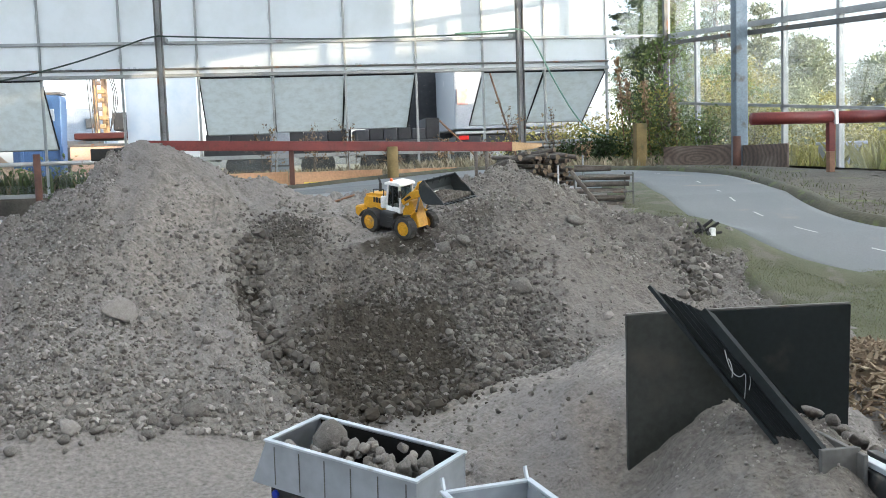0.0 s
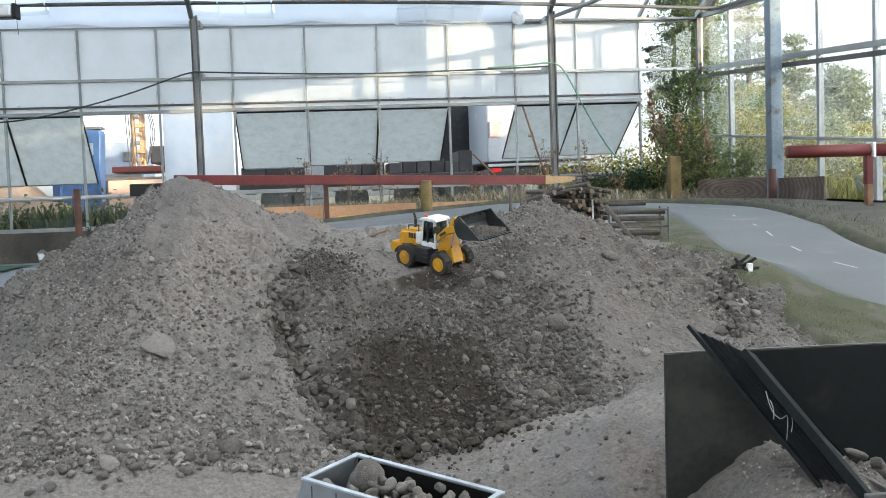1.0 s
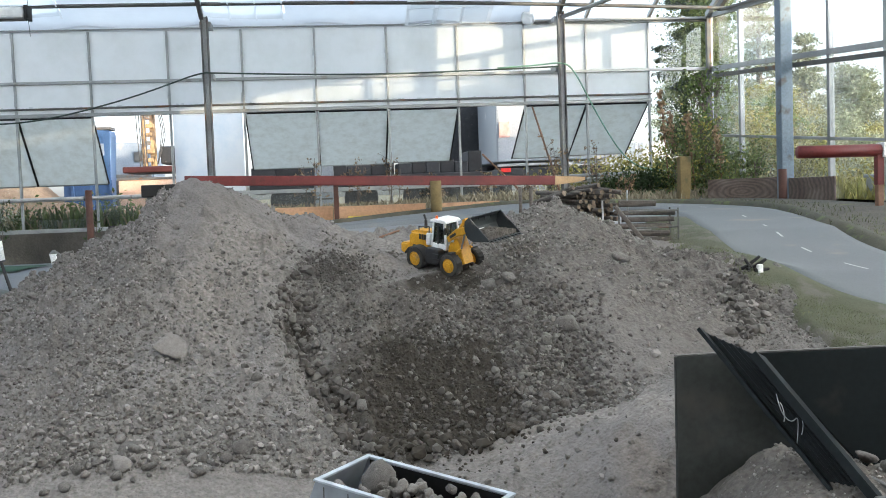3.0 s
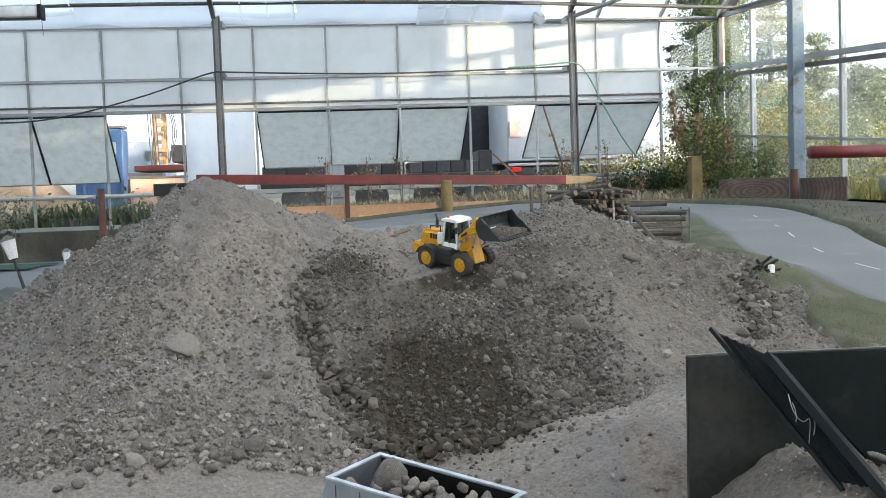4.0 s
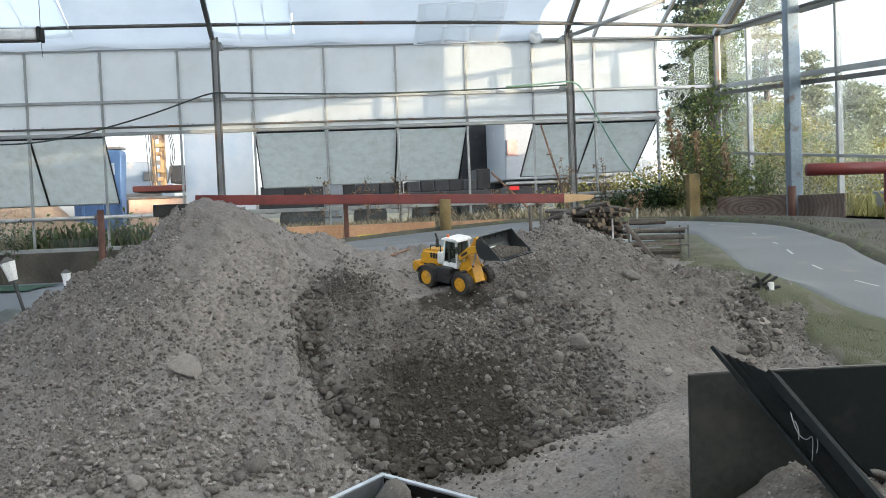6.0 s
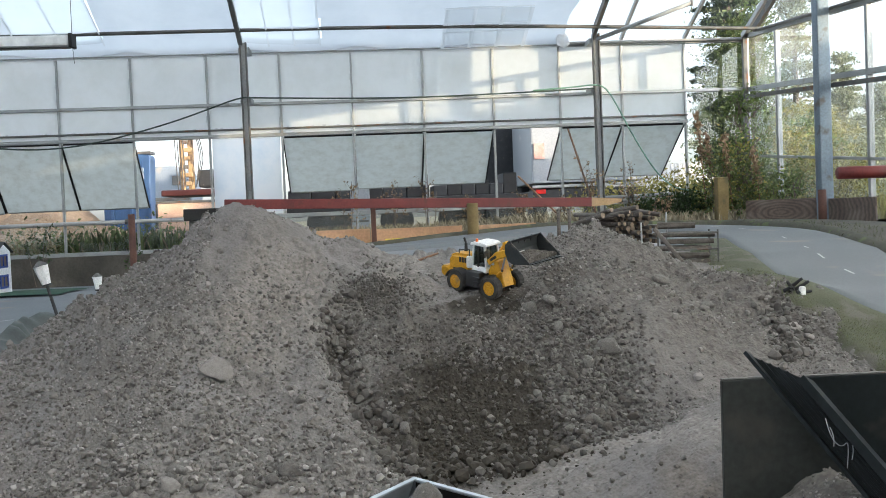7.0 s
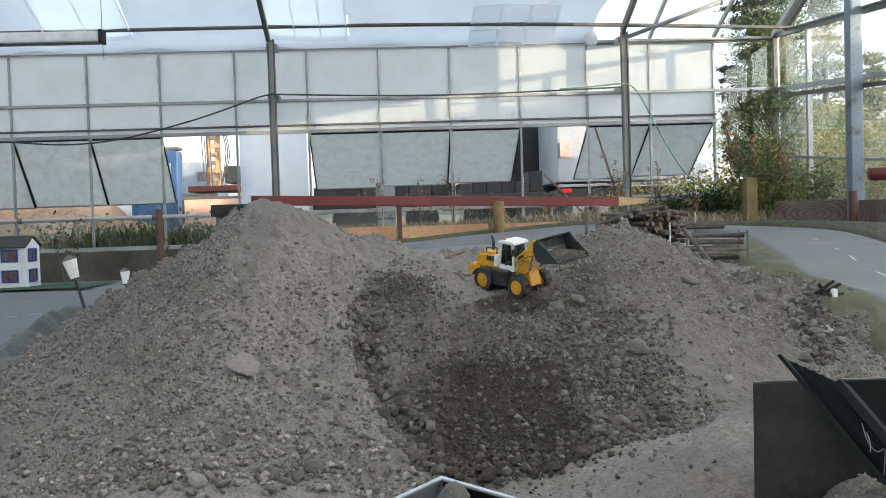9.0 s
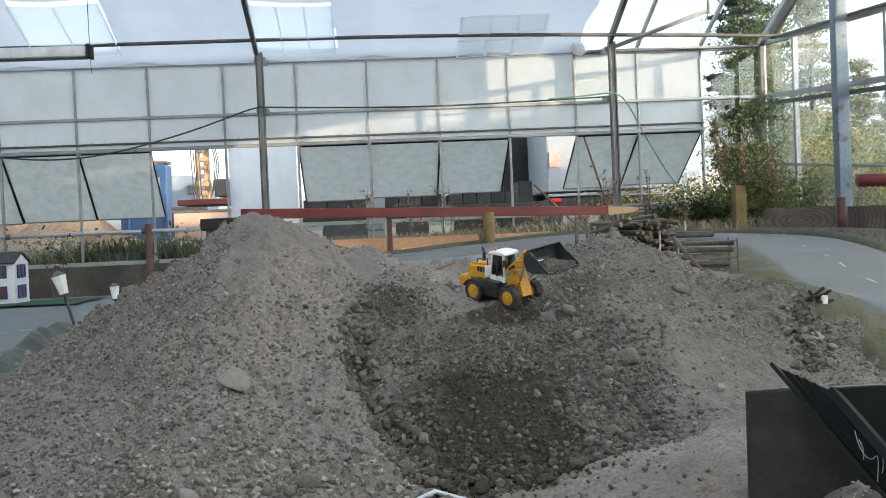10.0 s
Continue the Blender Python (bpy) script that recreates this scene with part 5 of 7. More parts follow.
# ---------------------------------------------------------------- tipper bodies
GREYM = surface("light_grey_sheet_metal", (0.33, 0.36, 0.40), (0.37, 0.40, 0.44), 3, 14, 0.4, 0.2, 0.02, ((0.29, 0.29, 0.28), 7, 0.68))
INSIDE = surface("black_bed_liner", (0.007, 0.007, 0.008), (0.014, 0.014, 0.014), 9, 90, 0.7, 0, 0.1, ((0.06, 0.055, 0.05), 14, 0.68), 0.004, 0.1)
EDGE = surface("bare_metal_rim", (0.50, 0.55, 0.60), (0.56, 0.61, 0.65), 4, 14, 0.35, 0.4, 0.02, ((0.40, 0.41, 0.40), 16, 0.62))
BLUE = surface("blue_plastic", (0.01, 0.03, 0.35), (0.015, 0.05, 0.45), 9, 90, 0.4, 0, 0.03)


def tipper(label, L, W, H, slant, group, at, lining):
    """A toy tipper: ribbed body, liner, rim, chassis and wheels. Local x runs along the body from the tailgate."""
    t = thing("tipper_truck", label, "tipper truck", group, at=at)
    zb = 0.205
    for s in (0, 1):
        bm = bmesh.new()
        y0, y1 = (0, 0.006) if s == 0 else (W - 0.006, W)
        prism(bm, [(0, zb + H), (L, zb + H), (L, zb), (-slant, zb)], y0, y1)
        sd = part("side_wall", bm, GREYM, t)
        n = 6
        for k in range(n):
            x = 0.03 + (L - 0.06) * k / (n - 1)
            bm = bmesh.new()
            box(bm, (x - 0.0013, (y0 - 0.0015) if s == 0 else y1, zb + 0.01), (x + 0.0013, y0 if s == 0 else (y1 + 0.0015), zb + H - 0.01))
            part("rib", bm, STEEL_DARK, sd)
        bm = bmesh.new()
        yy = 0.0065 if s == 0 else W - 0.0085
        box(bm, (0.012, yy, zb + 0.006), (L - 0.008, yy + 0.002, zb + H - 0.004))
        part("liner", bm, lining, sd)
        bm = bmesh.new()
        box(bm, (-0.004, y0 - 0.004, zb + H), (L + 0.004, y1 + 0.004, zb + H + 0.006), 0.001)
        part("rim", bm, EDGE, sd, "bare metal rim")
    bm = bmesh.new()
    prism(bm, [(0, zb + H), (0.006, zb + H), (0.006 - slant, zb), (-slant, zb)], 0.0065, W - 0.0065)
    gate = part("tailgate", bm, GREYM, t)
    bm = bmesh.new()
    box(bm, (-0.003, 0.008, zb + H), (0.012, W - 0.008, zb + H + 0.006), 0.001)
    part("rim", bm, EDGE, gate)
    bm = bmesh.new()
    box(bm, (L - 0.006, 0.0065, zb), (L, W - 0.0065, zb + H))
    front = part("front_wall", bm, GREYM, t)
    bm = bmesh.new()
    box(bm, (L - 0.012, 0.008, zb + H), (L + 0.003, W - 0.008, zb + H + 0.006), 0.001)
    part("rim", bm, EDGE, front)
    bm = bmesh.new()
    box(bm, (-slant + 0.008, 0.0065, zb), (L - 0.007, W - 0.0065, zb + 0.006))
    part("bed_floor", bm, lining, t)
    bm = bmesh.new()
    box(bm, (0.0, W * 0.33, 0.10), (L - 0.02, W * 0.67, zb - 0.002), 0.004)
    part("chassis", bm, BLK, t)
    for x in (0.10, 0.21, L - 0.09):
        for y in (0.03, W - 0.03):
            bm = bmesh.new()
            rod(bm, (x, y - 0.022, 0.05), (x, y + 0.022, 0.05), 0.05, seg=20)
            tw = part("wheel", bm, TYRE, t)
            bm = bmesh.new()
            rod(bm, (x, y - 0.024, 0.05), (x, y + 0.024, 0.05), 0.024, seg=14)
            part("hub", bm, STEEL, tw)
    bm = bmesh.new()
    box(bm, (0.0, 0.01, 0.165), (0.28, 0.07, 0.2), 0.006)
    guard = part("mudguard", bm, BLK, t)
    bm = bmesh.new()
    rod(bm, (0.02, 0.0095, 0.183), (0.02, 0.004, 0.183), 0.012, 0.01, 14)
    part("marker_lamp", bm, BLUE, guard, "blue marker lamp")
    return t


tip1 = tipper("light grey toy tipper loaded with stones in its black bed", 0.483, 0.215, 0.125, 0.055, "tipper trucks",
              pose(-0.066, 2.574, 0.407, 3.8, 4.4, -42.6) @ Matrix.Translation((0, 0, -0.336)), INSIDE)
tip2 = tipper("empty pale grey toy tipper body beside the loaded one", 0.42, 0.21, 0.10, 0.02, "tipper trucks",
              Matrix.Translation((0.325, 2.09, 0.085)) @ Matrix.Rotation(radians(-80), 4, "Z"), GREYM)

for y in (0.006, 0.204):
    bm = bmesh.new()
    beam(bm, (0.004, y, 0.30), (-0.012, y, 0.336), 0.012, 0.006, (0, 1, 0), 0.001)
    part("hinge_ear", bm, EDGE, tip2, "bare metal hinge ear")

# ---------------------------------------------------------------- crusher boards and chute
BOARD = surface("black_film_board", (0.006, 0.0085, 0.0095), (0.011, 0.014, 0.0155), 3, 60, 0.6, 0, 0.05, ((0.035, 0.033, 0.03), 5, 0.66), 0.004, 0.12)
# greyer copy of BOARD: dust, plus the left board's gloss put into the colour
BOARD_G = surface("dusty_sheen_board", (0.027, 0.030, 0.030), (0.048, 0.050, 0.047), 2.5, 50, 0.65, 0, 0.05, ((0.062, 0.057, 0.052), 4, 0.60), 0.004, 0.12)
STRING = surface("grey_white_string", (0.30, 0.31, 0.31), (0.42, 0.43, 0.42), 20, 90, 0.8, 0, 0)
hop = thing("stone_chute", "black board chute with two upright boards set in sand", "chute")


def slab(corners, thick, material, name, parent, label=""):
    """A flat board through four corners, with thickness."""
    bm = bmesh.new()
    c = [Vector(q) for q in corners]
    n = (c[1] - c[0]).cross(c[3] - c[0]).normalized() * thick / 2
    vs = [bm.verts.new(q + k * n) for k in (-1, 1) for q in c]
    for f in ((3, 2, 1, 0), (4, 5, 6, 7), (0, 1, 5, 4), (1, 2, 6, 5), (2, 3, 7, 6), (3, 0, 4, 7)):
        bm.faces.new([vs[i] for i in f])
    bmesh.ops.recalc_face_normals(bm, faces=bm.faces)
    bmesh.ops.bevel(bm, geom=bm.edges[:], offset=min(0.003, thick * 0.2), segments=1, affect="EDGES")
    return part(name, bm, material, parent, label)


for outline, y0, y1, m, lab in (([(0.928, 0.05), (1.34, 0.05), (1.34, 0.40), (1.125, 0.674), (0.932, 0.672)], 2.592, 2.608, BOARD_G, "black board greyed by dust and a painted sheen"),
                                ([(1.42, 0.15), (1.525, 0.15), (1.536, 0.686), (1.118, 0.690), (1.42, 0.352)], 2.481, 2.499, BOARD, "black board")):
    bm = bmesh.new()
    prism(bm, outline, y0, y1)
    bmesh.ops.bevel(bm, geom=bm.edges[:], offset=0.002, segments=1, affect="EDGES")
    ub = part("upright_board", bm, m, hop, lab)
    bm = bmesh.new()
    p, q = (outline[-1], outline[-2]) if m is BOARD_G else (outline[3], outline[2])
    beam(bm, (p[0], (y0 + y1) / 2, p[1] + 0.0035), (q[0], (y0 + y1) / 2, q[1] + 0.0035), y1 - y0 - 0.004, 0.003)
    part("cut_edge", bm, STEEL_DARK, ub, "pale cut board edge")
TL, TR, BL, BR = Vector((0.974, 2.50, 0.755)), Vector((1.064, 2.36, 0.706)), Vector((1.125, 2.10, 0.43)), Vector((1.195, 2.03, 0.425))
slab([TL, TR, BR, BL], 0.012, BOARD, "chute_floor", hop)
up = (TR - TL).cross(BL - TL).normalized()
up = up if up.z > 0 else -up
side = (TR - TL).normalized()
for f, h, w in ((0.03, 0.030, 0.010), (0.25, 0.004, 0.006), (0.40, 0.003, 0.006), (0.55, 0.004, 0.006), (0.70, 0.003, 0.006)):
    a, b = TL.lerp(TR, f), BL.lerp(BR, f)
    bm = bmesh.new()
    beam(bm, a + up * (0.006 + h / 2), b + up * (0.006 + h / 2), w, h, up, 0.001)
    part("side_lip" if f < 0.1 else "ridge", bm, BOARD, hop)
bm = bmesh.new()
beam(bm, TR.lerp(BR, 0.02) + up * 0.026 + side * 0.004, BR.lerp(TR, -0.05) + up * 0.026 + side * 0.004, 0.022, 0.062, up, 0.002)
part("side_plank", bm, BOARD, hop, "black side plank")
for pts in ([(1.043, 2.215, 0.640), (1.047, 2.21, 0.612), (1.056, 2.20, 0.585), (1.075, 2.20, 0.572), (1.090, 2.20, 0.588), (1.086, 2.195, 0.540), (1.078, 2.19, 0.505)],
            [(1.082, 2.20, 0.612), (1.092, 2.19, 0.590), (1.096, 2.185, 0.565), (1.090, 2.185, 0.545)],
            [(1.050, 2.21, 0.620), (1.058, 2.20, 0.600), (1.054, 2.20, 0.575)]):
    tube(pts, 0.0012, STRING, "string", hop)
bm = bmesh.new()
beam(bm, TL.lerp(BL, 0.16) - up * 0.030 + side * 0.01, BL - up * 0.030 + side * 0.01, 0.03, 0.045, up, 0.003)
part("under_beam", bm, BOARD, hop)
GREYBOX = surface("grey_board", (0.075, 0.075, 0.076), (0.11, 0.109, 0.107), 4, 60, 0.6, 0, 0.1, ((0.22, 0.2, 0.18), 6, 0.6))
t = thing("feed_box", "grey board box at the chute's lower end", "box")
for nm, lo, hi in (("front_board", (1.145, 1.955, 0.02), (1.235, 1.97, 0.46)), ("side_board", (1.228, 1.93, 0.02), (1.24, 2.2, 0.45)), ("back_board", (1.13, 2.19, 0.02), (1.225, 2.2, 0.40))):
    bm = bmesh.new()
    box(bm, lo, hi, 0.003)
    part(nm, bm, GREYBOX, t)
t = thing("ribbed_crate", "black ribbed plastic crate with pale slats on top", "crate")
bm = bmesh.new()
box(bm, (1.245, 1.80, 0.05), (1.46, 2.02, 0.415), 0.008)
part("body", bm, BLK, t)
for k in range(5):
    bm = bmesh.new()
    box(bm, (1.25 + 0.042 * k, 1.80, 0.416), (1.275 + 0.042 * k, 2.02, 0.43), 0.003)
    part("slat", bm, GREYM if k % 2 == 0 else BLK, t)

# ---------------------------------------------------------------- stones
STONE = surface("grey_brown_stone", (0.125, 0.117, 0.109), (0.18, 0.169, 0.159), 9, 60, 0.9, 0, 0.5, ((0.26, 0.242, 0.226), 14, 0.64), 0.006, 0.2)
STONE_D = surface("damp_dark_stone", (0.072, 0.063, 0.055), (0.112, 0.101, 0.090), 9, 60, 0.85, 0, 0.5, ((0.14, 0.127, 0.113), 14, 0.64), 0.006, 0.25)
STONE_P = surface("pale_stone", (0.19, 0.177, 0.164), (0.25, 0.235, 0.22), 9, 60, 0.9, 0, 0.4, None, 0.006, 0.2)


def stone_mesh(seed, material, flat=0.7, cuts=14):
    """A worn stone: a lump with a few broken faces, softened edges and pits."""
    rs = np.random.RandomState(seed)
    bm = bmesh.new()
    bmesh.ops.create_icosphere(bm, subdivisions=2 if cuts < 16 else 3, radius=0.5)
    planes = [(Vector(d / np.linalg.norm(d)), rs.uniform(0.25, 0.40)) for d in rs.normal(0, 1, (cuts, 3))]
    off = Vector(rs.uniform(-9, 9, 3))
    for v in bm.verts:
        c = v.co * (1 + 0.22 * noise.noise(v.co * 2.2 + off))
        for d, k in planes:
            over = c.dot(d) - k
            if over > 0:
                c -= d * over
        c *= 1 + 0.07 * noise.noise(c * 11 + off)
        v.co = (c.x, c.y * 0.88, c.z * flat * 1.15)
    return finish(bm, material, "stone", True)


POOL = [stone_mesh(10 + i, STONE, 0.6 + 0.06 * (i % 5)) for i in range(9)]
POOL_D = [stone_mesh(40 + i, STONE_D, 0.62 + 0.06 * (i % 5)) for i in range(7)]
SLAB = [stone_mesh(98, STONE_P, 0.30, 16)]
POOL_P = [stone_mesh(60 + i, STONE_P, 0.65) for i in range(4)]
rs = np.random.RandomState(11)


def put_stone(x, y, size, pool, sink=0.25, flat=1.0, parent=ground):
    ob = new("stone", pool[rs.randint(len(pool))])
    ob.parent = parent
    z = float(rough_height(x, y))
    e = 0.03
    nx, ny = float(height(x - e, y) - height(x + e, y)), float(height(x, y - e) - height(x, y + e))
    q = Vector((nx, ny, 2 * e)).normalized().to_track_quat("Z", "Y")
    s = size * np.array([1, rs.uniform(0.75, 1.1), rs.uniform(0.7, 1.0) * flat])
    ob.matrix_basis = Matrix.LocRotScale(Vector((x, y, z + size * (0.33 * flat - sink * 0.6))), q @ Euler((rs.uniform(-0.3, 0.3), rs.uniform(-0.3, 0.3), rs.uniform(0, 6.3))).to_quaternion(), Vector(s))
    return ob


# the stones that catch the eye
for x, y, s, pool, fl in ((0.98, 4.07, 0.16, POOL[2:3], 0.8), (0.70, 4.37, 0.12, POOL[4:5], 1.0), (0.79, 4.35, 0.10, POOL[6:7], 1.0), (0.85, 3.75, 0.10, POOL, 0.8), (0.73, 3.68, 0.08, POOL, 0.9), (-0.72, 3.28, 0.095, POOL_P, 0.9), (-0.70, 3.37, 0.10, POOL, 0.7),
                          (-0.33, 3.36, 0.11, POOL, 0.9), (-0.55, 3.38, 0.055, POOL_P, 0.8), (-0.40, 3.46, 0.05, POOL_P, 0.8), (0.09, 3.70, 0.075, POOL, 1.0), (1.40, 4.64, 0.12, POOL, 0.7),
                          (1.62, 4.62, 0.10, POOL, 0.7), (2.00, 4.52, 0.10, POOL_P, 0.9), (1.93, 4.45, 0.10, POOL, 0.9), (-0.50, 3.84, 0.07, POOL, 0.8), (-0.66, 3.97, 0.05, POOL_P, 0.8),
                          (-0.82, 4.66, 0.05, POOL_P, 0.8), (-0.30, 3.72, 0.07, POOL, 0.8), (-0.14, 4.06, 0.07, POOL_D, 0.9), (-0.09, 3.99, 0.08, POOL, 0.9), (-0.72, 4.95, 0.05, POOL_P, 0.7), (0.57, 3.60, 0.05, POOL_P, 1.0)):
    put_stone(x, y, s, pool, 0.3, fl)
slab_stone = put_stone(-0.63, 3.84, 0.1, SLAB)
slab_stone.matrix_basis = Matrix.LocRotScale(Vector((-0.63, 3.84, float(rough_height(-0.63, 3.84)) + 0.024)), Euler((radians(50), radians(6), 0.3)), Vector((0.15, 0.16, 0.10)))
# cobbles rolled to the pit's flank and foot, and into the gully
for _ in range(45):
    u, v = rs.rand(), rs.rand()
    x, y = 0.70 + 0.28 * u + 0.05 * v + rs.normal(0, 0.03), 3.70 + 0.55 * v + rs.normal(0, 0.03)
    put_stone(x, y, 0.026 + 0.045 * rs.rand() ** 2, POOL if rs.rand() < 0.25 else POOL_D, 0.15)
for _ in range(60):
    a = rs.rand()
    put_stone(0.10 + 0.70 * a + rs.normal(0, 0.02), 3.60 - 0.14 * math.sin(a * 3.1) + rs.normal(0, 0.04), 0.022 + 0.055 * rs.rand() ** 2, POOL_D if rs.rand() < 0.9 else POOL, 0.25)
for _ in range(60):
    a = rs.rand()
    put_stone(0.12 - 0.28 * min(a * 1.5, 1) + rs.normal(0, 0.03), 3.45 + 0.95 * a + rs.normal(0, 0.03), rs.uniform(0.025, 0.06), POOL_D if rs.rand() < 0.6 else POOL, 0.2)
for _ in range(40):
    put_stone(1.95 + rs.normal(0, 0.06), 4.5 + rs.normal(0, 0.14), rs.uniform(0.025, 0.07), POOL if rs.rand() < 0.7 else POOL_P, 0.2)
for _ in range(55):
    put_stone(-0.68 + rs.normal(0, 0.2), 3.30 + rs.normal(0, 0.05), rs.uniform(0.02, 0.06), POOL if rs.rand() < 0.8 else POOL_P, 0.25)
# stones in the loaded tipper, and by the crate
TM = tip1.matrix_basis


def loose_stone(m, x, y, z, s, pool):
    ob = new("stone", pool[rs.randint(len(pool))])
    ob.matrix_basis = Matrix.LocRotScale(m @ Vector((x, y, z)), Euler(rs.uniform(0, 6.3, 3)), Vector((s, s * rs.uniform(0.75, 1), s * rs.uniform(0.8, 1.1))))
    return tagged(ob, "loose grey-brown stone lying in the tipper bed", "stone", "stones in the tipper")


loose_stone(TM, 0.115, 0.125, 0.315, 0.15, POOL[1:2])
loose_stone(TM, 0.37, 0.10, 0.30, 0.08, POOL[3:4])
loose_stone(TM, 0.04, 0.05, 0.25, 0.07, POOL_D[3:4])
for zl, n, lo in ((0.232, 50, 0.02), (0.262, 45, 0.025), (0.298, 42, 0.03)):
    for k in range(n):
        a, b = rs.rand(), rs.rand()
        top = 0.012 * rs.rand() - 0.05 * max(a - 0.75, 0) * (zl > 0.25)
        loose_stone(TM, 0.05 + 0.39 * a, lo + 0.15 * b, zl + top + 0.02 * rs.rand(), rs.uniform(0.03, 0.06), POOL if rs.rand() < 0.55 else POOL_P)
for k in range(46):
    q = (1.42 + rs.normal(0, 0.08), 2.26 + rs.normal(0, 0.07))
    put_stone(q[0], q[1], rs.uniform(0.035, 0.085), POOL_D if k % 3 == 0 else POOL, 0.0)


def gravel(name, n, region, smin, smax, material, label, seed, power=2.2, corners=12):
    """Pebbles strewn on the land, one mesh."""
    r = np.random.RandomState(seed)
    protos = []
    for k in range(8):
        bm = bmesh.new()
        for i in range(corners):
            h = 1 - 2 * (i + 0.5) / corners
            d = np.array([math.cos(2.4 * i) * math.sqrt(1 - h * h), math.sin(2.4 * i) * math.sqrt(1 - h * h), h]) + r.normal(0, 0.26, 3)
            d = d / np.linalg.norm(d) * r.uniform(0.8, 1.0)
            bm.verts.new((d[0] * 0.5, d[1] * 0.44, d[2] * 0.40))
        bmesh.ops.convex_hull(bm, input=bm.verts[:])
        bmesh.ops.delete(bm, geom=[v for v in bm.verts if not v.link_faces], context="VERTS")
        bm.verts.ensure_lookup_table()
        bm.verts.index_update()
        protos.append((np.array([v.co[:] for v in bm.verts]), np.array([[v.index for v in f.verts] for f in bm.faces])))
        bm.free()
    x, y = region(r, n)
    n = len(x)
    z = rough_height(x, y)
    s = smin + (smax - smin) * r.rand(n) ** power
    V, Fc, off = [], [], 0
    for k, (v, f) in enumerate(protos):
        i = np.arange(k, n, 8)
        c = np.cos(ang := r.uniform(0, 6.283, len(i)))[:, None]
        sn, tip, tilt = np.sin(ang)[:, None], r.normal(0, 0.6, (len(i), 1)), r.normal(0, 0.6, (len(i), 1))
        px, py, pz = v[:, 0] * r.uniform(0.85, 1.25, (len(i), 1)), v[:, 1] * r.uniform(0.7, 1.05, (len(i), 1)), v[:, 2] * r.uniform(0.7, 1.2, (len(i), 1))
        py, pz = py * np.cos(tip) - pz * np.sin(tip), py * np.sin(tip) + pz * np.cos(tip)
        px, pz = px * np.cos(tilt) + pz * np.sin(tilt), pz * np.cos(tilt) - px * np.sin(tilt)
        q = np.stack([px * c - py * sn, px * sn + py * c, pz], -1) * s[i, None, None]
        V.append((q + np.stack([x[i], y[i], z[i] + s[i] * r.uniform(0.05, 0.32, len(i))], -1)[:, None, :]).reshape(-1, 3))
        Fc.append((f[None] + (off + np.arange(len(i)) * len(v))[:, None, None]).reshape(-1, 3))
        off += len(i) * len(v)
    V, Fc = np.concatenate(V), np.concatenate(Fc)
    me = bpy.data.meshes.new(name)
    me.vertices.add(len(V))
    me.vertices.foreach_set("co", V.ravel())
    me.loops.add(Fc.size)
    me.loops.foreach_set("vertex_index", Fc.ravel())
    me.polygons.add(len(Fc))
    me.polygons.foreach_set("loop_start", np.arange(len(Fc)) * 3)
    me.polygons.foreach_set("use_smooth", [False] * len(Fc))
    me.update()
    me.validate()
    me.materials.append(material)
    return tagged(new(name, me), label, "gravel", kind="stuff")


def island_colours(name, a, b, c):
    """Pebbles whose colour changes from one to the next."""
    m = surface(name, a, b, 20, 90, 0.9, 0, 0.3, None, 0.003, 0.2)
    n, l = m.node_tree.nodes, m.node_tree.links
    p = n["Principled BSDF"]
    before = p.inputs["Base Color"].links[0].from_socket
    geo, mr, mx = n.new("ShaderNodeNewGeometry"), n.new("ShaderNodeMapRange"), n.new("ShaderNodeMix")
    mx.data_type = "RGBA"
    mr.inputs[1].default_value, mr.inputs[2].default_value = 0.55, 1.0
    l.new(geo.outputs["Random Per Island"], mr.inputs[0])
    l.new(mr.outputs[0], mx.inputs[0])
    l.new(before, mx.inputs[6])
    mx.inputs[7].default_value = rgb(c)
    l.new(mx.outputs[2], p.inputs["Base Color"])
    return m


PEB = island_colours("mixed_pebbles", (0.110, 0.102, 0.095), (0.20, 0.186, 0.173), (0.33, 0.315, 0.295))
PEB_S = island_colours("earth_crumbs", (0.130, 0.121, 0.113), (0.195, 0.183, 0.171), (0.265, 0.251, 0.235))
PEB_M = island_colours("brown_cobbles", (0.070, 0.064, 0.058), (0.112, 0.104, 0.095), (0.165, 0.155, 0.143))
PEB_F = island_colours("grey_cobbles", (0.076, 0.070, 0.065), (0.122, 0.114, 0.106), (0.185, 0.175, 0.163))
PEB_D = island_colours("damp_pebbles", (0.044, 0.038, 0.031), (0.066, 0.058, 0.048), (0.090, 0.080, 0.069))


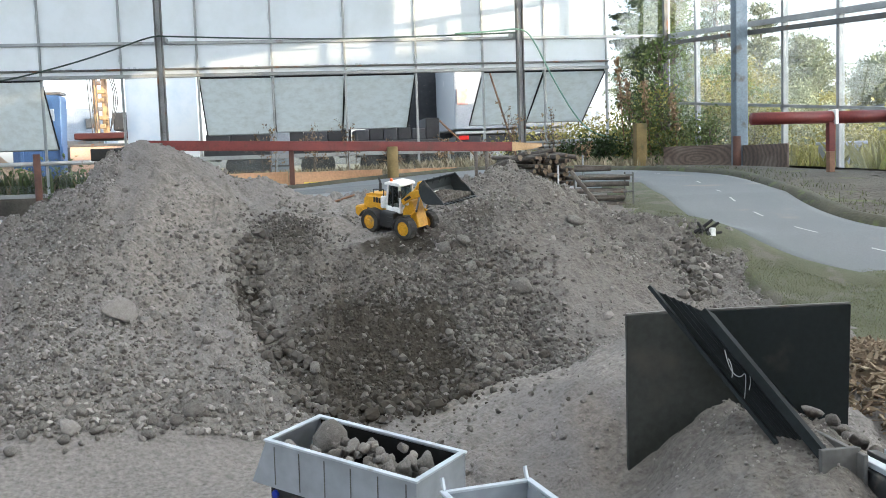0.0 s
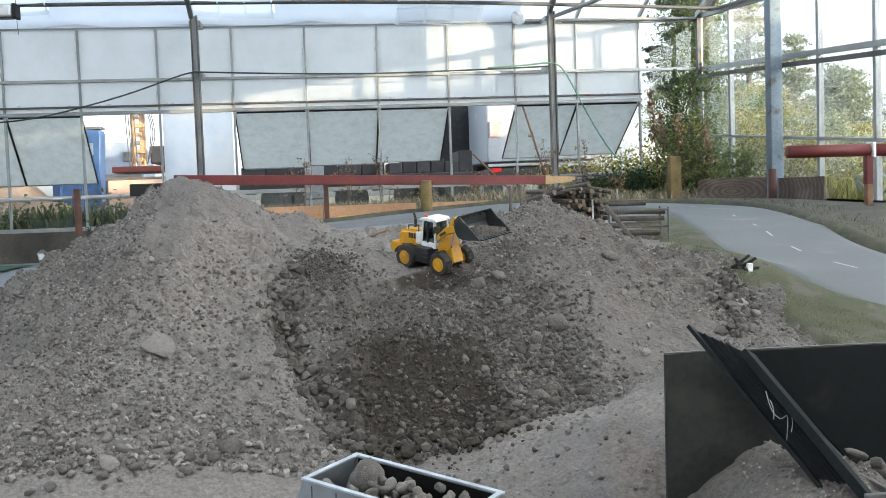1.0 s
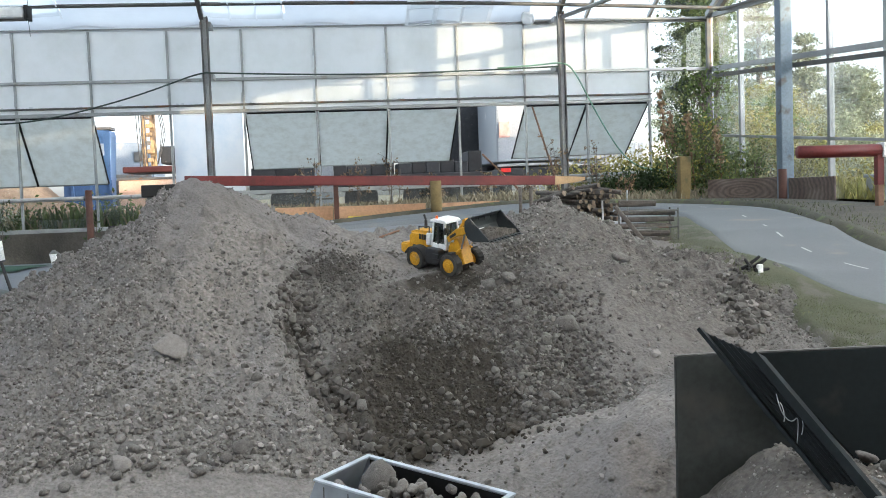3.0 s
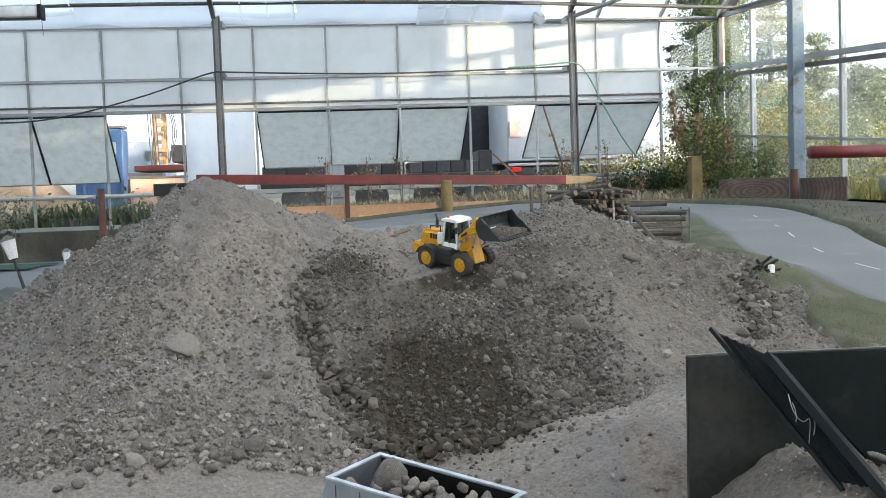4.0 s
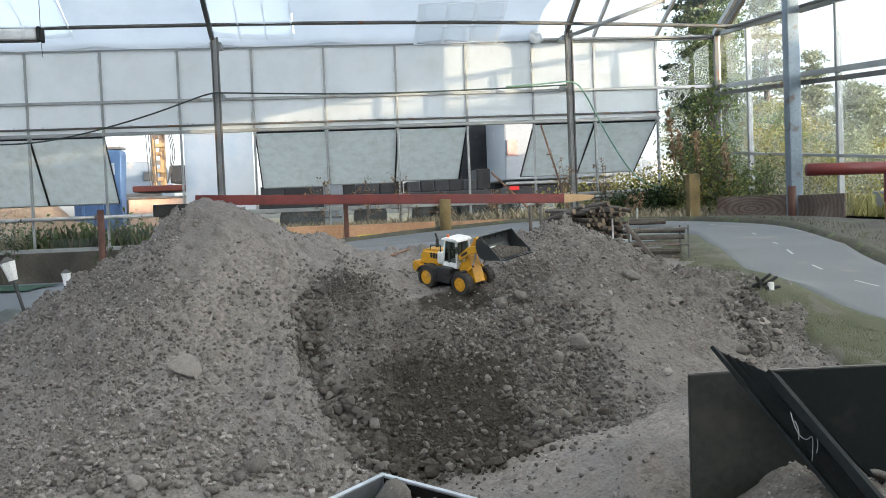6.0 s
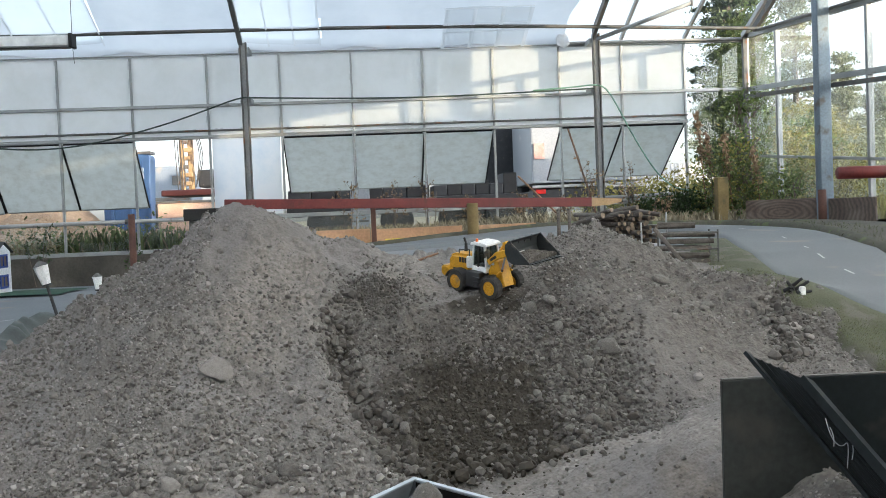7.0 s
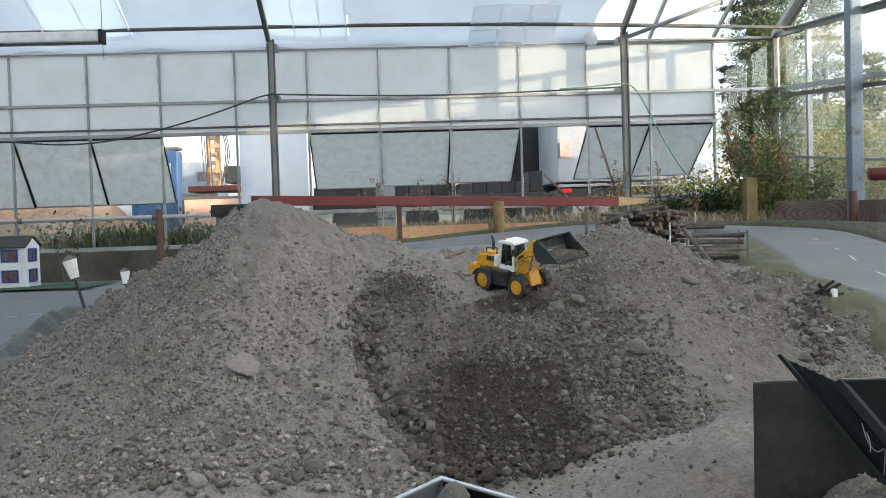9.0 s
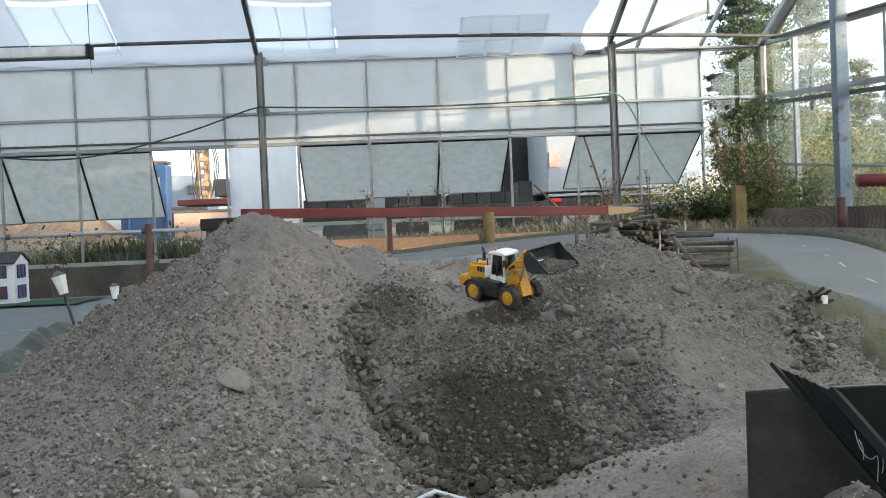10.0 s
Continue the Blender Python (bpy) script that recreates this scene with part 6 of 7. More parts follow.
def heap_area(r, n, lo=0.12, f=2.2, seed=31):
    """Places on the heaps, gathered in patches that trail down the slopes."""
    x, y = r.uniform(-2.2, 2.25, n * 6), r.uniform(3.35, 6.0, n * 6)
    keep = ~((y < 3.62) & (x > 0.45)) & ~((abs(x - 0.40) < 0.34) & (abs(y - 3.72) < 0.30)) & ~((abs(x - 0.25) < 0.5) & (y > 4.65) & (lattice(x * 9, y * 9, 50) < 0.3))
    m = lattice(x * f + 0.6 * y, y * f * 0.55, seed) + 0.6 * lattice(x * f * 3, y * f * 2, seed + 1) + 0.35 * r.normal(0, 1, n * 6)
    keep &= m > lo
    keep &= ~((x > -0.68) & (x < -0.22) & (y > 3.9)) | (r.rand(n * 6) < 0.6)          # dusty, smoother flank
    keep &= ~((abs(x - 0.51) < 0.2) & (abs(y - 4.5) < 0.12)) | (r.rand(n * 6) < 0.2)
    keep &= ~((x > -0.1) & (x < 0.38) & (y > 4.15) & (y < 4.6)) | (r.rand(n * 6) < 0.35)
    return x[keep][:n], y[keep][:n]


gravel("gravel", 16000, lambda r, n: heap_area(r, n, -0.1), 0.005, 0.013, PEB_S, "crumbs of earth and fine gravel on the heaps", 5, 1.6, 9)
gravel("gravel", 9000, lambda r, n: (-0.78 - np.abs(r.normal(0, 0.42, n)), r.uniform(3.3, 5.2, n)), 0.006, 0.022, PEB, "grey gravel slid down the great heap", 25, 2.0, 10)
gravel("gravel", 9000, lambda r, n: heap_area(r, n, 0.1), 0.012, 0.030, PEB_S, "grey-brown pebbles and clods on the heaps", 17, 1.8, 12)
gravel("gravel", 700, lambda r, n: heap_area(r, n, 0.0), 0.010, 0.024, PEB, "pale pebbles strewn on the heaps", 23, 1.6, 12)
gravel("gravel", 480, lambda r, n: heap_area(r, n, 0.25, 3.3, 35), 0.022, 0.05, PEB_S, "scattered lumps of earth and stone on the heaps", 12, 2.4, 16)
gravel("gravel", 240, lambda r, n: (r.normal(0.84, 0.08, n), r.normal(3.90, 0.13, n)), 0.022, 0.048, PEB_F, "cobbles rolled down the pit's flank", 14, 1.8, 16)
gravel("gravel", 260, lambda r, n: ((y := r.uniform(3.45, 4.5, n)) * 0 + r.normal(0, 0.05, n) - 0.16 + 0.30 * np.clip((4.15 - y) / 0.75, 0, 1) ** 1.3, y), 0.022, 0.065, PEB_M, "cobbles in the gully beside the great heap", 15, 1.8, 16)
gravel("gravel", 170, lambda r, n: ((y := r.uniform(4.1, 4.8, n)) * 0.36 + 0.33 + r.normal(0, 0.05, n), y), 0.02, 0.07, PEB_M, "loose rocks by the verge", 16, 1.8, 16)
gravel("gravel", 3600, lambda r, n: (r.normal(0.40, 0.19, n), r.normal(3.74, 0.18, n)), 0.005, 0.024, PEB_D, "damp dark gravel in the pit", 6)
gravel("gravel", 300, lambda r, n: (r.normal(0.40, 0.2, n), r.normal(3.68, 0.16, n)), 0.018, 0.05, PEB_M, "stones lying in the dark pit", 18, 2.2, 14)
gravel("gravel", 130, lambda r, n: (0.14 + 0.50 * r.rand(n), 3.47 + r.normal(0, 0.045, n)), 0.03, 0.075, PEB_D, "damp cobbles along the pit's foot", 19, 1.6, 16)
gravel("gravel", 1500, lambda r, n: (r.normal(0.35, 0.28, n), r.normal(4.14, 0.12, n)), 0.008, 0.030, PEB_M, "crumbly brown gravel over the dug face", 20)
gravel("gravel", 2200, lambda r, n: (0.06 - np.abs(r.normal(0.67, 0.5, n)), 3.27 + np.abs(r.normal(0, 0.26, n))), 0.008, 0.040, PEB, "coarse gravel at the foot of the great heap", 7, 3.0)
gravel("gravel", 2600, lambda r, n: (r.normal(0.86, 0.13, n), r.normal(3.98, 0.2, n)), 0.010, 0.036, PEB_F, "coarse gravel on the pit's flank", 9, 1.8, 14)
gravel("gravel", 1500, lambda r, n: (r.normal(0.02, 0.09, n), r.normal(4.56, 0.09, n)), 0.006, 0.024, PEB_M, "dark crumbs of earth on the small mound", 22)
gravel("gravel", 1100, lambda r, n: (r.uniform(0.0, 2.1, n), r.uniform(2.2, 3.5, n)), 0.003, 0.014, PEB, "fine gravel on the rolled track", 8)
gravel("gravel", 90, lambda r, n: (r.uniform(0.35, 0.95, n), r.uniform(2.5, 3.3, n)), 0.010, 0.034, PEB_S, "clods of earth on the sandy bank", 26, 2.0, 14)
gravel("gravel", 700, lambda r, n: (r.normal(1.15, 0.12, n), r.normal(2.15, 0.2, n)), 0.003, 0.014, PEB, "dark gravel on the sand under the chute", 13)

# wood chips
CHIP = island_colours("wood_chips", (0.085, 0.062, 0.042), (0.165, 0.122, 0.082), (0.30, 0.245, 0.175))
r = np.random.RandomState(21)
V, Fc = [], []
for i in range(2600):
    a, d = r.uniform(0, 6.283), 0.62 * math.sqrt(r.rand())
    x, y = 2.12 + d * math.cos(a) * 0.75, 3.05 + d * math.sin(a)
    z = max(float(height(x, y)), 0.25) + 0.16 * (1 - d / 0.62) + r.uniform(0, 0.02)
    L, w, h = r.uniform(0.02, 0.055), r.uniform(0.006, 0.016), r.uniform(0.002, 0.006)
    m = Matrix.Translation((x, y, z)) @ Euler((r.normal(0, 0.5), r.normal(0, 0.5), r.uniform(0, 6.3))).to_matrix().to_4x4()
    b = len(V)
    V += [tuple(m @ Vector((sx * L / 2, sy * w / 2, sz * h / 2))) for sx in (-1, 1) for sy in (-1, 1) for sz in (-1, 1)]
    Fc += [(b + k[0], b + k[1], b + k[2], b + k[3]) for k in ((0, 1, 3, 2), (4, 6, 7, 5), (0, 4, 5, 1), (2, 3, 7, 6), (0, 2, 6, 4), (1, 5, 7, 3))]
me = bpy.data.meshes.new("wood_chips")
me.from_pydata(V, [], Fc)
me.materials.append(CHIP)
tagged(new("wood_chips", me), "heap of dry brown wood chips", "wood chips", kind="stuff")
bm = bmesh.new()
bmesh.ops.create_cone(bm, cap_ends=True, segments=40, radius1=0.66, radius2=0.05, depth=0.36, matrix=Matrix.Translation((2.12, 3.05, 0.245)) @ Matrix.Diagonal((0.75, 1, 1, 1)))
tagged(new("wood_chip_heap", finish(bm, CHIP, "wood_chip_heap", True)), "core of the dry wood chip heap", "wood chips", kind="stuff")

# small rubbish by the road
t = thing("rubbish", "dark rubber scraps and a white lump by the road", "rubbish")
for k in range(7):
    bm = bmesh.new()
    a = Vector((2.10 + rs.normal(0, 0.035), 4.78 + rs.normal(0, 0.03), 0.70 + 0.01 * k))
    a.z = float(rough_height(a.x, a.y)) + 0.015
    rod(bm, a, a + Vector((rs.uniform(-0.08, 0.08), rs.uniform(-0.04, 0.04), rs.uniform(0.0, 0.05))), 0.011, 0.007, 7)
    part("scrap", bm, SEAL, t)
bm = bmesh.new()
zz = float(rough_height(2.165, 4.77))
box(bm, (2.15, 4.755, zz), (2.18, 4.785, zz + 0.05), 0.008)
part("white_lump", bm, WHITE, t, "white lump")
for a, b in (((0.25, 6.35), (0.52, 6.55)), ((0.27, 6.02), (0.42, 6.06)), ((0.30, 6.45), (0.36, 6.18))):
    bm = bmesh.new()
    rod(bm, (*a, float(rough_height(*a)) + 0.012), (*b, float(rough_height(*b)) + 0.012), 0.008, 0.006, 7)
    tagged(new("stick", finish(bm, BARE, "stick")), "thin dark stick lying on the earth", "stick", "sticks")

# ---------------------------------------------------------------- model village things
house = thing("model_house", "white model house with blue window frames and dark roof", "model house")
HW = surface("white_house_paint", (0.70, 0.73, 0.75), (0.78, 0.79, 0.8), 4, 60, 0.6, 0, 0.05, ((0.55, 0.55, 0.52), 4, 0.66))
HB = surface("blue_frame_paint", (0.015, 0.04, 0.22), (0.02, 0.06, 0.28), 9, 60, 0.4, 0, 0.02)
HR = surface("dark_roof_felt", (0.035, 0.036, 0.035), (0.06, 0.06, 0.058), 9, 60, 0.9, 0, 0.3)
HG = surface("brown_window", (0.10, 0.06, 0.04), (0.16, 0.11, 0.08), 9, 60, 0.3, 0, 0)
X0, X1, Y0, Y1, ZB = -4.40, -3.76, 10.2, 10.6, 0.53
bm = bmesh.new()
prism(bm, [(Y0, ZB), (Y1, ZB), (Y1, 0.96), ((Y0 + Y1) / 2, 1.05), (Y0, 0.96)], X0, X1, Matrix(((0, 1, 0, 0), (1, 0, 0, 0), (0, 0, 1, 0), (0, 0, 0, 1))))
part("house_wall", bm, HW, house)
slab([(X0 - 0.02, Y0 - 0.04, 0.955), (X1 + 0.02, Y0 - 0.04, 0.955), (X1 + 0.02, (Y0 + Y1) / 2, 1.066), (X0 - 0.02, (Y0 + Y1) / 2, 1.066)], 0.014, HR, "roof_slope", house)
slab([(X0 - 0.02, Y1 + 0.04, 0.955), (X1 + 0.02, Y1 + 0.04, 0.955), (X1 + 0.02, (Y0 + Y1) / 2 + 0.002, 1.066), (X0 - 0.02, (Y0 + Y1) / 2 + 0.002, 1.066)], 0.014, HR, "roof_slope", house)
for x in (-4.14, -3.92):
    for z in (0.66, 0.87):
        bm = bmesh.new()
        box(bm, (x - 0.075, Y0 - 0.006, z - 0.055), (x + 0.075, Y0 - 0.0005, z + 0.055))
        w = part("window", bm, HG, house)
        for lo, hi in (((x - 0.085, z - 0.065), (x + 0.085, z - 0.05)), ((x - 0.085, z + 0.05), (x + 0.085, z + 0.065)), ((x - 0.085, z - 0.05), (x - 0.07, z + 0.05)), ((x + 0.07, z - 0.05), (x + 0.085, z + 0.05)), ((x - 0.005, z - 0.05), (x + 0.005, z + 0.05))):
            bm = bmesh.new()
            box(bm, (lo[0], Y0 - 0.014, lo[1]), (hi[0], Y0 - 0.0065, hi[1]))
            part("frame_bar", bm, HB, w, "blue frame bar")
for z in (0.66, 0.87):
    bm = bmesh.new()
    box(bm, (X1 + 0.0005, 10.27, z - 0.055), (X1 + 0.006, 10.47, z + 0.055))
    w = part("window", bm, HG, house)
    for lo, hi in (((10.255, z - 0.07), (10.485, z - 0.05)), ((10.255, z + 0.05), (10.485, z + 0.07)), ((10.255, z - 0.05), (10.28, z + 0.05)), ((10.46, z - 0.05), (10.485, z + 0.05)), ((10.362, z - 0.05), (10.376, z + 0.05))):
        bm = bmesh.new()
        box(bm, (X1 + 0.0065, lo[0], lo[1]), (X1 + 0.014, hi[0], hi[1]))
        part("frame_bar", bm, HB, w, "blue frame bar")
MAT = surface("green_mat", (0.025, 0.075, 0.045), (0.04, 0.10, 0.06), 6, 90, 0.9, 0, 0.3)
mx, my = np.arange(-5.2, -2.9, 0.1), np.arange(9.75, 10.95, 0.1)
tagged(new("green_mat", grid_mesh("green_mat", mx, my, lambda X, Y: height(X, Y) + 0.006 + 0.008 * np.sin(5 * X) * np.sin(7 * Y) ** 2, MAT)), "rumpled green mat under the model house", "mat")


def lamp(x, y, z0, lean, h, w, n):
    t = thing("model_street_lamp", "leaning model street lamp with a white lantern", "street lamp", "model lamps")
    a, b = Vector((x, y, z0)), Vector((x + lean, y, z0 + h))
    d = (b - a).normalized()
    bm = bmesh.new()
    rod(bm, a, b, 0.013, 0.011, 10)
    part("pole", bm, BLK, t)
    bm = bmesh.new()
    rod(bm, b, b + d * w * 1.25, w * 0.30, w * 0.5, 6)
    part("lantern", bm, WHT, t, "white lantern")
    bm = bmesh.new()
    rod(bm, b + d * w * 1.25, b + d * w * 1.6, w * 0.56, w * 0.12, 6)
    part("lantern_cap", bm, STEEL_DARK, t)
    bm = bmesh.new()
    rod(bm, b - d * 0.012, b, w * 0.34, w * 0.34, 8)
    part("collar", bm, BLK, t)


lamp(-2.16, 7.0, 0.42, -0.10, 0.37, 0.105, 1)
lamp(-2.44, 9.0, 0.50, -0.005, 0.12, 0.09, 2)

LINER = surface("grey_green_pond_liner", (0.05, 0.06, 0.055), (0.085, 0.095, 0.088), 5, 60, 0.6, 0, 0.3, ((0.13, 0.12, 0.10), 6, 0.6))
line = spline([(-2.05, 4.4), (-2.12, 5.0), (-2.17, 5.6), (-2.30, 6.3), (-2.42, 6.9), (-2.36, 7.3)], 16)
me = ribbon(line, [-0.16, -0.12, -0.06, 0.0, 0.05, 0.12, 0.2], [0.0, 0.03, 0.07, 0.12, 0.10, 0.04, -0.02], LINER, "pond_liner")
for v in me.vertices:
    v.co += Vector((0.03, 0.03, 0.06)) * noise.noise(v.co * 5) + Vector((0.01, 0.01, 0.012)) * noise.noise(v.co * 9)
tagged(new("pond_liner", me), "crumpled grey-green liner edge beside the great heap", "liner", kind="stuff")
for k in range(9):
    a = Vector((-3.6 + 0.14 * k, 7.25 + 0.12 * k, 0))
    m = ribbon([Vector((a.x, a.y)), Vector((a.x + 0.08, a.y + 0.065))], [-0.012, 0.012], [0.004, 0.004], LINE, "road_marking")
    tagged(new("road_marking", m), "faded white lane dash painted on the model road", "road marking", "road dashes", "structure")

# ---------------------------------------------------------------- plants
def leaf_material(name, a, b, through_light=0.35):
    m = surface(name, a, b, 3, 30, 0.6, 0, 0)
    n, l = m.node_tree.nodes, m.node_tree.links
    p = n["Principled BSDF"]
    col = p.inputs["Base Color"].links[0].from_socket
    geo, mr, sc = n.new("ShaderNodeNewGeometry"), n.new("ShaderNodeMapRange"), n.new("ShaderNodeVectorMath")
    sc.operation = "SCALE"
    mr.inputs[3].default_value, mr.inputs[4].default_value = 0.6, 1.5
    l.new(geo.outputs["Random Per Island"], mr.inputs[0])
    l.new(col, sc.inputs[0])
    l.new(mr.outputs[0], sc.inputs[3])
    l.new(sc.outputs[0], p.inputs["Base Color"])
    tl, mx = n.new("ShaderNodeBsdfTranslucent"), n.new("ShaderNodeMixShader")
    l.new(sc.outputs[0], tl.inputs[0])
    mx.inputs[0].default_value = through_light
    l.new(p.outputs[0], mx.inputs[1])
    l.new(tl.outputs[0], mx.inputs[2])
    l.new(mx.outputs[0], n["Material Output"].inputs[0])
    return m


LEAF_DARK = leaf_material("dark_green_leaf", (0.035, 0.06, 0.02), (0.06, 0.095, 0.03))
LEAF_VINE = leaf_material("vine_leaf", (0.075, 0.11, 0.035), (0.16, 0.19, 0.065), 0.45)
LEAF_MID = leaf_material("green_leaf", (0.085, 0.13, 0.035), (0.15, 0.19, 0.055), 0.45)
LEAF_YEL = leaf_material("yellowing_leaf", (0.20, 0.20, 0.05), (0.30, 0.26, 0.07))
LEAF_FIR = leaf_material("conifer_needles", (0.03, 0.05, 0.022), (0.055, 0.075, 0.03), 0.15)
# LEAF_PALE holds the haze over far trees in its pale colour
LEAF_PALE = leaf_material("haze_toned_leaf", (0.19, 0.22, 0.13), (0.27, 0.29, 0.18))
LEAF_DEAD = leaf_material("dead_brown_leaf", (0.19, 0.13, 0.075), (0.28, 0.195, 0.11))


def leaves(name, centres, radii, n, size, material, parent, seed, droop=0.0):
    """Leaves strewn through clumps that thin out at their rims, one small folded quad each."""
    r = np.random.RandomState(seed)
    centres, radii = np.array(centres, float), np.array(radii, float)
    w = radii.prod(1) ** 0.7
    idx = r.choice(len(centres), n, p=w / w.sum())
    p = centres[idx] + r.normal(0, 0.68, (n, 3)) * radii[idx]
    u = r.normal(0, 1, (n, 3))
    u[:, 2] -= droop
    u /= np.linalg.norm(u, axis=1)[:, None]
    v = np.cross(u, r.normal(0, 1, (n, 3)))
    v /= np.linalg.norm(v, axis=1)[:, None] + 1e-9
    s = size * r.uniform(0.55, 1.3, (n, 1))
    a = p - u * s * 0.5
    b, c = p + v * s * 0.28, p - v * s * 0.28
    e = p + u * s * 0.5 + np.cross(u, v) * s * 0.12
    V = np.stack([a, b, e, c], 1).reshape(-1, 3)
    me = bpy.data.meshes.new(name)
    me.from_pydata(V.tolist(), [], np.arange(4 * n).reshape(-1, 4).tolist())
    me.materials.append(material)
    ob = new(name, me)
    ob.parent = parent
    return ob


TRUNK = surface("tree_bark", (0.10, 0.08, 0.06), (0.17, 0.14, 0.11), 6, 40, 0.9, 0, 0.6, None, 0.02)


def limbs(bm, a, b, r, n, seed, spread):
    q = np.random.RandomState(seed)
    rod(bm, a, b, r, r * 0.25, 9)
    a, b = Vector(a), Vector(b)
    for k in range(n):
        f = 0.3 + 0.65 * k / max(n - 1, 1)
        s = a.lerp(b, f)
        ang = k * 2.4 + q.uniform(0, 0.8)
        L = spread * q.uniform(0.6, 1.0) * (1.15 - f * 0.6)
        rod(bm, s, s + Vector((math.cos(ang) * L, math.sin(ang) * L, L * q.uniform(0.1, 0.6))), r * 0.35 * (1.2 - f), r * 0.06, 6)


def broad_tree(x, y, z, h, w, material, n, size, label, seed, clumps=85, group="trees"):
    t = thing("tree", label, "tree", group)
    bm = bmesh.new()
    limbs(bm, (x, y, z), (x + 0.02 * h, y, z + h * 0.85), h * 0.03, 9, seed, w * 0.8)
    part("trunk", bm, TRUNK, t, smooth=True)
    r = np.random.RandomState(seed)
    cs, rd = [], []
    for k in range(clumps):
        f = r.uniform(0.22, 1.0)
        ww = w * math.sin(math.pi * min(max((f - 0.1) / 0.95, 0.05), 0.95)) ** 0.6
        a, d = r.uniform(0, 6.283), ww * r.uniform(0.3, 0.95)
        cs.append((x + d * math.cos(a), y + d * math.sin(a), z + h * f))
        k2 = w * r.uniform(0.07, 0.24)
        rd.append((k2 * r.uniform(0.8, 1.6), k2, k2 * r.uniform(0.4, 0.8)))
    leaves("crown", cs, rd, n, size, material, t, seed)
    return t


def fir(x, y, z, h, w, material, n, size, label, seed):
    t = thing("tree", label, "tree", "trees")
    bm = bmesh.new()
    limbs(bm, (x, y, z), (x, y, z + h), h * 0.022, 26, seed, w)
    part("trunk", bm, TRUNK, t, smooth=True)
    r = np.random.RandomState(seed)
    cs, rd = [], []
    for k in range(190):
        f = r.uniform(0.05, 1.0)
        ww = w * (1.08 - f) ** 0.6 * (0.7 + 0.5 * abs(math.sin(9 * f + seed)))
        a, d = r.uniform(0, 6.283), ww * r.uniform(0.15, 1.15)
        cs.append((x + d * math.cos(a), y + d * math.sin(a), z + h * f - 0.2 * d))
        k2 = w * r.uniform(0.07, 0.2)
        rd.append((k2 * r.uniform(0.9, 1.8), k2, k2 * r.uniform(0.25, 0.55)))
    leaves("crown", cs, rd, n, size, material, t, seed, 0.3)
    return t


OZ = 0.80
fir(6.15, 16.0, OZ, 5.4, 0.60, LEAF_FIR, 60000, 0.075, "dark conifer standing outside the greenhouse corner", 1)
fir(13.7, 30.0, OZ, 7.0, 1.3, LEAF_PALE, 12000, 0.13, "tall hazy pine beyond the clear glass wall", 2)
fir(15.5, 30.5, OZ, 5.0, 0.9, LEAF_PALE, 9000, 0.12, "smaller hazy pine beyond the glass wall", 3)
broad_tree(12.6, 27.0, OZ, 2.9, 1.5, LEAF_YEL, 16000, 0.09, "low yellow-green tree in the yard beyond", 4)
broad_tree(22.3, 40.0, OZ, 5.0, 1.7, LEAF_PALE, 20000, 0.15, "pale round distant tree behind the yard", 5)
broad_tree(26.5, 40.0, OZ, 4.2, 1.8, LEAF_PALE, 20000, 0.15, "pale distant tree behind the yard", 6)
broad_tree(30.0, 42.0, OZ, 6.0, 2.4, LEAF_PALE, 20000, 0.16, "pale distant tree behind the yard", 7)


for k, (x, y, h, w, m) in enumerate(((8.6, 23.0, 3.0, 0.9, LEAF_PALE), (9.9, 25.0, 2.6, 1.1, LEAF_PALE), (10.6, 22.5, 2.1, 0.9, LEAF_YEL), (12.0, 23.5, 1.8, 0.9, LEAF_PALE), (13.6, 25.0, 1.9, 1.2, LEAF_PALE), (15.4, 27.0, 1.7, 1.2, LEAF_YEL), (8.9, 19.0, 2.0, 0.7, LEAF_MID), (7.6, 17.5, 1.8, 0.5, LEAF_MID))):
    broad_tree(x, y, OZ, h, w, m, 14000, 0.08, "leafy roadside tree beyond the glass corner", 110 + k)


def bush(cs, rd, n, size, material, label, seed, name="bush"):
    t = thing(name, label, "bush", "bushes")
    bm = bmesh.new()
    r = np.random.RandomState(seed)
    for c, d in zip(cs, rd):
        for _ in range(5):
            rod(bm, (c[0] + r.normal(0, d[0] * 0.2), c[1] + r.normal(0, d[1] * 0.2), c[2] - d[2]), (c[0] + r.normal(0, d[0] * 0.6), c[1] + r.normal(0, d[1] * 0.6), c[2] + d[2] * r.uniform(0.2, 0.9)), 0.008, 0.002, 5)
    tagged(part("branchwork", bm, TRUNK, t), kind="stuff")
    leaves("foliage", cs, rd, n, size, material, t, seed)
    return t


# ivy on the conifer, vines and shrubs round the far corner
bush([(6.1 + 0.12 * math.sin(2 * k), 15.7, 1.2 + 0.33 * k) for k in range(9)], [(0.34, 0.3, 0.3)] * 9, 15000, 0.06, LEAF_VINE, "green ivy column climbing the conifer trunk", 40, "ivy")
vine = np.random.RandomState(77)
cs = [(4.35 + 0.75 * vine.rand(), 11.9 + 0.7 * vine.rand(), 0.95 + 0.75 * vine.rand() ** 1.4) for _ in range(26)]
bush(cs, [(vine.uniform(0.12, 0.26), 0.18, vine.uniform(0.10, 0.24)) for _ in cs], 3800, 0.052, LEAF_VINE, "dark climbing shrub inside the greenhouse corner", 31)
cs = [(4.9 + 0.22 * vine.rand(), 12.4 + 0.4 * vine.rand(), 1.2 + 1.3 * vine.rand()) for _ in range(16)]
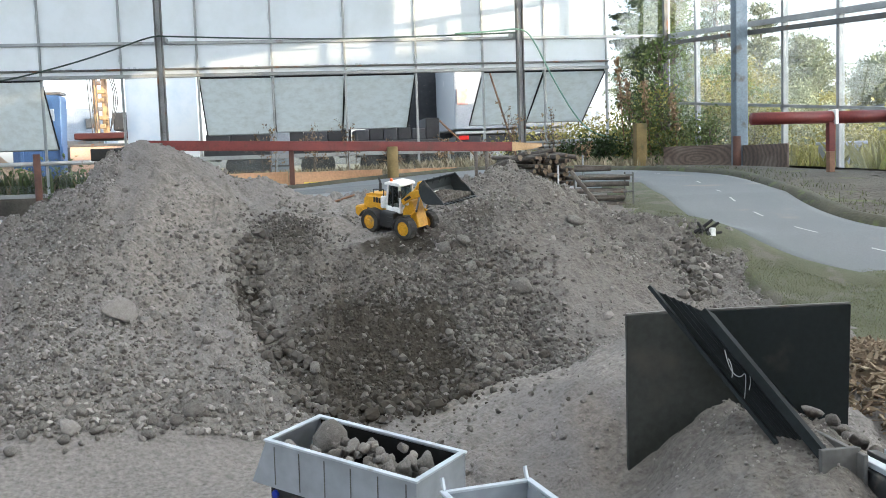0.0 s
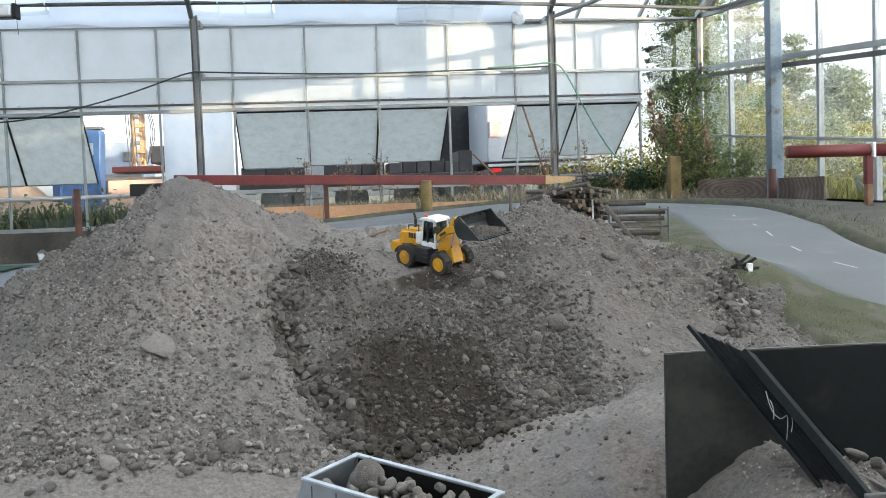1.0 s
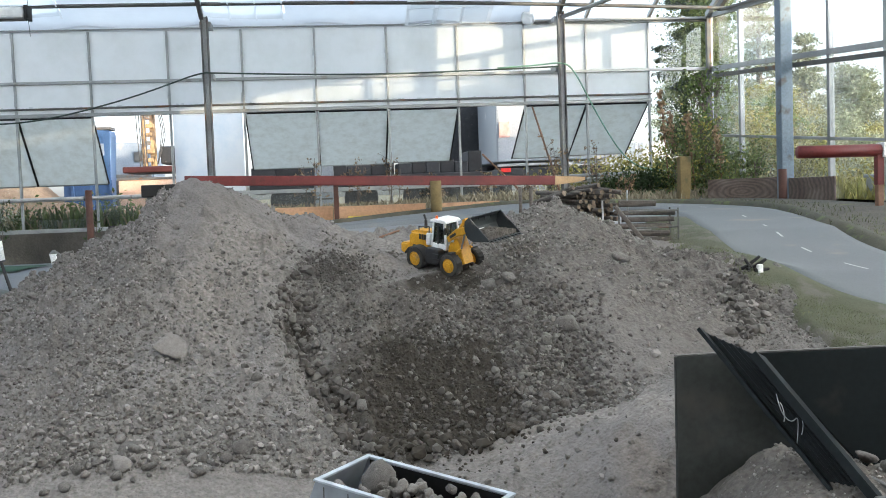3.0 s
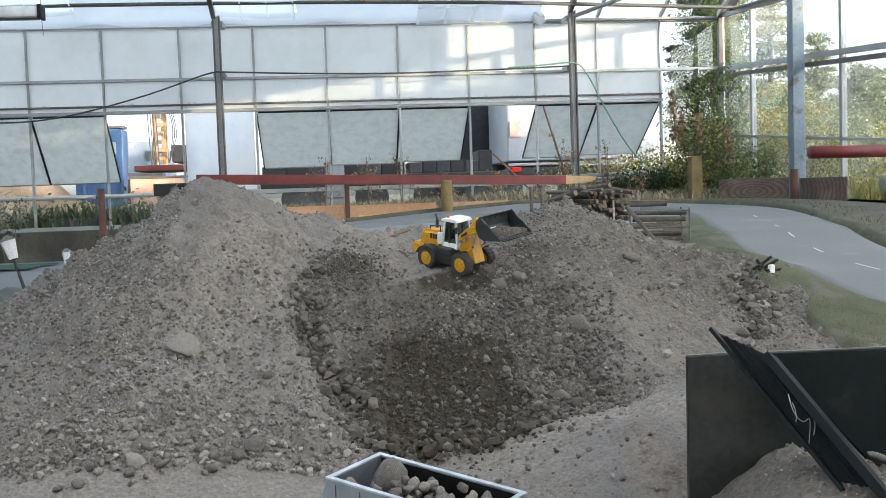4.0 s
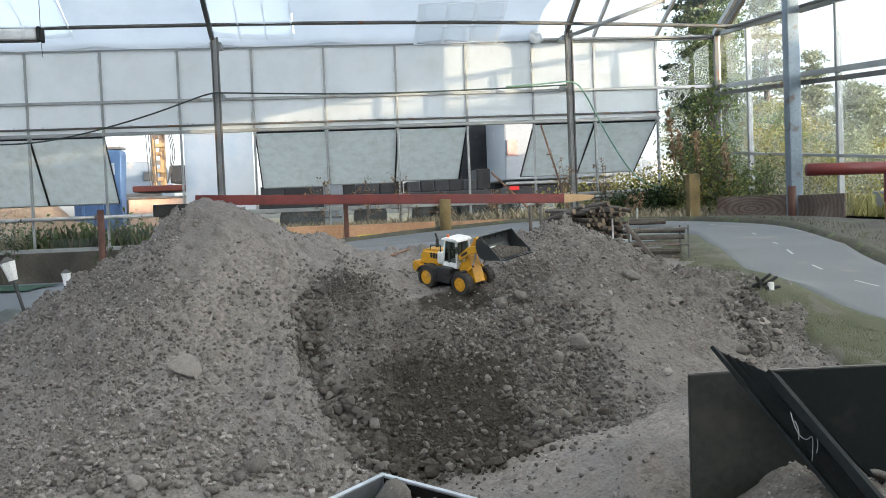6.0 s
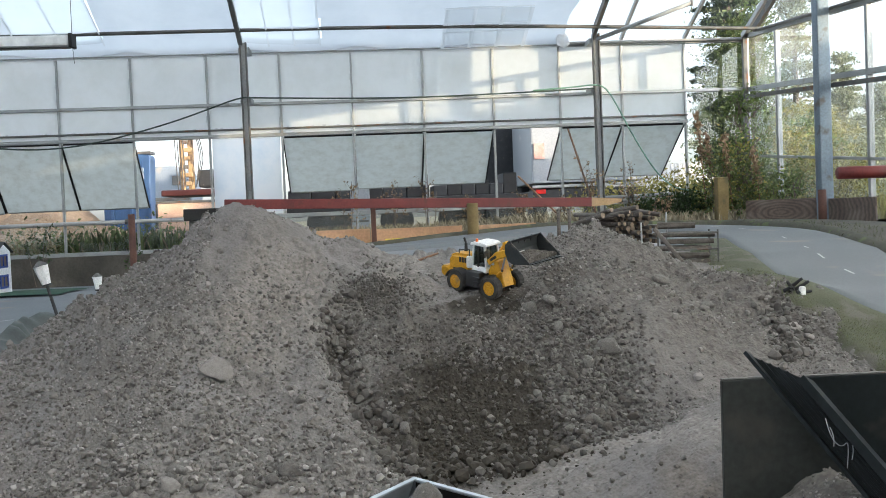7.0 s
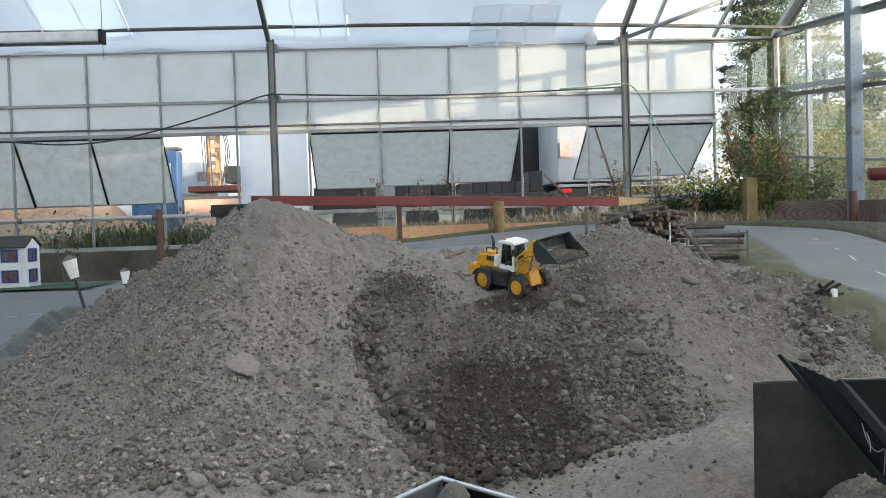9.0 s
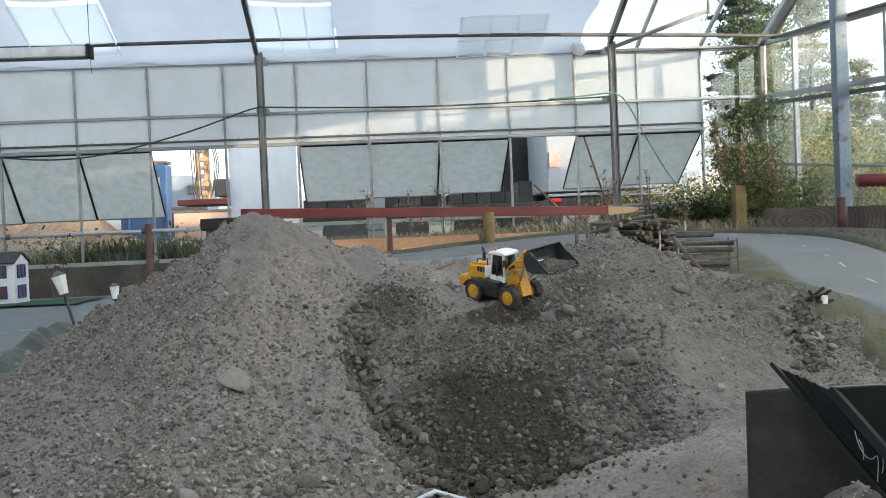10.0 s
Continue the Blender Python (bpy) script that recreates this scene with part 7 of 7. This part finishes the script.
bush(cs, [(vine.uniform(0.10, 0.20), 0.16, vine.uniform(0.10, 0.24)) for _ in cs], 1500, 0.052, LEAF_MID, "green vine climbing the greenhouse corner bars", 41, "vine")
bush([(5.5, 13.5, 1.3), (5.55, 13.45, 1.9), (5.58, 13.4, 2.6), (5.52, 13.3, 3.2), (5.5, 13.3, 3.6), (5.55, 12.9, 1.3)], [(0.25, 0.25, 0.4), (0.15, 0.2, 0.4), (0.17, 0.2, 0.35), (0.19, 0.2, 0.3), (0.16, 0.2, 0.3), (0.12, 0.3, 0.35)], 7000, 0.06, LEAF_MID, "sunlit creeper growing up outside the glass corner", 32)
bush([(6.3, 14.0, 1.3), (6.8, 13.6, 1.3), (7.2, 14.6, 1.5), (6.9, 15.5, 1.9)], [(0.35, 0.4, 0.4)] * 4, 11000, 0.06, LEAF_YEL, "yellowing sunlit shrub outside the glass wall", 33)
bush([(4.55, 12.1, 1.25), (4.8, 12.3, 1.7), (4.3, 12.4, 1.1), (5.0, 11.9, 1.2)], [(0.25, 0.2, 0.25)] * 4, 1300, 0.05, LEAF_YEL, "yellow-green shoots among the climbing shrub", 42)
bush([(3.7, 12.3, 1.12), (4.05, 12.25, 1.18), (3.9, 12.35, 1.05)], [(0.24, 0.15, 0.13)] * 3, 4200, 0.05, LEAF_DARK, "low dark green shrub at the foot of the pipes", 34)
bush([(4.9, 11.3, 1.25), (5.0, 11.15, 1.4)], [(0.2, 0.16, 0.2)] * 2, 900, 0.05, LEAF_VINE, "small dark green shrub behind the plywood", 35)
bush([(-4.6, 13.5, 0.98), (-3.9, 13.45, 1.0), (-3.3, 13.5, 1.0), (-2.7, 13.5, 1.0), (-2.1, 13.55, 0.95)], [(0.45, 0.2, 0.2)] * 5, 1300, 0.07, LEAF_VINE, "dark green weeds growing outside the low panes", 36)
bush([(4.6, 15.2, 1.2), (5.2, 15.6, 1.3), (4.0, 15.4, 1.1)], [(0.5, 0.4, 0.35)] * 3, 6000, 0.06, LEAF_YEL, "yellow-green roadside shrub outside", 37)
bush([(9.5, 14.5, 1.1), (10.5, 15.5, 1.2), (8.6, 13.5, 1.0), (9.0, 12.0, 1.0)], [(0.8, 0.6, 0.35)] * 4, 9000, 0.08, LEAF_YEL, "sunlit yellow-green grass clump in the yard", 38)


def weed(x, y, z, h, material, seed, label, n=26, leaf=0.04):
    """A thin branching dry stalk."""
    t = thing("dry_weed", label, "weed", "dry weeds")
    r = np.random.RandomState(seed)
    bm = bmesh.new()
    cs = []
    for s in range(4):
        a = Vector((x + r.normal(0, 0.04), y + r.normal(0, 0.03), z))
        b = a + Vector((r.normal(0, 0.10) * h, r.normal(0, 0.06) * h, h * r.uniform(0.6, 1.0)))
        rod(bm, a, b, 0.006, 0.002, 5)
        for k in range(6):
            p = a.lerp(b, 0.35 + 0.1 * k)
            q = p + Vector((r.normal(0, 0.10), r.normal(0, 0.05), r.uniform(0.03, 0.12))) * h
            rod(bm, p, q, 0.003, 0.001, 4)
            cs.append(tuple(q))
    tagged(part("stalk", bm, TRUNK, t), kind="stuff")
    tagged(leaves("seed_head", cs, [(0.03, 0.03, 0.03)] * len(cs), n * 6, leaf, material, t, seed), kind="stuff")


for k, (x, y, h, m) in enumerate(((-0.2, 12.5, 0.95, LEAF_DEAD), (0.35, 12.55, 0.85, LEAF_DEAD), (0.75, 12.5, 0.8, LEAF_DEAD), (2.9, 12.2, 0.9, LEAF_DEAD), (3.4, 12.3, 0.8, LEAF_DEAD), (-4.1, 12.6, 0.8, LEAF_DARK),
                                  (-0.7, 12.3, 0.45, LEAF_DEAD), (1.3, 12.3, 0.45, LEAF_DEAD), (2.0, 12.4, 0.5, LEAF_DEAD), (2.4, 11.8, 0.4, LEAF_DEAD), (3.6, 11.7, 0.35, LEAF_DEAD), (-2.9, 12.6, 0.5, LEAF_DARK))):
    weed(x, y, land(x, y) + 0.01, h, m, 50 + k, "dry branching weed standing before the glass wall")
# tall withered stalks by the corner
for k, (x, y, h) in enumerate(((4.35, 12.2, 1.35), (4.62, 12.0, 1.05), (4.95, 11.9, 0.85), (4.5, 12.3, 1.1))):
    t = thing("withered_stalk", "tall withered brown stalk with hanging dead leaves", "dead plant", "withered stalks")
    bm = bmesh.new()
    z = land(x, y)
    rod(bm, (x, y, z), (x - 0.10, y, z + h), 0.009, 0.004, 7)
    part("stem", bm, BARE, t)
    leaves("dead_leaves", [(x - 0.10 * f, y, z + h * f) for f in (0.6, 0.68, 0.76, 0.84, 0.92, 1.0)], [(0.035, 0.04, 0.05)] * 6, 150, 0.06, LEAF_DEAD, t, 80 + k, 0.8)
for a, b in (((2.62, 12.4, 2.2), (2.95, 12.25, 0.98)), ((1.95, 12.4, 1.62), (2.55, 12.25, 0.98))):
    bm = bmesh.new()
    rod(bm, a, b, 0.012, 0.014, 8)
    tagged(new("garden_cane", finish(bm, BARE, "garden_cane")), "thin leaning wooden garden cane", "cane", "canes")
LEAF_TURF = leaf_material("turf_blade", (0.095, 0.11, 0.052), (0.155, 0.16, 0.09), 0.45)
blades("grass", turf_spots, 0.009, 1.2, LEAF_TURF, "short worn grass blades on the verge", "grass")
r = np.random.RandomState(4)
spots = [(x, y, land(x, y) + 0.01) for x, y in zip(r.uniform(-1.2, 4.6, 2600), r.uniform(10.7, 12.8, 2600)) if not (x > 4.2 and y < 11.2)]
blades("dry_grass", spots, 0.14, 0.9, BLADE, "dry grass and weeds in the soil bed", "grass")
spots = [(x, y, OZ) for x, y in zip(r.uniform(-7, 6, 5200), r.uniform(13.2, 16.0, 5200))]
bank_spots = []
for q in [q for q in OUTER if q.x > 3.2]:
    for _ in range(8):
        x, y = q.x + r.uniform(0.02, 0.5), q.y + r.uniform(-0.05, 0.35)
        if x < 5.0:
            bank_spots.append((x, y, land(x, y) + 0.035))
blades("bank_weeds", bank_spots, 0.03, 1.0, LEAF_TURF, "short dark weeds on the outer road bank", "grass")
DRYB = surface("straw_blade", (0.26, 0.21, 0.11), (0.36, 0.29, 0.16), 5, 40, 0.8, 0, 0)
blades("dry_grass", spots, 0.24, 0.8, DRYB, "dry straw-coloured grass outside the glass wall", "grass")
spots = [(x, y, OZ) for x, y in zip(r.uniform(5.5, 14, 6000), r.uniform(8, 22, 6000))]
blades("meadow_grass", spots, 0.35, 0.8, LEAF_YEL, "sunlit yellow-green meadow grass in the yard", "grass")

spots = [(x, y, OZ) for x, y in zip(r.normal(-3.2, 0.5, 320), r.uniform(13.2, 13.6, 320))]
blades("tall_weeds", spots, 0.34, 0.5, LEAF_VINE, "tall dark green grass weeds outside the low panes", "grass")

# ---------------------------------------------------------------- the yard outside
SAND = surface("orange_tan_spoil", (0.34, 0.22, 0.13), (0.44, 0.31, 0.19), 1.5, 20, 0.95, 0, 0.8, ((0.5, 0.40, 0.28), 9, 0.6), 0.05)


def spoil(x, y, r, h, label, seed):
    g = np.linspace(-1, 1, 46)
    me = grid_mesh("earth_mound", x + g * r, y + g * r, lambda X, Y: OZ - 0.05 + h * np.clip(1 - np.hypot(X - x, Y - y) / r, 0, 1) * (1 + 0.25 * lattice(X * 2.1 + seed, Y * 2.1, 9) + 0.12 * lattice(X * 6, Y * 6 + seed, 8)), SAND)
    tagged(new("earth_mound", me), label, "earth heap", "spoil heaps")


spoil(-8.8, 19.5, 4.2, 3.2, "tall orange-tan heap of spoil in the yard", 2)
spoil(-5.6, 17.2, 2.6, 0.75, "low orange-tan heap of spoil by the glass", 3)
spoil(-3.6, 16.5, 1.6, 0.35, "low tan heap of spoil by the glass", 4)

SKIP = surface("blue_skip_paint", (0.045, 0.10, 0.22), (0.075, 0.145, 0.28), 3, 40, 0.5, 0.1, 0.1, ((0.12, 0.09, 0.07), 4, 0.66))
skip = thing("blue_skip", "faded blue steel container with a sloping side, dirty", "container")
bm = bmesh.new()
prism(bm, [(-5.1, OZ + 0.1), (-4.24, OZ + 0.1), (-4.17, 2.50), (-4.19, 2.58), (-4.48, 2.60), (-4.55, 1.74), (-5.1, 1.72)], 19.6, 20.1)
bmesh.ops.bevel(bm, geom=bm.edges[:], offset=0.012, segments=1, affect="EDGES")
body = part("body", bm, SKIP, skip)
for k in range(3):
    bm = bmesh.new()
    box(bm, (-4.95 + 0.36 * k, 19.54, OZ + 0.12), (-4.90 + 0.36 * k, 19.598, 1.62))
    part("rib", bm, SKIP, body)
bm = bmesh.new()
box(bm, (-4.42, 19.57, 2.10), (-4.30, 19.598, 2.33), 0.01)
part("window", bm, GREYM, skip, "pale window")
bm = bmesh.new()
box(bm, (-4.47, 19.62, 2.602), (-4.17, 20.08, 2.65))
part("roof_lip", bm, STEEL_DARK, skip)
TAN = surface("ochre_machine_paint", (0.30, 0.20, 0.10), (0.42, 0.30, 0.16), 3, 40, 0.6, 0.1, 0.2, ((0.12, 0.085, 0.06), 5, 0.5))
REDP = surface("red_machine_paint", (0.035, 0.009, 0.008), (0.055, 0.014, 0.012), 3, 40, 0.45, 0.1, 0.1)
rig = thing("drilling_rig", "worn ochre drilling rig with upright mast and hoses", "drilling rig")
for x, y, w in ((-4.52, 25.0, 0.10), (-4.32, 25.1, 0.13)):
    bm = bmesh.new()
    box(bm, (x - w / 2, y - 0.1, 1.9), (x + w / 2, y + 0.1, 5.6), 0.02)
    part("mast", bm, TAN, rig)
for k in range(9):
    bm = bmesh.new()
    box(bm, (-4.47 - 0.03 * (k % 2), 24.9, 1.95 + 0.21 * k), (-4.36 + 0.05 * (k % 3), 25.05, 2.05 + 0.21 * k), 0.01)
    part("mast_rung", bm, TAN if k % 3 else STEEL_DARK, rig)
for k in range(4):
    tube([(-4.66 + 0.05 * k, 24.85, 4.6), (-4.68 + 0.07 * k, 24.8, 3.2 + 0.1 * k), (-4.60 + 0.06 * k, 24.82, 2.0)], 0.012, BLK, "hose", rig)
for k in range(3):
    tube([(-4.2 + 0.05 * k, 24.9, 3.5), (-4.05 + 0.05 * k, 24.9, 3.1 - 0.1 * k), (-4.12 + 0.03 * k, 24.9, 2.5), (-4.2, 24.9, 2.1)], 0.012, BLK, "hose", rig)
bm = bmesh.new()
box(bm, (-5.0, 24.6, 1.90), (-3.7, 26.4, 2.05), 0.03)
part("body", bm, REDP, rig, "dull red body")
bm = bmesh.new()
box(bm, (-4.15, 25.0, 2.105), (-3.72, 26.0, 2.55), 0.05)
part("engine_cover", bm, BLK, rig)
for y in (24.7, 25.9):
    bm = bmesh.new()
    box(bm, (-5.3, y, OZ), (-3.3, y + 0.4, 1.75), 0.15)
    part("track", bm, BLK, rig)
t = thing("white_van", "pale dusty blue delivery van parked behind the rig", "van")
VAN = surface("dusty_pale_blue_van", (0.17, 0.21, 0.26), (0.22, 0.26, 0.31), 2, 30, 0.5, 0, 0.05, ((0.30, 0.29, 0.27), 2, 0.6))
bm = bmesh.new()
prism(bm, [(-6.4, 1.2), (-5.05, 1.2), (-5.02, 2.1), (-5.12, 2.72), (-5.4, 2.9), (-6.4, 2.92)], 29.0, 31.0)
bmesh.ops.bevel(bm, geom=bm.edges[:], offset=0.06, segments=2, affect="EDGES")
part("body", bm, VAN, t)
for x in (-6.1, -5.4):
    bm = bmesh.new()
    rod(bm, (x, 28.98, 1.15), (x, 29.25, 1.15), 0.34, seg=20)
    part("wheel", bm, TYRE, t)
bm = bmesh.new()
box(bm, (-5.55, 28.96, 2.35), (-5.2, 28.995, 2.62), 0.02)
part("window", bm, STEEL_DARK, t)
bm = bmesh.new()
box(bm, (-6.3, 28.97, 1.9), (-5.08, 28.995, 2.0))
part("side_stripe", bm, STEEL_DARK, t)
t = thing("loading_board", "sunlit pinkish-tan steel dozer blade lying low", "steel board")
BLADEP = surface("worn_tan_blade", (0.42, 0.27, 0.19), (0.52, 0.38, 0.29), 2.5, 40, 0.6, 0.1, 0.1, ((0.60, 0.52, 0.46), 3, 0.58))
bm = bmesh.new()
box(bm, (-4.55, 21.9, 1.05), (-3.05, 22.1, 1.66), 0.03)
part("plate", bm, BLADEP, t)
bm = bmesh.new()
box(bm, (-4.57, 21.88, 1.66), (-3.03, 22.12, 1.71), 0.01)
part("top_edge", bm, STEEL_DARK, t)
for x in (-4.3, -3.2):
    bm = bmesh.new()
    box(bm, (x - 0.08, 22.1, OZ), (x + 0.08, 22.5, 1.3))
    part("foot", bm, STEEL_DARK, t)

TRUCKW = surface("white_truck_box", (0.26, 0.285, 0.31), (0.32, 0.345, 0.37), 2, 30, 0.4, 0, 0.03, ((0.5, 0.5, 0.48), 2, 0.66))
POSTER = surface("faded_poster", (0.45, 0.22, 0.18), (0.55, 0.40, 0.36), 9, 40, 0.6, 0, 0)
trk = thing("box_truck", "white box truck with red tail lamp", "truck")
bm = bmesh.new()
box(bm, (3.5, 20.3, 1.74), (6.1, 22.8, 3.45), 0.04)
boxp = part("box_body", bm, TRUCKW, trk)
bm = bmesh.new()
box(bm, (3.56, 20.27, 2.25), (3.78, 20.295, 2.58))
part("poster", bm, POSTER, boxp, "faded red poster")
bm = bmesh.new()
box(bm, (3.6, 20.4, 1.35), (5.8, 25.0, 1.6), 0.02)
part("chassis", bm, BLK, trk)
bm = bmesh.new()
box(bm, (3.6, 23.1, 1.3), (5.8, 24.9, 3.1), 0.12)
part("cab", bm, BLK, trk, "dark cab")
for x in (3.75, 5.65):
    for y in (21.2, 24.2):
        bm = bmesh.new()
        rod(bm, (x - 0.14, y, OZ + 0.42), (x + 0.14, y, OZ + 0.42), 0.42, seg=22)
        part("wheel", bm, TYRE, trk)
bm = bmesh.new()
box(bm, (3.55, 20.14, 1.52), (3.76, 20.19, 1.61), 0.01)
part("tail_lamp", bm, surface("red_lamp_glass", (0.55, 0.02, 0.02), (0.65, 0.04, 0.03), 9, 90, 0.2), trk, "red tail lamp")
bm = bmesh.new()
box(bm, (3.5, 20.2, 1.40), (5.9, 20.28, 1.60), 0.01)
part("under_guard", bm, BLK, trk)
bm = bmesh.new()
box(bm, (3.5, 20.2, 1.64), (5.9, 20.29, 1.70), 0.01)
part("bumper", bm, STEEL, trk)


# invented body on wheels that fills the dark gap left of the truck
t = thing("dark_filler_body", "dark wheeled body added to fill the dark gap beside the box truck", "lorry")
bm = bmesh.new()
box(bm, (2.75, 23.2, 1.3), (3.62, 26.0, 3.5), 0.05)
part("body", bm, BLK, t)
for y in (23.8, 25.4):
    bm = bmesh.new()
    rod(bm, (2.8, y, OZ + 0.42), (3.1, y, OZ + 0.42), 0.42, seg=20)
    part("wheel", bm, TYRE, t)


def flat_trailer(x, y, L, label):
    t = thing("flat_trailer", label, "trailer", "trailers")
    bm = bmesh.new()
    box(bm, (x, y, 1.30), (x + L, y + 1.8, 1.50), 0.02)
    part("deck", bm, BLK, t)
    for k in range(4):
        bm = bmesh.new()
        box(bm, (x + 0.1 + (L - 0.3) * k / 3, y - 0.02, 1.22), (x + 0.18 + (L - 0.3) * k / 3, y + 1.7, 1.298))
        part("cross_member", bm, STEEL_DARK, t)
    for k in (0.25, 0.45, 0.75):
        bm = bmesh.new()
        rod(bm, (x + L * k, y + 0.05, OZ + 0.3), (x + L * k, y + 0.3, OZ + 0.3), 0.3, seg=20)
        part("wheel", bm, TYRE, t)
    for k in range(6):
        bm = bmesh.new()
        box(bm, (x + 0.02 + L * k / 6.1, y + 0.3, 1.505), (x + 0.02 + L * (k + 0.97) / 6.1, y + 1.2, 1.70 + 0.06 * ((k * 7) % 4)), 0.02)
        part("crate", bm, (BLK, SEAL)[k % 2], t)


flat_trailer(-1.4, 17.4, 2.6, "dark flat trailer loaded with crates")
flat_trailer(1.2, 17.2, 1.55, "dark flat trailer loaded with crates")
t = thing("pale_box", "pale blue-white appliance box standing in the yard", "box")
bm = bmesh.new()
box(bm, (-0.25, 16.4, OZ), (0.07, 16.7, 1.66), 0.02)
part("body", bm, TRUCKW, t)
bm = bmesh.new()
box(bm, (-0.24, 16.385, 1.1), (0.04, 16.398, 1.13))
part("seam", bm, STEEL_DARK, t)
fence = thing("picket_fence", "white painted slatted fence in the yard", "fence")
for k in range(22):
    bm = bmesh.new()
    x = 5.55 + 0.085 * k
    box(bm, (x, 19.0, OZ), (x + 0.065, 19.03, 2.0))
    part("slat", bm, WHITE, fence)
for z in (1.2, 1.8):
    bm = bmesh.new()
    box(bm, (5.3, 19.031, z), (7.25, 19.07, z + 0.07))
    part("rail", bm, WHITE, fence)
t = thing("water_tank", "pale blue-grey plastic tank outside the glass", "tank")
bm = bmesh.new()
box(bm, (6.55, 11.0, OZ), (6.95, 11.4, 1.14), 0.03)
part("tank", bm, TRUCKW, t)
bm = bmesh.new()
box(bm, (6.53, 10.98, 1.142), (6.97, 11.42, 1.18), 0.01)
part("lid", bm, GREYM, t)
t = thing("steel_trestle", "grey steel trestle table outside the glass", "trestle")
for x in (7.0, 7.15, 7.5):
    bm = bmesh.new()
    box(bm, (x, 10.2, OZ), (x + 0.03, 10.23, 1.3))
    part("leg", bm, STEEL, t)
bm = bmesh.new()
box(bm, (6.85, 10.1, 1.3), (7.7, 10.6, 1.33), 0.004)
part("top", bm, STEEL, t)
shed = thing("far_house", "low house with a dark pitched roof beyond the yard", "house")
bm = bmesh.new()
box(bm, (20.0, 32.0, OZ), (23.0, 36.0, 1.9))
part("wall", bm, CONCRETE, shed)
bm = bmesh.new()
prism(bm, [(19.8, 1.9), (23.2, 1.9), (21.5, 2.6)], 31.6, 36.4)
part("roof", bm, HR, shed)
for x in (20.5, 21.9):
    bm = bmesh.new()
    box(bm, (x, 31.96, 1.2), (x + 0.6, 31.995, 1.7))
    part("window", bm, BLK, shed)

# plain building added on the sun's side, beyond the view, to keep the low sun off the track
hall = thing("sun_block_hall", "plain grey unseen hall, added to block the low sun", "building")
bm = bmesh.new()
box(bm, (16.0, -34.0, 0.5), (22.0, 4.4, 3.85))
part("wall", bm, CONCRETE, hall)
bm = bmesh.new()
box(bm, (15.8, -34.2, 3.86), (22.2, 4.6, 3.96))
part("roof", bm, HR, hall)
# hedge beyond the view, added to break up the sun past the hall
bush([(11.0 + 0.2 * (k % 3), 7.3 + 0.45 * k, 1.6) for k in range(7)], [(0.6, 0.6, 0.9)] * 7, 5200, 0.2, LEAF_DARK, "unseen leafy dark hedge by the hall, added to dapple the low sun", 39, "hedge")
